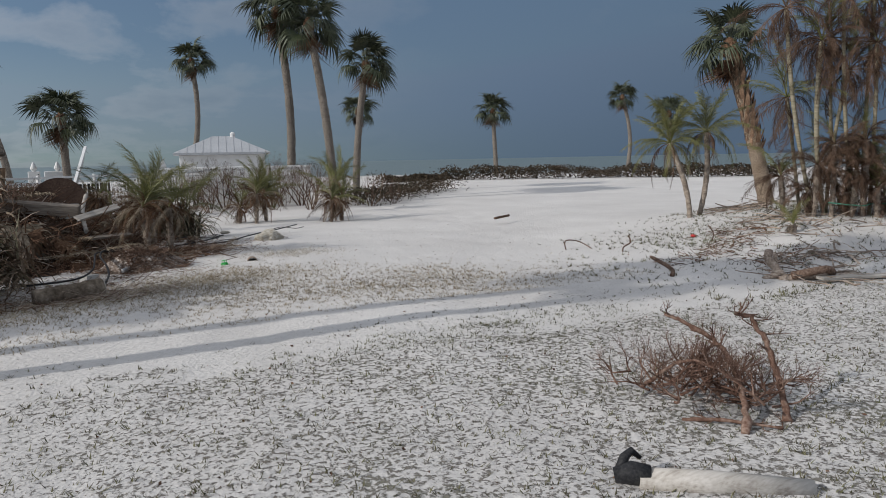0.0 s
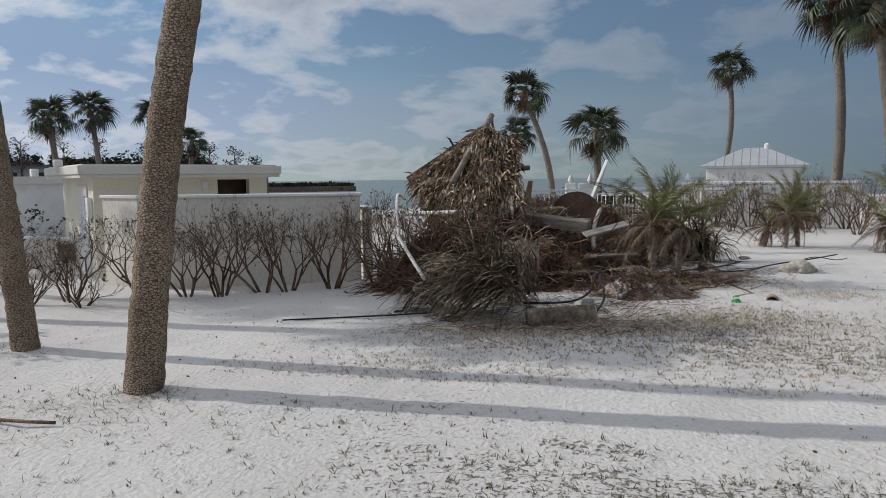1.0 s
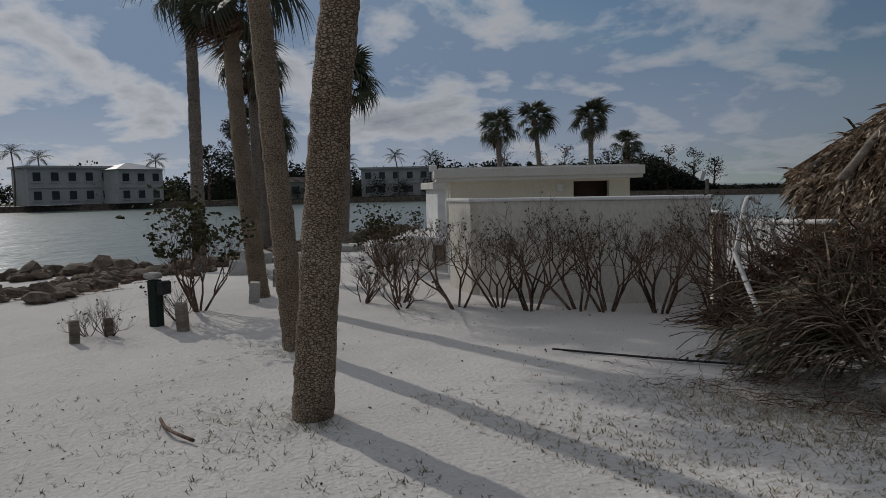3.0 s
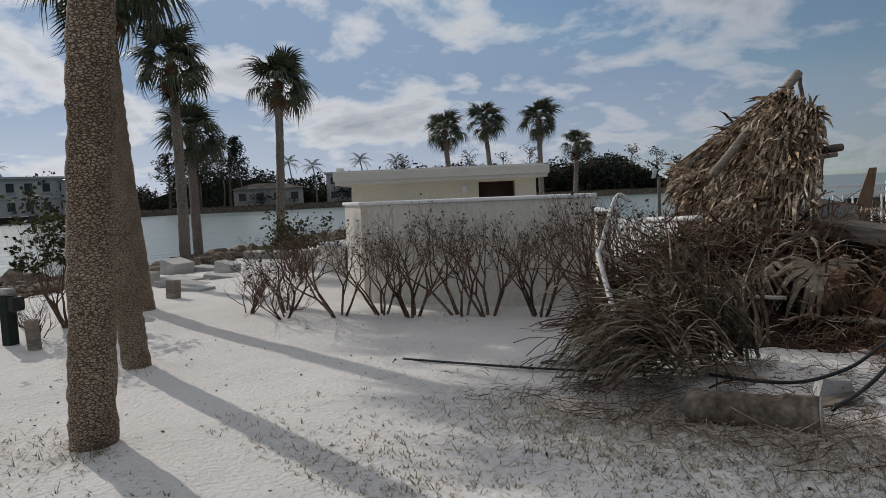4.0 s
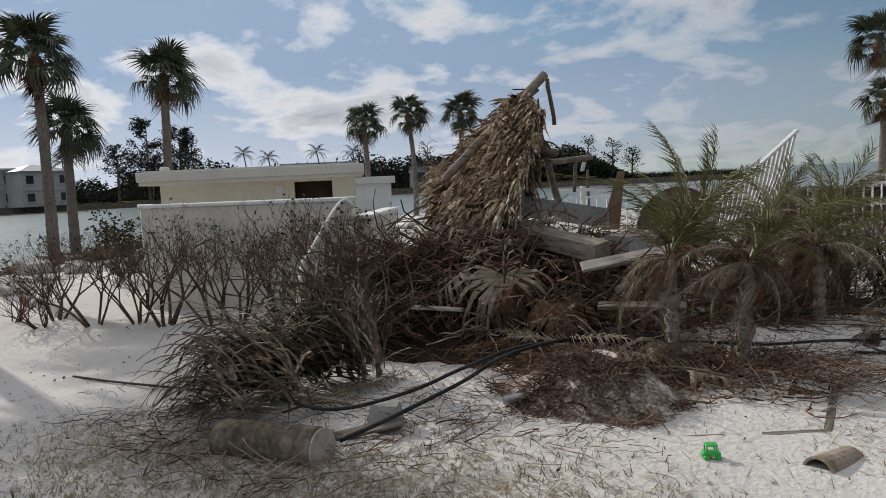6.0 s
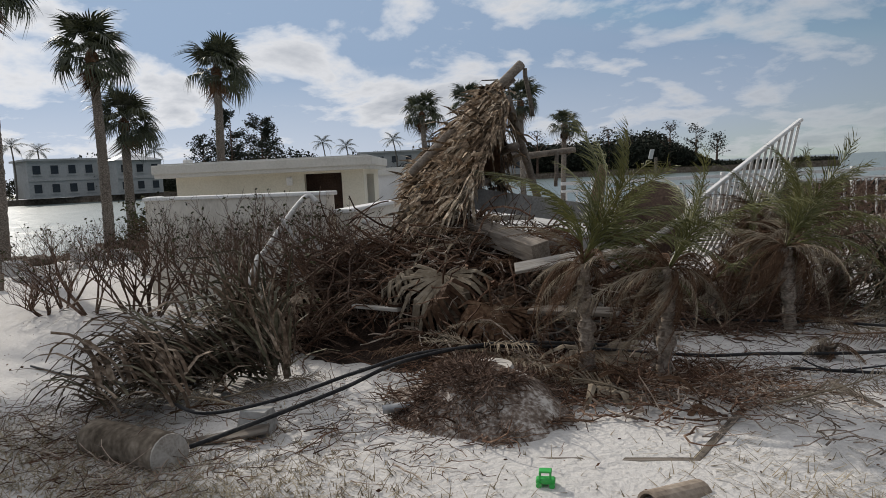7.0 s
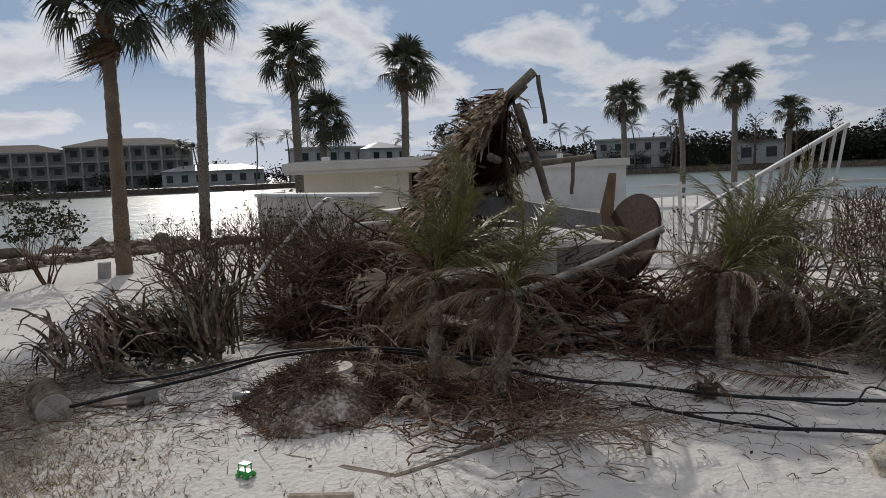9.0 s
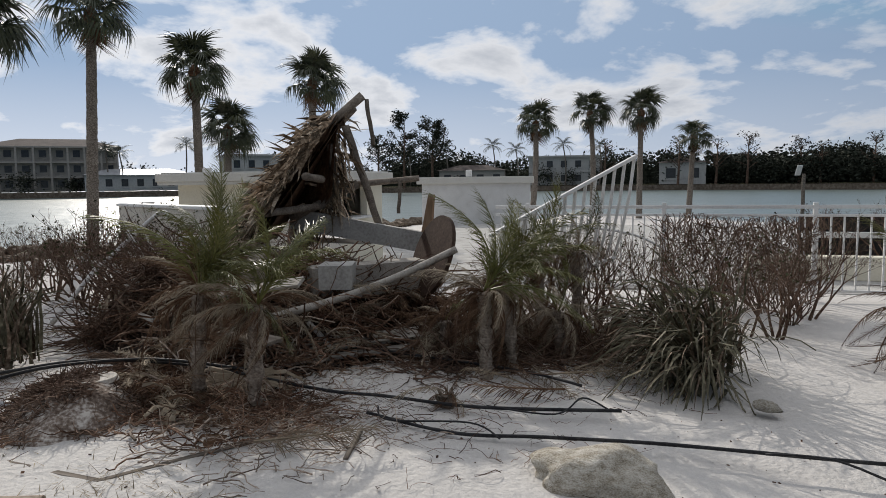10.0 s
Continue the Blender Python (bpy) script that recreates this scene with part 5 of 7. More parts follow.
for p, q, w, h, mt, rl, lb in (
    ((-2.38, 10.8, 0.92), (-2.0, 11.3, 0.55), 0.09, 0.03, PALEWOOD, 0.4, "white painted board fallen across the heap"), ((-2.1, 11.0, 0.68), (-1.75, 11.4, 0.5), 0.08, 0.025, PALEWOOD, 0.2, "white painted board fallen across the heap"),
    ((-1.2, 11.1, 0.50), (-0.72, 11.25, 0.50), 0.06, 0.03, PALEWOOD, 0.0, "short white board in the heap"),
    ((0.30, 11.95, 0.33), (0.28, 13.51, 0.36), 0.14, 0.04, PALEWOOD, 0.5, "long bleached plank lying on the sand"), ((0.48, 12.2, 0.27), (0.46, 13.35, 0.28), 0.10, 0.03, PALEWOOD, 0.1, "bleached plank on the sand"), ((0.30, 12.45, 0.56), (0.42, 12.62, 0.34), 0.05, 0.03, PALEWOOD, 0.0, "short board leaning on a plank"),
    ((0.15, 11.75, 0.85), (0.75, 12.3, 0.98), 0.12, 0.03, PALEWOOD, 0.5, "white board sticking out of the heap"), ((0.3, 11.75, 0.55), (0.9, 12.05, 0.55), 0.16, 0.03, WOOD, 0.1, "grey board in the heap"), ((-0.9, 12.3, 1.08), (0.2, 12.0, 0.95), 0.16, 0.16, WOOD, 0.2, "rough timber beam across the heap"),
    ((-1.5, 9.55, 0.16), (-1.85, 9.95, 0.30), 0.16, 0.045, WOOD, 0.1, "weathered plank under the strap leaves"), ((-2.1, 10.7, 0.2), (-1.9, 10.35, 0.32), 0.05, 0.02, PALEWOOD, 0.0, "small pale board in the litter"),
    ((1.6, 10.25, 0.19), (2.25, 10.85, 0.20), 0.045, 0.012, WOOD, 0.0, "thin grey strip on the sand"), ((2.25, 10.83, 0.20), (2.05, 11.7, 0.22), 0.045, 0.012, WOOD, 0.0, "thin grey strip on the sand"), ((2.25, 12.3, 0.25), (2.6, 12.1, 0.22), 0.03, 0.03, WOOD, 0.0, "short stick on the sand"),
    ((0.05, 9.15, 0.15), (0.35, 9.55, 0.22), 0.08, 0.02, WOOD, 0.3, "grey board beside the log"), ((8.0, 5.3, 0.1), (9.3, 4.85, 0.1), 0.13, 0.035, PALEWOOD, 0.05, "bleached plank on the lawn"), ((10.3, 7.6, 0.18), (11.9, 6.6, 0.2), 0.28, 0.07, WOOD, 0.1, "broad weathered board on the sand"),
):
    beam("plank", p, q, w, h, mt, lb, "plank", "storm debris boards", rl)


def panel(name, corners, t, mat, label, category):
    """A flat panel with thickness through four corners."""
    c = [Vector(p) for p in corners]
    o = sum(c, Vector()) / 4
    n = (c[1] - c[0]).cross(c[3] - c[0]).normalized() * t
    b = Build()
    f, g = [p - o for p in c], [p - o + n for p in c]
    b.v = [tuple(p) for p in f + g]
    b.f = [(3, 2, 1, 0), (4, 5, 6, 7), (0, 1, 5, 4), (1, 2, 6, 5), (2, 3, 7, 6), (3, 0, 4, 7)]
    return thing(name, b.mesh(name, mat), Matrix.Translation(o), label, category)


panel("counter_slab", ((-1.75, 12.75, 1.48), (-0.95, 14.15, 1.18), (-0.95, 14.15, 0.95), (-1.75, 12.75, 1.25)), 0.12, CONCRETE, "long grey counter top tipped on its side", "counter")
panel("cabinet_panel", ((-0.12, 12.6, 0.97), (-0.10, 13.8, 0.99), (-0.10, 13.8, 0.72), (-0.12, 12.6, 0.64)), 0.3, PALEWOOD, "white cabinet lying in the heap", "cabinet")
panel("white_slab", ((-2.3, 12.85, 1.05), (-1.4, 13.6, 1.05), (-1.9, 14.1, 1.02), (-2.8, 13.3, 1.02)), 0.06, WHITE, "white table slab lying flat behind the thatch", "table top")
rod("curved_rail", [(0.28, 12.1, 0.62), (0.26, 12.75, 0.74), (0.28, 13.35, 0.92), (0.36, 13.85, 1.13)], 0.034, PALEWOOD, "long curved white rail lying over the heap", "rail")

b = Build()
m = Matrix.Rotation(radians(70), 4, "X")
b.tube([m @ Vector((0, 0, -0.02)), m @ Vector((0, 0, 0.02))], [0.42, 0.42], 36)
thing("round_table_top", b.mesh("round_table_top", BROWN), Matrix.Translation((-0.05, 13.78, 1.03)), "dark brown round table top standing on edge", "table top")
panel("grey_box", ((-0.25, 12.75, 1.02), (0.1, 12.6, 1.02), (0.1, 12.6, 0.80), (-0.25, 12.75, 0.80)), 0.3, CONCRETE, "grey box lying in front of the table top", "box")


panel("pointed_board", ((-0.83, 14.16, 1.62), (-0.90, 14.13, 1.62), (-1.10, 14.07, 0.95), (-0.90, 14.14, 0.95)), 0.03, ORANGE, "orange-brown plywood board with a pointed top standing up", "board")


def railing():
    """A white picket railing flung up on end."""
    ob = thing("picket_railing", None, Matrix.Translation((0.47, 15.85, 0)), "white wooden picket railing leaning up out of the debris", "railing")
    a, c = Vector((0, 0, 2.0)), Vector((-0.30, -1.55, 1.22))
    b = Build()
    d = c - a
    b.box(Matrix.Translation((a + c) / 2) @ d.to_track_quat("X", "Z").to_matrix().to_4x4(), d.length, 0.055, 0.035, 0.006)
    part("top_rail", b.mesh("top_rail", WHITE), ob)
    for k in range(15):
        s = 0.015 + k * 0.068
        p = a.lerp(c, s)
        q = p + Vector((-0.42 + 0.10 * s, 0.06, -1.12 + 0.35 * s))
        b = Build()
        b.tube([p, p.lerp(q, 0.35) + Vector((0.05, 0, 0)), p.lerp(q, 0.7) + Vector((0.05, 0, 0)), q], [0.019, 0.019, 0.019, 0.018], 4)
        part("picket", b.mesh("picket", WHITE), ob)
    b = Build()
    a2, c2 = a + Vector((-0.40, 0.06, -1.08)), c + Vector((-0.30, 0.06, -0.74))
    d = c2 - a2
    b.box(Matrix.Translation((a2 + c2) / 2) @ d.to_track_quat("X", "Z").to_matrix().to_4x4(), d.length, 0.05, 0.03, 0.004)
    part("bottom_rail", b.mesh("bottom_rail", WHITE), ob)


railing()


def pool_fence():
    """A white aluminium fence along the pool."""
    a = Vector((-0.5, 19.75, 0)) - Vector((0.64, 0.768, 0)) * 4.5
    u = Vector((0.64, 0.768, 0))
    ob = thing("pool_fence", None, Matrix.Translation((a.x, a.y, 0.1)) @ Matrix.Rotation(math.atan2(u.y, u.x), 4, "Z"), "white aluminium picket fence round the pool", "fence")
    I = Matrix.Identity(4)
    L, h = 12.0, 1.25
    for z, w in ((h, 0.05), (h - 0.12, 0.035), (0.08, 0.04)):
        b = Build()
        slab(b, I, 0, L, -w / 2, w / 2, z - w / 2, z + w / 2, 0.004)
        part("rail", b.mesh("rail", WHITE), ob)
    b = Build()
    slab(b, I, -0.011, 0.011, -0.011, 0.011, 0.1, h - 0.13)
    pk = b.mesh("picket", WHITE)
    b = Build()
    slab(b, I, -0.03, 0.03, -0.03, 0.03, -0.3, h + 0.06, 0.004)
    ps = b.mesh("post", WHITE)
    for k in range(int(L / 0.165)):
        part("picket", pk, ob, Matrix.Translation((0.08 + k * 0.165, 0, 0)))
    for k in range(6):
        part("post", ps, ob, Matrix.Translation((k * 2.0 + 0.5, 0, 0)))


pool_fence()
for k, (x, y, s) in enumerate(((0.9, 15.9, 0.85), (0.95, 16.5, 0.9), (0.8, 17.1, 0.95), (0.9, 17.7, 0.9), (0.3, 17.2, 0.95), (0.2, 16.4, 0.95), (-0.3, 15.9, 1.0), (1.25, 16.9, 0.85), (0.5, 18.1, 0.95), (0.6, 15.5, 0.9), (0.1, 15.2, 0.95), (0.0, 17.6, 1.0), (-0.5, 16.6, 1.0), (-1.0, 16.2, 1.0), (-0.1, 18.4, 0.95), (1.1, 16.2, 0.9), (1.0, 17.3, 0.95), (0.7, 16.1, 0.9), (0.6, 16.9, 1.0), (0.9, 18.2, 0.9), (0.35, 18.6, 0.95), (-0.2, 17.0, 1.0), (-0.9, 15.6, 1.0))):
    if k % 2 == 0:
        shrub(x, y, (HEDGE + BARE)[k % 5], s, k * 1.3, "bare brown hedge shrub along the pool fence", "hedge along the pool fence")


def clipped_hedge(a, c, depth, h, n, seed):
    """A clipped, leafless hedge: a boxed thicket of forking twigs along a line."""
    rng = random.Random(seed)
    a, c = Vector((*a, 0)), Vector((*c, 0))
    u = (c - a).normalized()
    v = Vector((-u.y, u.x, 0))
    b = Build()
    for k in range(n):
        s, w = rng.uniform(0, (c - a).length), rng.uniform(-0.5, 0.5) * depth
        p = a + u * s + v * w
        z0, lim = ground_z(p.x, p.y), h * (1 + 0.10 * noise.noise(Vector((s * 1.5, 0, 3))))
        p.z = z0 + lim * rng.random() ** 0.75 * 0.9
        d = Vector((rng.uniform(-1, 1), rng.uniform(-1, 1), rng.uniform(-0.1, 1.5))).normalized()
        pts = [p.copy()]
        L = rng.uniform(0.12, 0.42)
        for j in range(4):
            d = (d + Vector((rng.uniform(-1, 1), rng.uniform(-1, 1), rng.uniform(-0.6, 1))) * 0.3).normalized()
            p = p + d * L / 4
            p.z = min(p.z, z0 + lim)
            pts.append(p.copy())
        r = rng.uniform(0.003, 0.008)
        b.tube(pts, [r, r * 0.9, r * 0.8, r * 0.6, r * 0.4], 3)
    return thing("clipped_hedge", b.mesh("clipped_hedge", TWIG), None, "dense leafless brown hedge clipped square before the pool fence", "hedge", kind="stuff")


clipped_hedge((-1.2, 17.65), (0.02, 19.1), 0.5, 1.22, 1700, 12)

I4 = Matrix.Identity(4)
FU = Matrix.Translation((-0.5, 19.75, 0)) @ Matrix.Rotation(math.atan2(0.768, 0.64), 4, "Z")
b = Build()
slab(b, FU, -9, 9, 0.6, 16, -0.3, 0.06, 0.01)
thing("pool_deck", b.mesh("pool_deck", CONCRETE), None, "pale concrete pool deck dusted with sand", "deck", kind="structure")
for y0, z1, t, mt, lb in ((2.0, 0.45, 0.3, STUCCO, "low cream planter wall behind the fence"), (5.5, 0.95, 0.25, DARK, "dark timber bulkhead beyond the deck"), (5.3, 0.62, 0.12, WHITE, "white rail before the bulkhead")):
    b = Build()
    slab(b, FU, -0.6 if y0 < 3 else 0.9, 10, y0, y0 + t, 0.06 if y0 != 5.3 else 0.5, z1, 0.01)
    thing("low_wall", b.mesh("low_wall", mt), None, lb, "wall", kind="structure")
rod("pool_handrail", [(-4.6, 18.9, 0.0), (-4.6, 18.9, 0.75), (-4.5, 19.0, 0.85), (-3.9, 19.5, 0.72), (-3.4, 19.9, 0.4)], 0.022, ALU, "bent steel pool handrail", "handrail")


# ---- small things on the sand ----
def rock_mesh(seed, mat, name="boulder", amp=0.28, sub=3, smooth=True):
    bm = bmesh.new()
    bmesh.ops.create_icosphere(bm, subdivisions=sub, radius=1)
    for v in bm.verts:
        n = noise.noise(v.co * 1.3 + Vector((seed, 0, 0))) * amp + noise.noise(v.co * 3.5 + Vector((0, seed, 0))) * amp * 0.45 + noise.noise(v.co * 9 + Vector((0, 0, seed))) * amp * 0.16
        v.co *= 1 + n
    me = bpy.data.meshes.new(name)
    bm.to_mesh(me)
    bm.free()
    me.materials.append(mat)
    me.polygons.foreach_set("use_smooth", [smooth] * len(me.polygons))
    return me


thing("boulder", rock_mesh(3, ROCK, sub=4), Matrix.Translation((3.38, 13.25, 0.19)) @ Matrix.Rotation(0.9, 4, "Z") @ Matrix.Diagonal((0.36, 0.22, 0.18, 1)), "pitted tan and white lime rock boulder", "boulder")
thing("stone", rock_mesh(6, ROCK), Matrix.Translation((2.9, 15.0, 0.2)) @ Matrix.Diagonal((0.1, 0.07, 0.035, 1)), "flat stone on the sand", "stone")


def toy():
    ob = thing("toy_truck", None, Matrix.Translation((1.93, 10.14, top(1.93, 10.14))) @ Matrix.Rotation(0.7, 4, "Z") @ Matrix.Scale(0.72, 4), "bright green plastic toy truck in the sand", "toy")
    b = Build()
    b.box(Matrix.Translation((0, 0, 0.035)), 0.12, 0.065, 0.035, 0.008)
    part("body", b.mesh("body", TOY), ob)
    b = Build()
    for x in (-0.035, 0.03):
        for y in (-0.028, 0.028):
            b.box(Matrix.Translation((x, y, 0.07)), 0.01, 0.008, 0.05, 0.002)
    b.box(Matrix.Translation((0, 0, 0.098)), 0.08, 0.062, 0.012, 0.004)
    part("cab", b.mesh("cab", TOY), ob)
    w = Build()
    w.tube([(0, -0.01, 0), (0, 0.01, 0)], [0.018, 0.018], 12)
    me = w.mesh("wheel", TOY)
    for x in (-0.04, 0.04):
        for y in (-0.036, 0.036):
            part("wheel", me, ob, Matrix.Translation((x, y, 0.018)))


toy()
b = Build()
ring = [(0.06 * math.cos(a), 0.06 * math.sin(a), 0.05 * math.cos(a), 0.05 * math.sin(a)) for a in [2 * math.pi * k / 18 for k in range(19)]]
for k in range(18):
    (x0, z0, u0, w0), (x1, z1, u1, w1) = ring[k], ring[k + 1]
    b.quad((x0, 0, z0), (x1, 0, z1), (x1, 0.3, z1), (x0, 0.3, z0))
    b.quad((u1, 0, w1), (u0, 0, w0), (u0, 0.3, w0), (u1, 0.3, w1))
    b.quad((x1, 0, z1), (x0, 0, z0), (u0, 0, w0), (u1, 0, w1))
    b.quad((x0, 0.3, z0), (x1, 0.3, z1), (u1, 0.3, w1), (u0, 0.3, w0))
thing("clay_pipe", b.mesh("clay_pipe", CLAY), Matrix.Translation((2.36, 10.30, 0.19)) @ Matrix.Rotation(-0.2, 4, "Z") @ Matrix.Rotation(-0.08, 4, "X") @ Matrix.Diagonal((1.25, 1.0, 1.2, 1)), "broken open pipe stub, tan outside and dark within", "pipe")
panel("concrete_block", ((0.08, 9.52, 0.14), (0.26, 9.66, 0.14), (0.24, 9.64, 0.30), (0.11, 9.55, 0.30)), 0.12, CONCRETE, "grey concrete block tilted in the sand", "block")
rod("chrome_tube", [(0.62, 10.15, 0.24), (0.72, 10.32, 0.25), (0.80, 10.42, 0.26)], 0.028, ALU, "short shiny metal tube in the roots", "tube")


def brush(x, y, seed, s, label, n=7):
    """A low uprooted bush: many crooked limbs lying over one another."""
    rng = random.Random(seed)
    b, lv = Build(), Build()
    for k in range(n):
        a = rng.uniform(0, 6.28)
        o = Vector((rng.gauss(0, 0.16), rng.gauss(0, 0.16), rng.uniform(0.02, 0.16)))
        branch(b, lv, rng, o, Vector((math.cos(a), math.sin(a), rng.uniform(-0.1, 0.8))).normalized(), 0.15 * s, 0.008 * s, 4, 1.3, 0.0, 4, 0.0)
    b.v = [(vx, vy, abs(vz) + 0.004) for vx, vy, vz in b.v]
    return thing("dry_bush", b.mesh("dry_bush", DRYBRUSH), Matrix.Translation(on_ground(x, y)), label, "brush")


DRYBRUSH = mixed_material("dry_reddish_brush", ((0.06, 0.03, 0.022), (0.15, 0.09, 0.066), (0.3, 0.22, 0.175)), 4, 40, (1, 1, 1), 0.9, 0.4, 0.006, island=0.45)
brush(3.62, 3.20, 1, 1.2, "uprooted dry reddish bush lying on the lawn", 34)
brush(3.72, 2.95, 2, 1.1, "dry tangled brush on the lawn", 22)
brush(3.5, 3.40, 3, 1.0, "dry tangled brush on the lawn", 12)


def limb(p, r, label, seed):
    """A knotted limb: a path smoothed into short crooked steps of uneven thickness."""
    rng = random.Random(seed)
    P = [Vector(q) for q in p]
    pts, rad = [], []
    n = 7
    for k in range(len(P) - 1):
        for j in range(n):
            u = (k * n + j) / ((len(P) - 1) * n)
            pts.append(P[k].lerp(P[k + 1], j / n) + Vector((rng.uniform(-1, 1), rng.uniform(-1, 1), rng.uniform(-0.6, 0.6))) * r * 0.45)
            rad.append(r * (1.15 - 0.6 * u) * (1 + 0.45 * (rng.random() < 0.16)) * rng.uniform(0.82, 1.15))
    b = Build()
    b.tube(pts, rad, 8)
    for _ in range(10):
        q = rng.choice(pts[4:])
        d = Vector((rng.uniform(-1, 1), rng.uniform(-1, 1), rng.uniform(-0.5, 1))).normalized()
        branch(b, b, rng, q, d, 0.09, r * 0.35, 2, 0.9, 0.05, 3, 0.0)
    return thing("root_limb", b.mesh("root_limb", DRYBRUSH, True), None, label, "branch", "limbs of the dry bush")


def driftwood():
    ob = thing("driftwood_post", None, Matrix.Translation((2.33, 2.48, 0.05)) @ Matrix.Scale(0.82, 4), "half-buried bleached post with a torn black cap", "post")
    b = Build()
    b.tube([(0.05, -0.03, 0.0), (0.4, -0.28, -0.01), (0.85, -0.6, -0.04)], [0.075, 0.08, 0.075], 14)
    part("post", b.mesh("post", PALEWOOD, True), ob)
    b = Build()
    b.tube([(0.10, -0.06, 0.02), (0.02, 0.0, 0.04), (-0.06, 0.06, 0.02)], [0.07, 0.07, 0.045], 12)
    b.tube([(-0.02, 0.05, 0.05), (0.05, 0.09, 0.10), (0.12, 0.11, 0.115), (0.17, 0.08, 0.07)], [0.035, 0.03, 0.025, 0.012], 8)
    part("cap", b.mesh("cap", RUBBER, True), ob, None, "torn black rubber cap")
    return ob


limb([(3.36, 2.62, 0.02), (3.60, 2.84, 0.14), (3.76, 3.06, 0.26), (3.86, 3.3, 0.36), (3.74, 3.5, 0.48), (3.7, 3.62, 0.50)], 0.021, "thick crooked root limb of the dry bush", 1)
limb([(3.72, 2.62, 0.02), (3.86, 2.80, 0.24), (3.90, 2.92, 0.42), (3.86, 3.02, 0.58), (3.74, 3.06, 0.60)], 0.020, "crooked limb of the dry bush standing up", 2)
limb([(3.2, 2.95, 0.03), (3.35, 2.80, 0.05), (3.62, 2.50, 0.03)], 0.013, "thin limb of the dry bush", 3)
limb([(3.4, 3.5, 0.05), (3.5, 3.3, 0.25), (3.45, 3.1, 0.33), (3.6, 2.8, 0.22)], 0.012, "thin limb of the dry bush", 4)


driftwood()
for k, (pts, r) in enumerate((([(7.9, 8.0, 0.06), (7.6, 7.6, 0.10), (7.2, 6.9, 0.08), (6.9, 6.6, 0.06)], 0.03), ([(7.75, 8.45, 0.05), (7.85, 8.55, 0.16), (7.95, 8.5, 0.24), (8.0, 8.6, 0.34)], 0.012), ([(7.3, 9.3, 0.05), (7.35, 9.4, 0.22), (7.6, 9.35, 0.2), (7.75, 9.1, 0.05)], 0.010),
                              ([(9.3, 8.1, 0.1), (9.5, 8.2, 0.3), (9.6, 8.4, 0.42)], 0.01), ([(7.9, 5.6, 0.1), (8.1, 5.3, 0.2), (8.4, 5.4, 0.12)], 0.05), ([(-3.8, 5.4, 0.05), (-3.5, 5.35, 0.06), (-3.2, 5.4, 0.05)], 0.012), ([(9.0, 14.2, 0.2), (9.6, 14.5, 0.22)], 0.03), ([(-1.2, 8.25, 0.06), (-0.7, 8.3, 0.07), (-0.3, 8.15, 0.06)], 0.008))):
    rod("stick", pts, r, TWIG, "crooked grey driftwood stick on the sand", "stick", "sticks on the sand")
thing("red_scrap", rock_mesh(9, RED, "red_scrap", sub=1), Matrix.Translation((9.5, 8.63, top(9.5, 8.63) + 0.03)) @ Matrix.Diagonal((0.06, 0.05, 0.03, 1)), "small red plastic scrap on the sand", "scrap")
thing("yellow_scrap", rock_mesh(10, STRAW, "yellow_scrap", sub=1), Matrix.Translation((-2.55, 10.6, top(-2.55, 10.6) + 0.02)) @ Matrix.Diagonal((0.08, 0.04, 0.03, 1)), "small yellow scrap by the wall", "scrap")


# ---- the right-hand garden edge: leaning palm, young palms, thicket ----
def booted_palm():
    """A leaning cabbage palm whose trunk still carries split leaf bases."""
    base = Vector((15.99, 12.01, top(15.99, 12.01) - 0.1))
    head = Vector((15.3, 12.88, 4.3))
    ob = sabal_palm(base, head, (0.05, -0.05), 0.21, 0.15, 0.95, 22, 71, BARK, "leaning cabbage palm with orange-brown split leaf bases")
    rng = random.Random(4)
    pts = curve_points((0, 0, -0.25), head - base, (0.05, -0.05))
    w = Build()
    w.v = [(-0.05, 0, 0), (0.05, 0, 0), (0.045, 0.05, 0.16), (-0.045, 0.05, 0.16), (0, 0.09, 0.30), (-0.05, -0.02, 0), (0.05, -0.02, 0), (0.04, 0.03, 0.16), (-0.04, 0.03, 0.16)]
    w.f = [(0, 1, 2, 3), (3, 2, 4), (6, 5, 8, 7), (7, 8, 4), (1, 6, 7, 2), (5, 0, 3, 8)]
    me = w.mesh("leaf_base", BOOTS)
    for k in range(90):
        s = 0.42 + 0.56 * k / 90
        i = min(int(s * 12), 11)
        p = pts[i].lerp(pts[i + 1], s * 12 - i)
        a = k * 2.39996
        r = 0.205 + (0.155 - 0.205) * s + 0.005
        part("leaf_base", me, ob, Matrix.Translation(p + Vector((math.cos(a) * r, math.sin(a) * r, 0))) @ Matrix.Rotation(a - math.pi / 2, 4, "Z") @ Matrix.Rotation(rng.uniform(-0.1, 0.35), 4, "X") @ Matrix.Scale(rng.uniform(0.8, 1.2) * (0.8 + s * 0.35), 4))


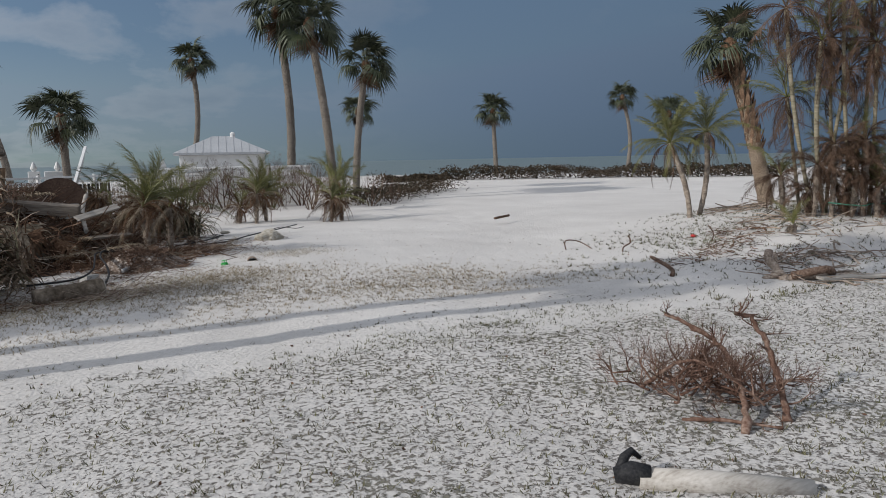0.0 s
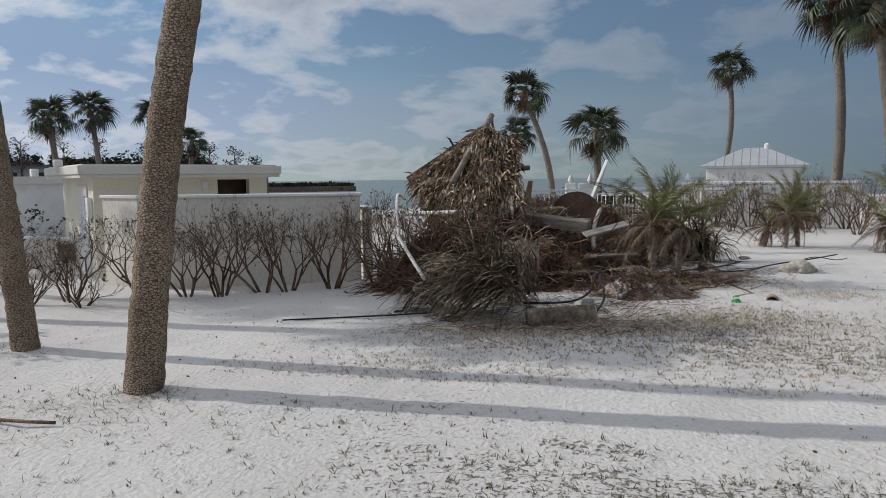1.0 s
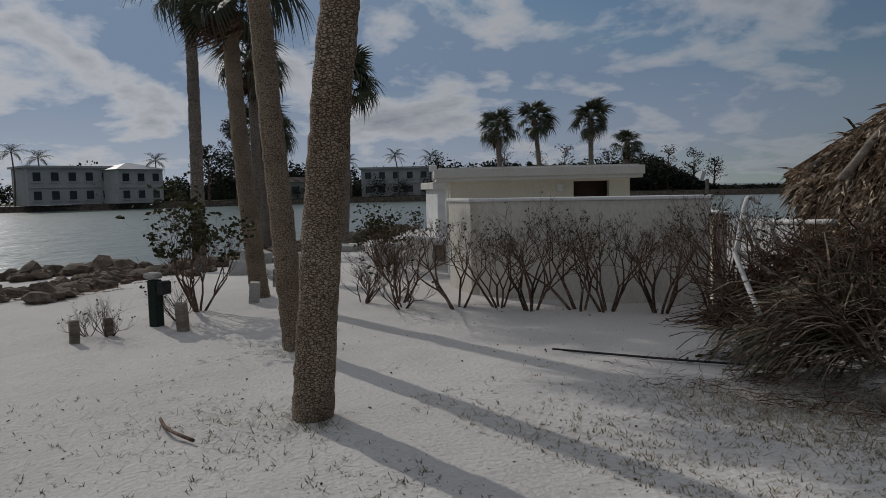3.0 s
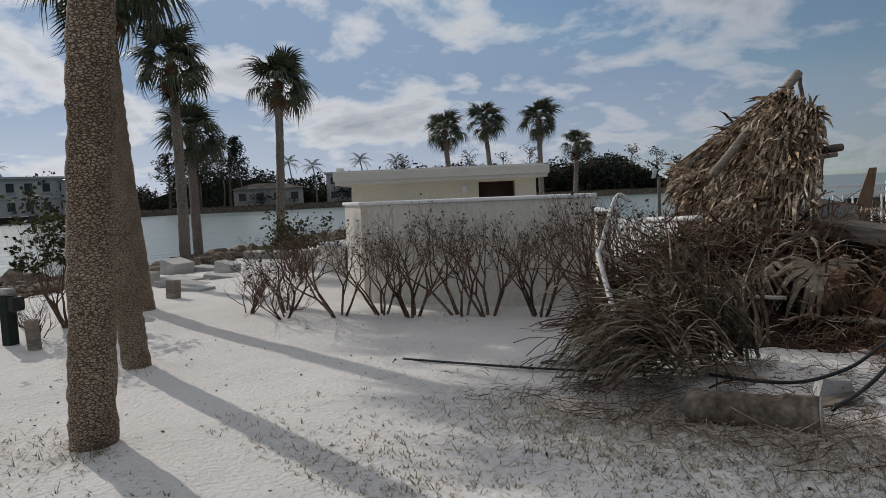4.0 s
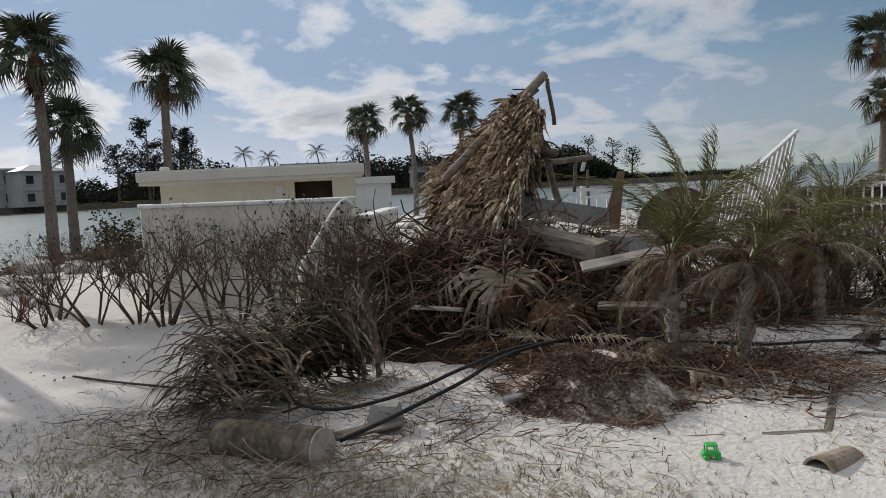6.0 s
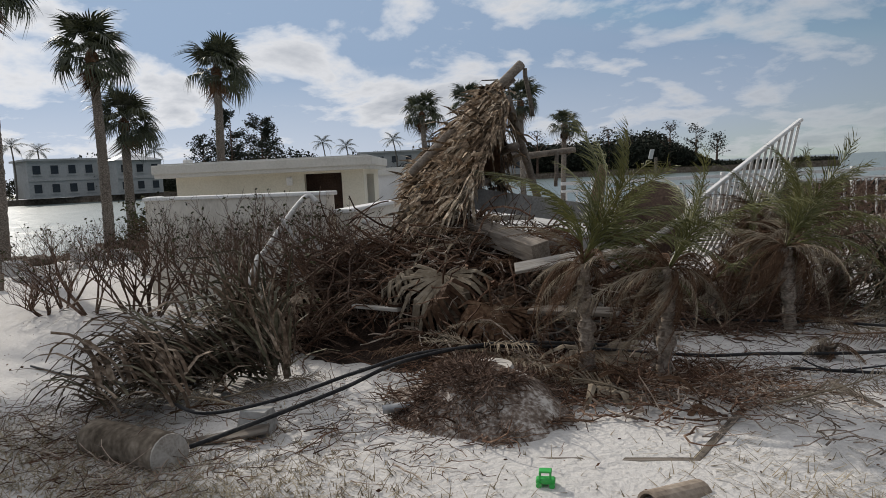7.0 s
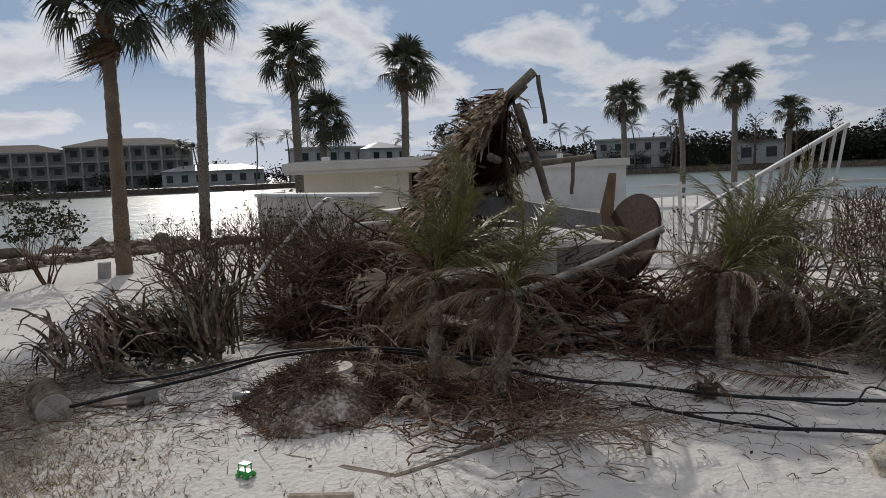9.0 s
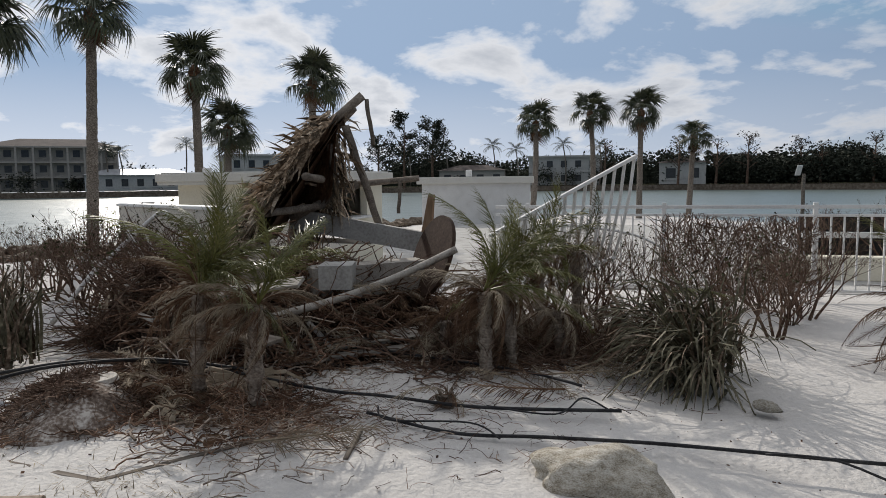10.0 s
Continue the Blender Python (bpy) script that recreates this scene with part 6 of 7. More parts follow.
booted_palm()
for k, (x, y, hx, hy, hz) in enumerate(((11.07, 10.12, 10.77, 10.44, 1.85), (11.34, 10.24, 11.46, 10.14, 2.05))):
    rng = random.Random(80 + k)
    base = Vector((x, y, top(x, y) - 0.05))
    ob = thing("pygmy_date_palm", None, Matrix.Translation(base), "slender young date palm with a drooping green crown", "palm tree", "young palms by the beach")
    h = Vector((hx, hy, hz)) - base
    part("trunk", trunk_mesh(curve_points((0, 0, -0.2), h, (0.08, -0.06), 8), 0.05, 0.055, STEM, 10, 0.06, k), ob)
    for i in range(30):
        q = (i + 0.5) / 30
        m = Matrix.Translation(h) @ Matrix.Rotation(i * 2.4 + k, 4, "Z") @ Matrix.Rotation(-radians(75 - 115 * q + rng.uniform(-8, 8)), 4, "Y") @ Matrix.Scale(0.95 * rng.uniform(0.85, 1.1), 4)
        part("frond" if i < 24 else "dead_frond", FEATHERS[min(int(q * 3), 2)] if i < 24 else FEATHERS_DEAD[i % 3], ob, m)


BURNT = mixed_material("burnt_thicket_leaf", ((0.045, 0.026, 0.017), (0.10, 0.062, 0.042), (0.17, 0.115, 0.08)), 2, 20, (1, 1, 1), 0.85, 0.25, 0.006, vary=0.4)
THICKET = [feather_frond(14, BURNT, 0.95, 0.8, 0.26, 40, hang=0.25), feather_frond(15, BURNT, 0.9, 1.1, 0.24, 40, sway=0.3, hang=0.35), feather_frond(16, BURNT, 1.0, 0.6, 0.26, 40, sway=-0.3, hang=0.15)]


def cane_palm(x, y, hx, hy, hz, r, seed, live):
    rng = random.Random(seed)
    base = Vector((x, y, top(x, y) - 0.05))
    ob = thing("cane_palm", None, Matrix.Translation(base), "thin-stemmed cane palm with wind-burnt brown leaves", "palm tree", "thicket of cane palms")
    h = Vector((hx, hy, hz)) - base
    b = Build()
    P = curve_points((0, 0, -0.2), h, (rng.uniform(-0.15, 0.15), 0.05), 16)
    b.tube(P, [r * (1 + 0.10 * (k % 2)) for k in range(len(P))], 9)
    part("stem", b.mesh("stem", CANE, True), ob)
    for i in range(20):
        q = (i + 0.5) / 16
        m = Matrix.Translation(h) @ Matrix.Rotation(i * 2.4 + seed, 4, "Z") @ Matrix.Rotation(-radians(70 - 120 * q + rng.uniform(-12, 12)), 4, "Y") @ Matrix.Scale(1.1 * rng.uniform(0.7, 1.15), 4)
        part("frond" if i < live else "dead_frond", FEATHERS[i % 3] if i < live else THICKET[i % 3], ob, m)


CANE = mixed_material("ringed_cane_stem", ((0.15, 0.13, 0.09), (0.26, 0.23, 0.16), (0.36, 0.32, 0.24)), 3, 14, (0.4, 0.4, 5), 0.7, 0.4, 0.008)
for k, (x, y, hx, hy, hz, r, lv) in enumerate(((11.75, 7.9, 11.25, 8.3, 4.1, 0.035, 3), (11.8, 7.75, 11.6, 7.85, 3.5, 0.038, 4), (12.2, 7.5, 11.75, 7.6, 4.3, 0.03, 2), (12.3, 7.3, 12.1, 7.2, 3.4, 0.03, 2), (12.6, 7.6, 12.3, 7.4, 4.2, 0.03, 2), (11.9, 8.3, 11.5, 8.4, 2.6, 0.03, 8), (12.9, 7.1, 12.7, 6.9, 4.0, 0.03, 2), (12.5, 7.9, 12.1, 8.0, 3.6, 0.028, 1), (12.0, 7.9, 12.0, 7.6, 3.0, 0.03, 2), (12.4, 7.0, 12.5, 6.7, 3.1, 0.028, 1))):
    cane_palm(x, y, hx, hy, hz, r, 90 + k, lv)
for k, (x, y, lv, dd, h) in enumerate(((11.5, 7.8, 2, 26, 0.9), (11.95, 7.4, 4, 26, 0.8), (12.2, 7.1, 14, 12, 0.5), (11.4, 8.3, 3, 20, 0.7), (12.6, 6.9, 10, 16, 0.6), (12.4, 7.8, 2, 26, 1.2), (11.7, 7.6, 1, 30, 1.25), (12.1, 7.3, 2, 30, 1.3), (11.6, 8.0, 1, 30, 0.45), (12.0, 7.6, 2, 30, 0.4), (12.5, 7.2, 6, 24, 0.3))):
    pygmy_palm(x, y, top(x, y), h, lv, dd, 110 + k, 1.0, W, "dense brown thicket palm with dead hanging leaves", 0.04, THICKET)
pygmy_palm(10.4, 7.45, top(10.4, 7.45), 0.12, 8, 4, 140, 0.5, W, "small spiky palm seedling in the debris")
HEAPR = [(11.9, 9.9, 0.45, 0.3), (12.5, 9.6, 0.4, 0.3), (11.2, 8.2, 0.4, 0.3), (9.4, 6.2, 0.5, 0.3), (8.3, 5.4, 0.3, 0.2), (11.0, 7.2, 0.5, 0.3)]
tangle("driftwood_heap", HEAPR, 210, SANDTWIG, "heap of grey driftwood branches under the leaning palm", "debris", (0.3, 1.0), (0.006, 0.02), 0.2, 1.0, 8)
for k, (pts, r) in enumerate((([(7.85, 5.75, 0.02), (7.95, 5.85, 0.14), (7.92, 5.95, 0.26), (7.98, 6.0, 0.36)], 0.055), ([(7.8, 5.7, 0.04), (8.1, 5.5, 0.10), (8.3, 5.35, 0.07)], 0.05), ([(7.7, 5.85, 0.03), (7.9, 5.75, 0.12), (8.0, 5.9, 0.05)], 0.04), ([(8.0, 5.9, 0.22), (8.15, 6.05, 0.3), (8.2, 6.2, 0.22)], 0.025))):
    rod("driftwood_stump", pts, r, SANDTWIG, "gnarled grey driftwood stump half sunk in sand", "driftwood", "driftwood by the leaning palm")
tangle("dark_twig_litter", [(9.4, 7.6, 0.5, 0.2), (8.2, 7.3, 0.5, 0.15), (8.9, 6.5, 0.5, 0.25), (10.0, 8.2, 0.4, 0.25)], 260, ROOT, "dark twigs and seaweed strewn under the leaning palm", "debris", (0.1, 0.5), (0.003, 0.010), 0.4, 0.0, 34)
rod("hose", [(11.6, 7.6, 0.75), (11.9, 7.2, 0.7), (12.3, 7.2, 0.72), (12.6, 6.8, 0.7)], 0.012, HOSE, "faded green garden hose on the sand", "hose")
b = Build()
slab(b, Matrix.Translation((14.1, 7.1, 0)) @ Matrix.Rotation(0.5, 4, "Z"), -0.12, 0.12, -0.12, 0.12, 0.2, 5.0, 0.01)
thing("white_column", b.mesh("white_column", WHITE), None, "white porch column beyond the thicket", "column")


# ---- beach edge: hedge, wall, gazebo ----
def leafy_bank(name, spots, n, mat, label, size=0.10, seed=0, height=0.8):
    """A low hedge of many leaves and stems over an uneven line of spots."""
    rng = random.Random(seed)
    b = Build()
    for k in range(n):
        x, y, sx, sy, h = rng.choice(spots)
        px, py = x + rng.gauss(0, sx), y + rng.gauss(0, sy)
        hh = h * (0.75 + 0.45 * noise.noise(Vector((px * 0.8, py * 0.8, seed))))
        leaf_blade(b, rng, Vector((px, py, ground_z(px, py) + hh * rng.random() ** 0.7)), size)
    return thing(name, b.mesh(name, mat), None, label, "hedge", kind="stuff")


line = [(20.6 + 1.25 * k, 36.6 - 0.83 * k, 0.6, 0.45, 0.95) for k in range(5)] + [(27.0 + 1.05 * k, 32.3 - 0.95 * k, 0.6, 0.45, 0.8) for k in range(8)] + [(16.5 + 0.9 * k, 36.4 + 0.05 * k, 0.5, 0.3, 0.45) for k in range(4)]
leafy_bank("beach_hedge", line, 16000, BEACHLEAF, "wind-burnt brown sea-grape hedge along the beach", 0.11, 3)
leafy_bank("dune_hedge", [(9.0 + k * 1.3, 22.5 + k * 1.2, 0.6, 0.5, 0.75) for k in range(5)], 6000, BEACHLEAF, "sparse brown hedge by the beach wall", 0.07, 4)
for k in range(14):
    shrub(-3.0 + 1.0 * k, 23.3 - 0.12 * k + 0.5 * (k % 2), (HEDGE + BARE)[k % 5], 1.0, k * 1.9, "bare twiggy hedge shrub before the white beach wall", "hedge before the beach wall")

for k in range(13):
    shrub(2.4 + 0.48 * k, 24.9 - 0.115 * k + 0.2 * (k % 2), (HEDGE + BARE)[(k * 2) % 5], 1.1 + 0.12 * (k % 3), k * 2.3, "bare twiggy hedge shrub close before the white beach wall", "hedge before the beach wall")
bw = wall_run("wall_beach", (3.2, 25.9), (7.9, 24.8), -0.2, 1.50, 0.2, "white boarded wall along the beach terrace", 0.08, 0.05)

b = Build()
b.box(Matrix.Translation((0, -0.115, 0.62)), 0.115, 0.025, 1.6, 0.004)
plank_mesh = b.mesh("wall_plank", WHITE)
for k in range(36):
    part("wall_plank", plank_mesh, bw, Matrix.Translation((0.08 + k * 0.134, 0, 0)))


def gazebo():
    ob = thing("beach_pavilion", None, Matrix.Translation((7.0, 35.6, 0.3)) @ Matrix.Rotation(-0.2, 4, "Z"), "white beach pavilion with a hipped metal roof", "building")
    b = Build()
    slab(b, I4, -1.9, 1.9, -1.6, 1.6, -0.4, 1.72, 0.02)
    part("wall", b.mesh("wall", WHITE), ob)
    b = Build()
    e = [Vector((sx * 2.15, sy * 1.85, 1.72)) for sx, sy in ((-1, -1), (1, -1), (1, 1), (-1, 1))]
    f = [p + Vector((0, 0, 0.10)) for p in e]
    r0, r1 = Vector((-0.45, 0, 2.62)), Vector((0.45, 0, 2.62))
    b.v = [tuple(p) for p in e + f + [r0, r1]]
    b.f = [(0, 1, 5, 4), (1, 2, 6, 5), (2, 3, 7, 6), (3, 0, 4, 7), (3, 2, 1, 0), (4, 5, 9, 8), (6, 7, 8, 9), (5, 6, 9), (7, 4, 8)]
    roof = part("roof", b.mesh("roof", METALROOF), ob, None, "pale standing-seam metal roof")
    for k in range(12):
        x = -1.9 + k * 0.345
        b = Build()
        t = max(0.0, min(1, 1 - max(abs(x) - 0.45, 0) / 1.7))
        b.tube([(x, -1.86, 1.825), (x, -1.86 + 1.86 * t, 1.825 + 0.80 * t)], [0.014, 0.014], 4)
        part("seam", b.mesh("seam", METALROOF), roof)
    b = Build()
    b.tube([(0.5, 0, 2.45), (0.5, 0, 2.75), (0.5, 0, 2.82)], [0.12, 0.12, 0.05], 12)
    part("chimney", b.mesh("chimney", WHITE), ob)


gazebo()
for k, (x, y, z) in enumerate(((-0.1, 30.6, 1.0), (-0.9, 31.2, 1.0), (3.5, 29.4, 1.0))):
    b = Build()
    slab(b, I4, -0.45 if k == 0 else -0.2, 0.45 if k == 0 else 0.2, -0.2, 0.2, -1.0, 0.45, 0.02)
    b.tube([(0, 0, 0.45), (0, 0, 0.55), (0, 0, 0.66), (0, 0, 0.80)], [0.05, 0.13, 0.09, 0.03], 10)
    thing("gate_pillar", b.mesh("gate_pillar", WHITE), Matrix.Translation((x, y, z)), "white gate pillar with a finial by the beach", "pillar", "beach gate pillars")


# ---- the inlet's edge: rip-rap, slabs, posts, pump box ----
RIPS = [rock_mesh(20 + k, DARKROCK, "rip_rap_rock", 0.55, 2, False) for k in range(4)]
rng = random.Random(77)
for k in range(240):
    y = rng.uniform(1.0, 26)
    x = shore_x(y) + rng.uniform(1.6, 5.2)
    s = rng.uniform(0.14, 0.5)
    thing("rip_rap_rock", RIPS[k % 4], Matrix.Translation((x, y, ground_z(x, y) + s * 0.18)) @ Matrix.Rotation(rng.uniform(0, 6.28), 4, "Z") @ Matrix.Diagonal((s, s * rng.uniform(0.6, 0.9), s * rng.uniform(0.4, 0.65), 1)), "dark rip-rap rock along the inlet", "rock", "rip-rap along the inlet")
for k in range(150):                                   # the rough bank that runs out from the lawn
    u = rng.random()
    x, y = -11.8 - 7.5 * u + rng.gauss(0, 0.45), 6.0 + 6.0 * u + rng.gauss(0, 0.75)
    s = rng.uniform(0.10, 0.34)
    thing("rip_rap_rock", RIPS[k % 4], Matrix.Translation((x, y, ground_z(x, y) + s * 0.15)) @ Matrix.Rotation(rng.uniform(0, 6.28), 4, "Z") @ Matrix.Diagonal((s, s * rng.uniform(0.5, 0.9), s * rng.uniform(0.35, 0.6), 1)), "brown rip-rap rock on the bank of the inlet", "rock", "rip-rap along the inlet")
tangle("wrack_line", [(-12.5 - 1.2 * k, 6.6 + 0.95 * k, 0.55, 0.6) for k in range(6)], 700, ROOT, "brown seaweed and broken twigs washed up on the bank", "debris", (0.2, 0.8), (0.004, 0.014), 0.4, 0.0, 31, 3)
for k, (x, y, sx, sy, sz, rz, ti) in enumerate(((-10.5, 10.1, 0.75, 0.4, 0.08, 0.4, 0.06), (-12.6, 10.1, 0.4, 0.3, 0.35, 0.7, 0.1), (-13.0, 11.0, 0.9, 0.5, 0.1, 0.3, 0.05), (-11.6, 10.4, 0.9, 0.6, 0.09, 0.6, 0.12), (-15.8, 13.0, 1.2, 0.6, 0.14, 0.5, 0.04), (-16.2, 12.2, 0.6, 0.6, 0.4, 0.2, 0.2),
                                                 (-18.2, 16.0, 1.6, 0.7, 0.25, 0.4, 0.03), (-16.9, 17.2, 1.2, 0.6, 0.2, 0.6, 0.05), (-11.6, 13.1, 0.5, 0.4, 0.4, 0.9, 0.15), (-14.2, 12.6, 0.5, 0.4, 0.3, 0.4, 0.2), (-12.2, 11.5, 0.7, 0.5, 0.08, 1.0, 0.15))):
    b = Build()
    b.box(Matrix.Identity(4), sx, sy, sz, 0.012)
    thing("concrete_slab", b.mesh("concrete_slab", CONCRETE), Matrix.Translation((x, y, top(x, y) + sz * 0.35)) @ Matrix.Rotation(rz, 4, "Z") @ Matrix.Rotation(ti, 4, "Y"), "broken concrete slab washed onto the sand", "slab", "broken slabs")
for k, (x, y, h, w) in enumerate(((-7.06, 6.8, 0.34, 0.13), (-7.32, 5.69, 0.26, 0.10), (-8.4, 8.35, 0.30, 0.2), (-9.6, 9.4, 0.3, 0.2), (-7.5, 6.1, 0.2, 0.1))):
    b = Build()
    b.box(Matrix.Translation((0, 0, h / 2 - 0.08)), w, w * 0.7, h + 0.16, 0.01)
    thing("short_post", b.mesh("short_post", WOOD if k != 2 else CONCRETE), Matrix.Translation(on_ground(x, y)) @ Matrix.Rotation(0.6 + k, 4, "Z") @ Matrix.Rotation(0.08, 4, "X"), "short weathered post standing in the sand", "post", "short posts in the sand")


def pump_box():
    ob = thing("meter_pedestal", None, Matrix.Translation(on_ground(-7.6, 6.68)) @ Matrix.Rotation(0.5, 4, "Z"), "dark green utility pedestal with a pale cap", "utility box")
    b = Build()
    b.box(Matrix.Translation((0, 0, 0.26)), 0.15, 0.13, 0.62, 0.02)
    part("body", b.mesh("body", GREENBOX), ob)
    b = Build()
    b.box(Matrix.Translation((-0.02, 0, 0.62)), 0.2, 0.14, 0.07, 0.02)
    part("cap", b.mesh("cap", CONCRETE), ob)
    b = Build()
    b.box(Matrix.Translation((0.16, -0.02, 0.48)), 0.10, 0.16, 0.16, 0.015)
    part("meter", b.mesh("meter", RUBBER), ob)


pump_box()
b = Build()
b.box(Matrix.Translation((0, 0, 0)), 0.4, 0.03, 0.32, 0.005)
thing("vent_grille", b.mesh("vent_grille", WOOD), Matrix.Translation((-9.5, 12.86, 0.35)) @ Matrix.Rotation(-0.15, 4, "Z"), "grey vent grille on the low wall", "grille")


# ---- the far shore ----
FAR = [(-165, -110), (-152, -60), (-150, -20), (-147, 25), (-138, 60), (-122, 90), (-102, 116), (-80, 130), (-52, 148)]


def far_at(s):
    s = s * (len(FAR) - 1)
    i = min(int(s), len(FAR) - 2)
    a, c = Vector((*FAR[i], 0)), Vector((*FAR[i + 1], 0))
    p = a.lerp(c, s - i)
    d = (c - a).normalized()
    return p, Vector((-d.y, d.x, 0))


b = Build()
for k in range(len(FAR) - 1):
    p0, o0 = far_at(k / (len(FAR) - 1) + 1e-6)
    p1, o1 = far_at((k + 1) / (len(FAR) - 1) - 1e-6)
    z = Vector((0, 0, 1))
    b.quad(p0 - z * 1.5, p1 - z * 1.5, p1 + z * 0.35, p0 + z * 0.35)
    b.quad(p0 + z * 0.35, p1 + z * 0.35, p1 + o1 * 1.2 + z * 0.35, p0 + o0 * 1.2 + z * 0.35)
thing("seawall", b.mesh("seawall", DARKROCK), None, "dark concrete seawall along the far shore", "seawall", kind="structure")
b = Build()
for k in range(len(FAR) - 1):
    p0, o0 = far_at(k / (len(FAR) - 1) + 1e-6)
    p1, o1 = far_at((k + 1) / (len(FAR) - 1) - 1e-6)
    z = Vector((0, 0, 0.45))
    b.quad(p0 + o0 * 1.2 + z, p1 + o1 * 1.2 + z, p1 + o1 * 70 + z * 2, p0 + o0 * 70 + z * 2)
thing("far_bank", b.mesh("far_bank", TURF), None, "grassy far bank of the inlet", "bank", kind="structure")


def far_house(x, y, w, d, floors, h, rz, wall, roof, label, hip=True, rows=None, over=0.5, arches=False):
    """A far house: storeys with window openings, balconies and a roof."""
    ob = thing("far_house", None, Matrix.Translation((x, y, 0.4)) @ Matrix.Rotation(rz, 4, "Z"), label, "house", "houses on the far shore")
    b = Build()
    slab(b, I4, -w / 2, w / 2, 0, d, 0, floors * h)
    part("wall", b.mesh("wall", wall), ob)
    b = Build()
    zt = floors * h
    if hip:
        e = [Vector((sx * (w / 2 + over), yy, zt)) for sx, yy in ((-1, -over), (1, -over), (1, d + over), (-1, d + over))]
        rr = min(w * 0.5 - 0.5, d / 2)
        r0, r1 = Vector((-w / 2 + rr, d / 2, zt + d * 0.15)), Vector((w / 2 - rr, d / 2, zt + d * 0.15))
        b.v = [tuple(p) for p in e + [r0, r1]]
        b.f = [(3, 2, 1, 0), (0, 1, 5, 4), (2, 3, 4, 5), (1, 2, 5), (3, 0, 4)]
    else:
        slab(b, I4, -w / 2 - over, w / 2 + over, -over, d + over, zt, zt + 0.35)
    part("roof", b.mesh("roof", roof), ob)
    n = rows or max(int(w / 2.6), 2)
    g = Build()
    g.box(I4, w / n * 0.42, 0.12, h * 0.45)
    gm2 = g.mesh("window", PANE)
    fr = Build()
    fr.box(I4, w / n * 0.62, 0.2, 0.14)
    fm = fr.mesh("sill", wall)
    col = Build()
    col.box(I4, 0.35, 0.35, h)
    cm = col.mesh("column", wall)
    for f in range(floors):
        for k in range(n):
            xx = -w / 2 + (k + 0.5) * w / n
            wi = part("window", gm2, ob, Matrix.Translation((xx, -0.02, f * h + h * 0.52)))
            part("sill", fm, wi, Matrix.Translation((0, -0.03, -h * 0.3)))
        bb = Build()
        slab(bb, I4, -w / 2, w / 2, -1.3 if arches else -0.15, 0, f * h + h - 0.3, f * h + h)
        part("balcony", bb.mesh("balcony", wall), ob)
        if arches:
            for k in range(n + 1):
                part("column", cm, ob, Matrix.Translation((-w / 2 + k * w / n, -1.15, f * h + h / 2 - 0.15)))
    return ob


R90 = -math.pi / 2
FARHOUSES = (
    (-155, -2, 24, 12, 3, 3.0, R90 + math.pi, HOUSEGREY, ROOFTILE, "three-storey taupe mansion with arcades and a hipped roof", True, 8, 0.8, True),
    (-155, -23.5, 19, 12, 3, 2.7, R90 + math.pi, HOUSEGREY, ROOFTILE, "arcaded wing of the taupe mansion", True, 6, 0.8, True),
    (-152, -55, 26, 10, 2, 2.8, R90 + math.pi, HOUSEGREY, ROOFTILE, "two-storey taupe house on the far shore", True, 8, 0.8, False),
)
for h in FARHOUSES:
    far_house(*h)
far_house(-148, 14, 20, 8, 1, 3.2, math.atan2(-1, 0) + math.pi, HOUSEWHITE, METALROOF, "low white bungalow behind the seawall", True, 7)
far_house(-143, 38, 15, 9, 2, 3.4, math.atan2(-1, 0.1) + math.pi, HOUSEWHITE, HOUSEWHITE, "modern white two-storey house with a flat roof", False, 5)
far_house(-139, 49, 9, 9, 2, 3.2, math.atan2(-1, 0.2) + math.pi, HOUSEWHITE, METALROOF, "white house wing with a pale roof", True, 3)
far_house(-130, 79, 14, 8, 1, 3.4, math.atan2(-0.85, -0.5) + math.pi, HOUSEGREY, ROOFTILE, "low brown-roofed house among the trees", True, 4)
far_house(-122, 97, 15, 9, 2, 3.0, math.atan2(-0.8, -0.6) + math.pi, HOUSEWHITE, HOUSEWHITE, "pale two-storey house with a flat roof behind palms", False, 5)
far_house(-105.5, 114.5, 9, 8, 1, 4.4, math.atan2(-0.75, -0.65) + math.pi, HOUSEWHITE, ROOFTILE, "white house with a brown tile roof and garage", True, 2)

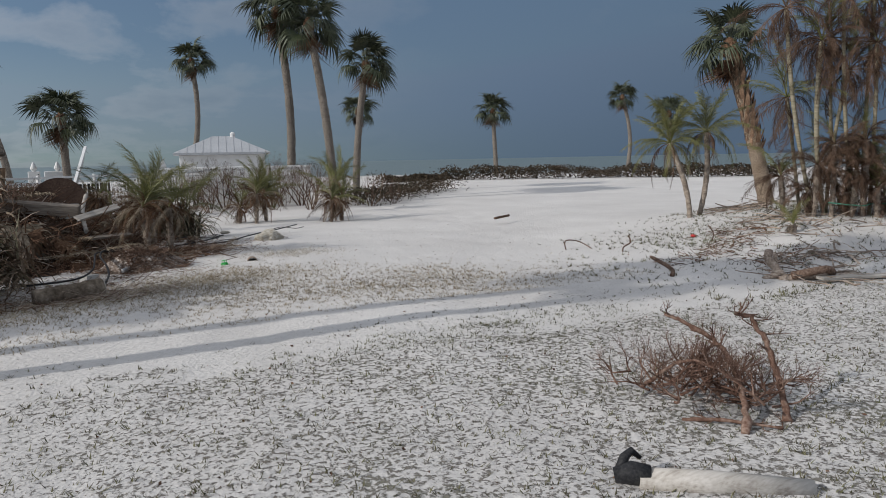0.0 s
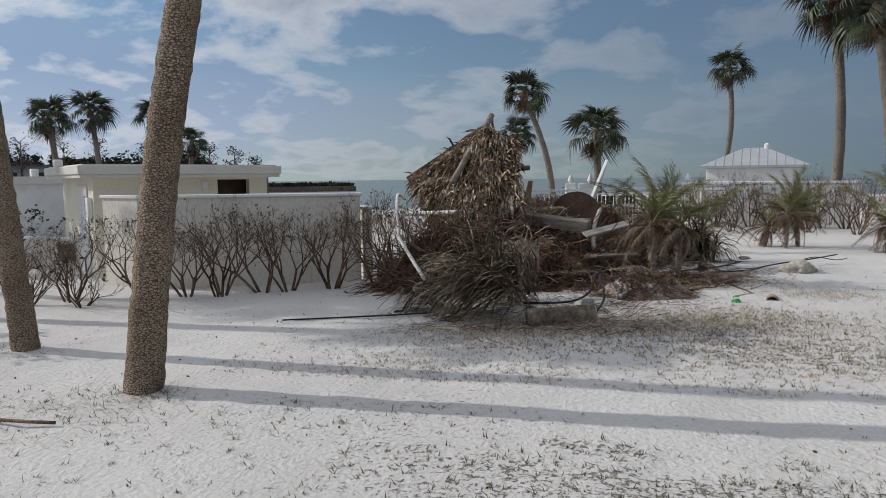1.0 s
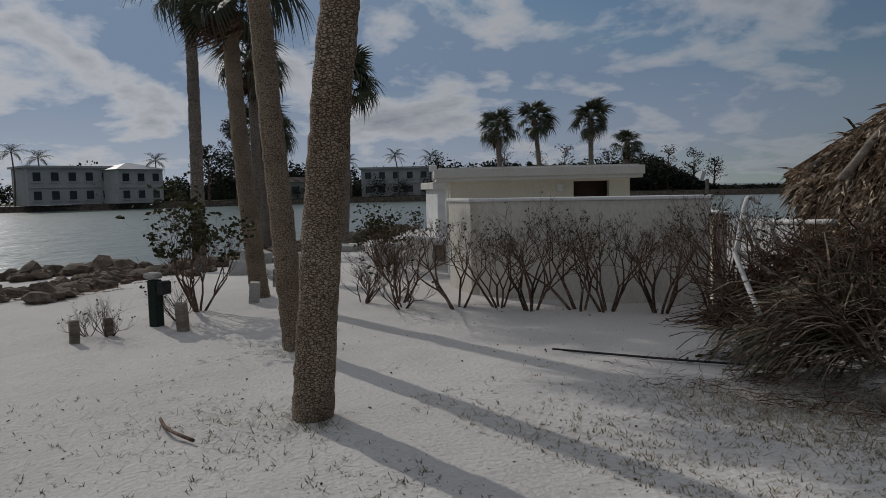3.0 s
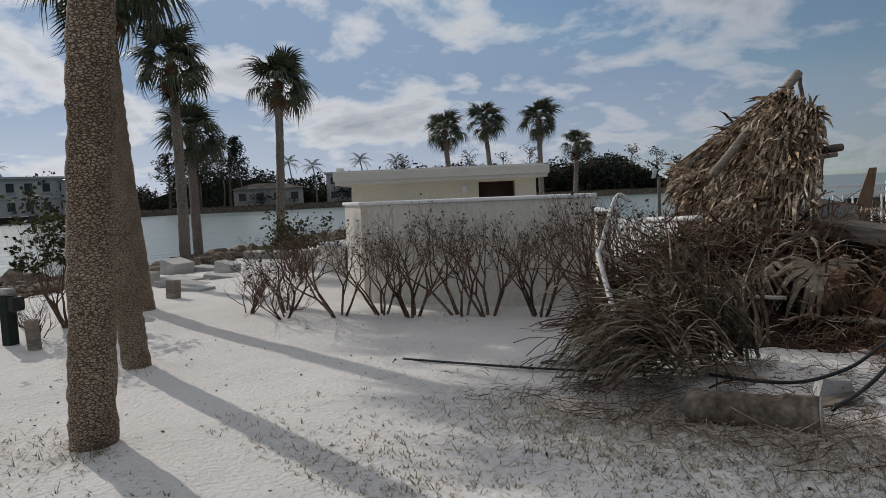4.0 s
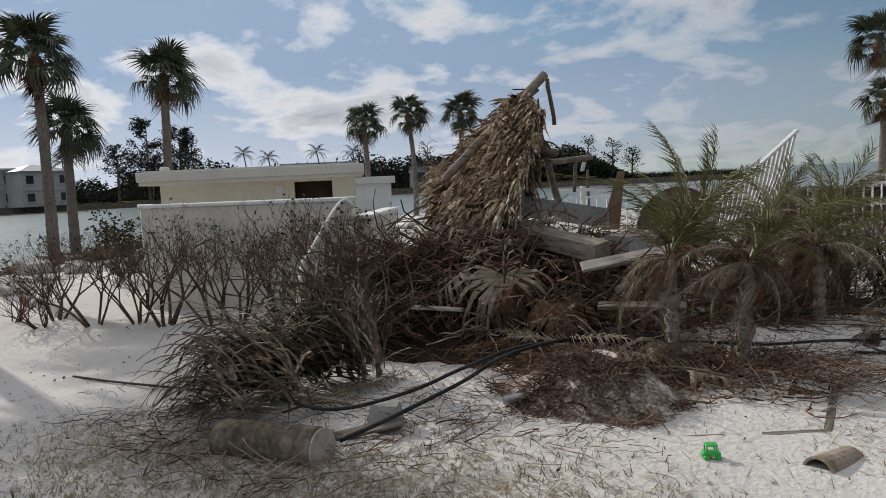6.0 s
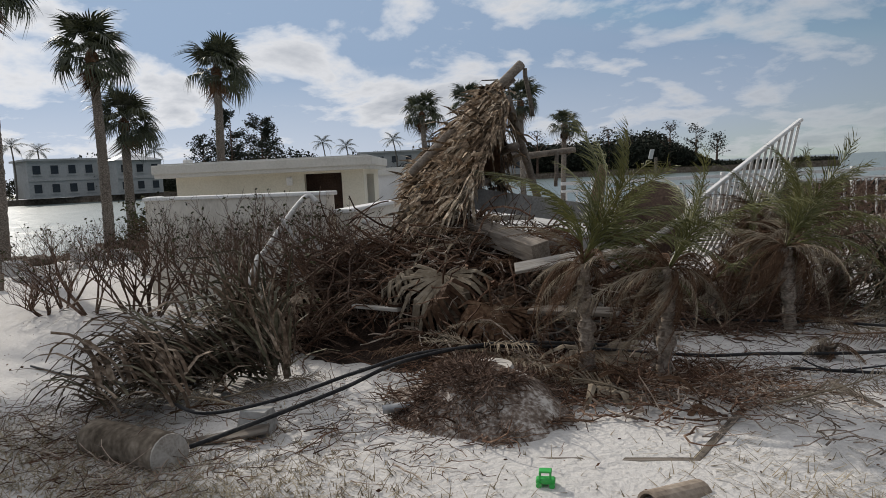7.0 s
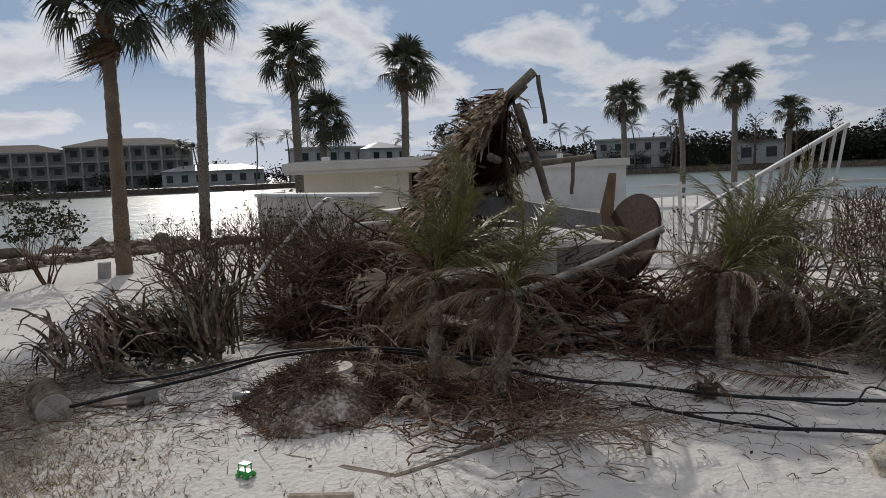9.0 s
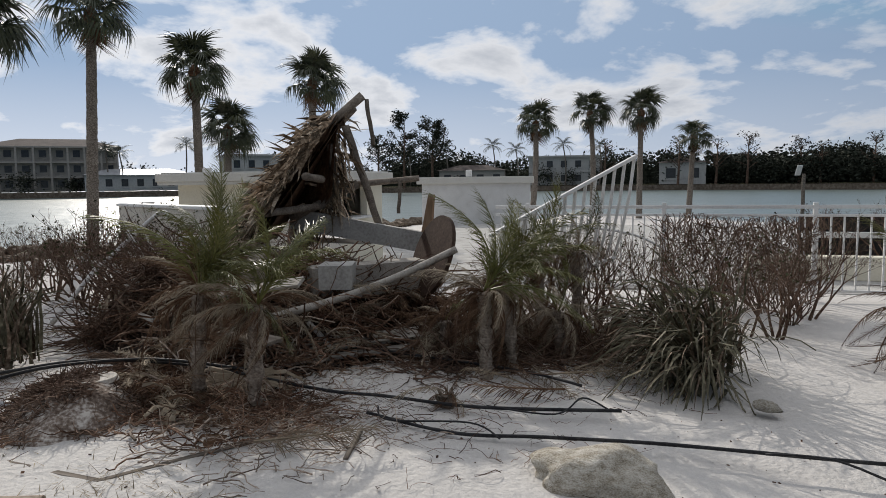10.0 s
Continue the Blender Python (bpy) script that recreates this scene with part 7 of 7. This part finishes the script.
rng = random.Random(99)
for part_no, (s0, s1, n, hmin, hmax) in enumerate(((0.0, 0.42, 13000, 2.0, 6.0), (0.42, 0.72, 20000, 3.0, 7.5), (0.72, 1.0, 32000, 4.0, 7.6))):
    b = Build()
    for k in range(n):
        s = s0 + (s1 - s0) * rng.random()
        p, o = far_at(s)
        off = rng.uniform(6, 26) if part_no < 2 else rng.uniform(2, 18)
        p = p + o * off
        env = hmin + (hmax - hmin) * max(0.0, 0.5 + 1.1 * noise.noise(Vector((p.x * 0.06, p.y * 0.06, 5.0)))) + 1.4 * noise.noise(Vector((p.x * 0.35, p.y * 0.35, 9.0)))
        env *= 1 - 0.97 * sm((s - 0.87) / 0.065)
        leaf_blade(b, rng, Vector((p.x, p.y, 0.4 + max(env, 0.3) * rng.random() ** 0.6)), rng.uniform(0.3, 0.75))
    steps = 150
    for layer, off in ((0, 9.0), (1, 15.0)) if part_no else ():           # the dark inside of the woods
        for k in range(steps):
            row = []
            for e in (0, 1):
                p, o = far_at(s0 + (s1 - s0) * (k + e) / steps)
                p = p + o * off
                env = hmin + (hmax - hmin) * max(0.0, 0.5 + 1.1 * noise.noise(Vector((p.x * 0.06, p.y * 0.06, 5.0)))) + 1.6 * noise.noise(Vector((p.x * 0.5, p.y * 0.5, 9.0 + layer)))
                env *= 1 - 0.97 * sm((s0 + (s1 - s0) * (k + e) / steps - 0.87) / 0.065)
                row.append((p, o, 0.3 + max(0.1, env * (0.60 + 0.15 * layer))))
            (p, o, h0), (p2, o2, h2) = row
            b.quad((p.x, p.y, 0), (p2.x, p2.y, 0), (p2.x, p2.y, h2), (p.x, p.y, h0))
            b.quad((p.x, p.y, h0), (p2.x, p2.y, h2), (p2.x + o2.x * 4, p2.y + o2.y * 4, h2 * 0.7), (p.x + o.x * 4, p.y + o.y * 4, h0 * 0.7))
    thing("far_woods", b.mesh("far_woods", FARLEAF), None, "dark storm-thinned woods on the far shore", "trees", kind="stuff")

for k in range(26):
    s = 0.18 + 0.56 * (k + rng.uniform(-0.35, 0.35)) / 26
    c, o = far_at(s)
    c = c + o * rng.uniform(2.0, 6.0)
    b, w, h = Build(), rng.uniform(1.6, 4.0), rng.uniform(1.6, 4.2)
    for _ in range(420):
        v = Vector((rng.gauss(0, 0.45), rng.gauss(0, 0.45), rng.gauss(0.5, 0.26)))
        leaf_blade(b, rng, Vector((v.x * w, v.y * w, max(0.05, v.z * h))), rng.uniform(0.25, 0.5))
    thing("garden_bush", b.mesh("garden_bush", FARLEAF), Matrix.Translation((c.x, c.y, 0.4)), "dark garden bush before the far houses", "bush", "bushes on the far shore")


def feathery_tree(x, y, h, seed, leafy):
    """A tall open tree with thin ascending limbs."""
    rng = random.Random(seed)
    ob = thing("far_tree", None, Matrix.Translation((x, y, 0.3)), "tall thin-crowned tree standing above the far woods", "tree", "tall trees on the far shore")
    b, lv = Build(), Build()
    b.tube([(0, 0, 0), (0.2, 0, h * 0.4), (0.1, 0.2, h * 0.95)], [0.28, 0.2, 0.04], 7)
    for k in range(26):
        z = h * rng.uniform(0.3, 0.97)
        a = rng.uniform(0, 6.28)
        L = h * 0.30 * (1.15 - z / h) + 0.7
        p = Vector((0.1, 0.1, z))
        q = p + Vector((math.cos(a) * L, math.sin(a) * L, L * rng.uniform(0.3, 1.0)))
        b.tube([p, p.lerp(q, 0.5) + Vector((0, 0, 0.1)), q], [0.07, 0.05, 0.02], 4, False)
        for _ in range(leafy):
            r = p.lerp(q, rng.uniform(0.35, 1.1)) + Vector((rng.gauss(0, 0.35), rng.gauss(0, 0.35), rng.gauss(0, 0.3)))
            leaf_blade(lv, rng, r, rng.uniform(0.22, 0.42))
    part("trunk", b.mesh("trunk", TWIG), ob)
    tagged(part("crown", lv.mesh("crown", FARLEAF), ob), kind="stuff")


for k, (x, y, h, lf) in enumerate(((-121, 60, 13.5, 120), (-119, 65, 13.0, 120), (-123, 55.5, 9.5, 60), (-96, 122, 9.5, 8), (-100, 118, 8.5, 8), (-80, 136, 9.0, 10), (-76, 139, 8.0, 12), (-104, 112, 9.5, 7), (-72, 140, 6.0, 14), (-90, 129, 8.5, 10), (-87, 131, 7.5, 10), (-112, 100, 9, 6))):
    feathery_tree(x, y, h, 300 + k, lf)
for k, (x, y, h) in enumerate(((-138, 68, 8.3), (-136, 72, 8.0), (-134, 75, 8.3), (-129, 84, 8.6), (-126, 88, 7.6), (-145, 22, 9.0), (-150, 8, 8.2), (-150, 11, 7.5), (-146, 29, 9.5), (-146, 33, 8.5), (-141, 52, 8.0), (-120, 96, 8.5), (-115, 101, 8.0), (-153, -34, 8.0))):
    rng = random.Random(400 + k)
    ob = thing("coconut_palm", None, Matrix.Translation((x, y, 0.4)), "far coconut palm bent by the wind", "palm tree", "coconut palms on the far shore")
    hd = Vector((rng.uniform(-0.8, 0.8), rng.uniform(-0.8, 0.8), h))
    b = Build()
    b.tube(curve_points((0, 0, 0), hd, (0.3, 0.2), 6), [0.2, 0.18, 0.16, 0.15, 0.14, 0.13, 0.12], 6)
    part("trunk", b.mesh("trunk", BARK_DARK), ob)
    for i in range(13):
        m = Matrix.Translation(hd) @ Matrix.Rotation(0.35, 4, "Y") @ Matrix.Rotation(i * 2.4, 4, "Z") @ Matrix.Rotation(-radians(70 - 100 * i / 13), 4, "Y") @ Matrix.Diagonal((2.7, 5.2, 2.7, 1))
        part("frond", FEATHERS_DARK[i % 2], ob, m)
b = Build()
b.tube([(0, 0, -1.2), (0, 0, 1.35)], [0.11, 0.10], 8)
pile = thing("channel_marker", None, Matrix.Translation((-21.95, 46.05, 0.55)), "dark channel piling with a small white sign", "marker")
part("piling", b.mesh("piling", BARK_DARK), pile)
b = Build()
b.box(Matrix.Translation((-0.25, -0.1, 1.55)) @ Matrix.Rotation(0.3, 4, "Y"), 0.06, 0.42, 0.6, 0.01)
part("sign", b.mesh("sign", WHITE), pile)


# ---- grass and litter on the sand ----
def tufts(name, n, mat, label, where, seed, blades=(3, 6), size=(0.02, 0.055)):
    rng = random.Random(seed)
    b = Build()
    made = tries = 0
    while made < n and tries < n * 14:
        tries += 1
        x, y = where(rng)
        if rng.random() > cover(x, y) ** 1.3:
            continue
        made += 1
        p = Vector((x, y, top(x, y)))
        for _ in range(rng.randint(*blades)):
            a, L = rng.uniform(0, 6.28), rng.uniform(*size)
            d = Vector((math.cos(a), math.sin(a), rng.uniform(0.15, 1.1))).normalized()
            s = Vector((-math.sin(a), math.cos(a), 0)) * L * 0.10
            o = Vector((rng.uniform(-0.02, 0.02), rng.uniform(-0.02, 0.02), -0.004))
            b.tri(p + o - s, p + o + s, p + o + d * L)
    return thing(name, b.mesh(name, mat), None, label, "grass", kind="stuff")


tufts("lawn_grass", 9000, TURF, "matted storm-flattened grass sticking out of the sand", lambda r: (r.uniform(-5, 9), r.uniform(1.2, 6.2)), 1)
GREENTURF = mixed_material("green_turf", ((0.06, 0.058, 0.03), (0.115, 0.12, 0.058), (0.18, 0.18, 0.095)), 3, 40, (1, 1, 1), 0.95, 0.1, 0.003, island=0.4)
tufts("green_turf_edge", 800, GREENTURF, "torn green edge of the lawn standing out of the sand", lambda r: (r.uniform(1.0, 5.0), r.gauss(5.5, 0.2)), 5, (3, 6), (0.015, 0.045))
tufts("dry_grass", 7000, STRAW, "dry straw-coloured grass on the sand", lambda r: (r.uniform(-3, 7), r.uniform(6.8, 10.4)), 2)
tufts("far_lawn_grass", 4500, TURF, "grass tufts under the leaning palm", lambda r: (r.uniform(6, 17), r.uniform(5, 11.5)), 3, (3, 6), (0.03, 0.09))
for k, (cx, cy, n, s, mt, lb) in enumerate(((-3.0, 6.15, 160, 0.18, TURF, "litter and dead grass at the leaning palm's foot"), (-3.3, 5.85, 220, 0.35, STRAW, "dry grass round the palm's foot"), (-1.0, 8.35, 1500, 0.5, STRAW, "dry brown grass and litter by the log"), (1.5, 9.0, 3500, 0.65, STRAW, "thick mat of dry straw along the walk"), (0.2, 8.55, 2000, 0.55, STRAW, "mat of dry straw before the log"), (3.0, 10.9, 900, 0.45, STRAW, "spread of straw round the pipe end"), (-5.1, 7.1, 60, 0.25, TURF, "litter round the palm's foot"), (-3.6, 5.3, 160, 0.5, STRAW, "dry grass blades on the sand"))):
    rng = random.Random(600 + k)
    b = Build()
    for _ in range(n):
        x, y = cx + rng.gauss(0, s), cy + rng.gauss(0, s * 0.6)
        p = Vector((x, y, top(x, y) + 0.003))
        a, L = rng.uniform(0, 6.28), rng.uniform(0.04, 0.14)
        d = Vector((math.cos(a), math.sin(a), rng.uniform(0.02, 0.7))).normalized()
        sd = Vector((-math.sin(a), math.cos(a), 0)) * 0.003
        b.tri(p - sd, p + sd, p + d * L)
    thing("straw_patch", b.mesh("straw_patch", mt), None, lb, "grass", kind="stuff")
rng = random.Random(700)
b = Build()
for _ in range(3500):                                  # scattered crumbs of bark and leaf
    x, y = rng.uniform(-6, 8), rng.uniform(1.5, 15)
    p = Vector((x, y, top(x, y) + 0.006))
    leaf_blade(b, rng, p, rng.choice((0.006, 0.008, 0.012, 0.016, 0.026)))
thing("leaf_litter", b.mesh("leaf_litter", ROOT), None, "crumbs of bark and dead leaf scattered on the sand", "litter", kind="stuff")
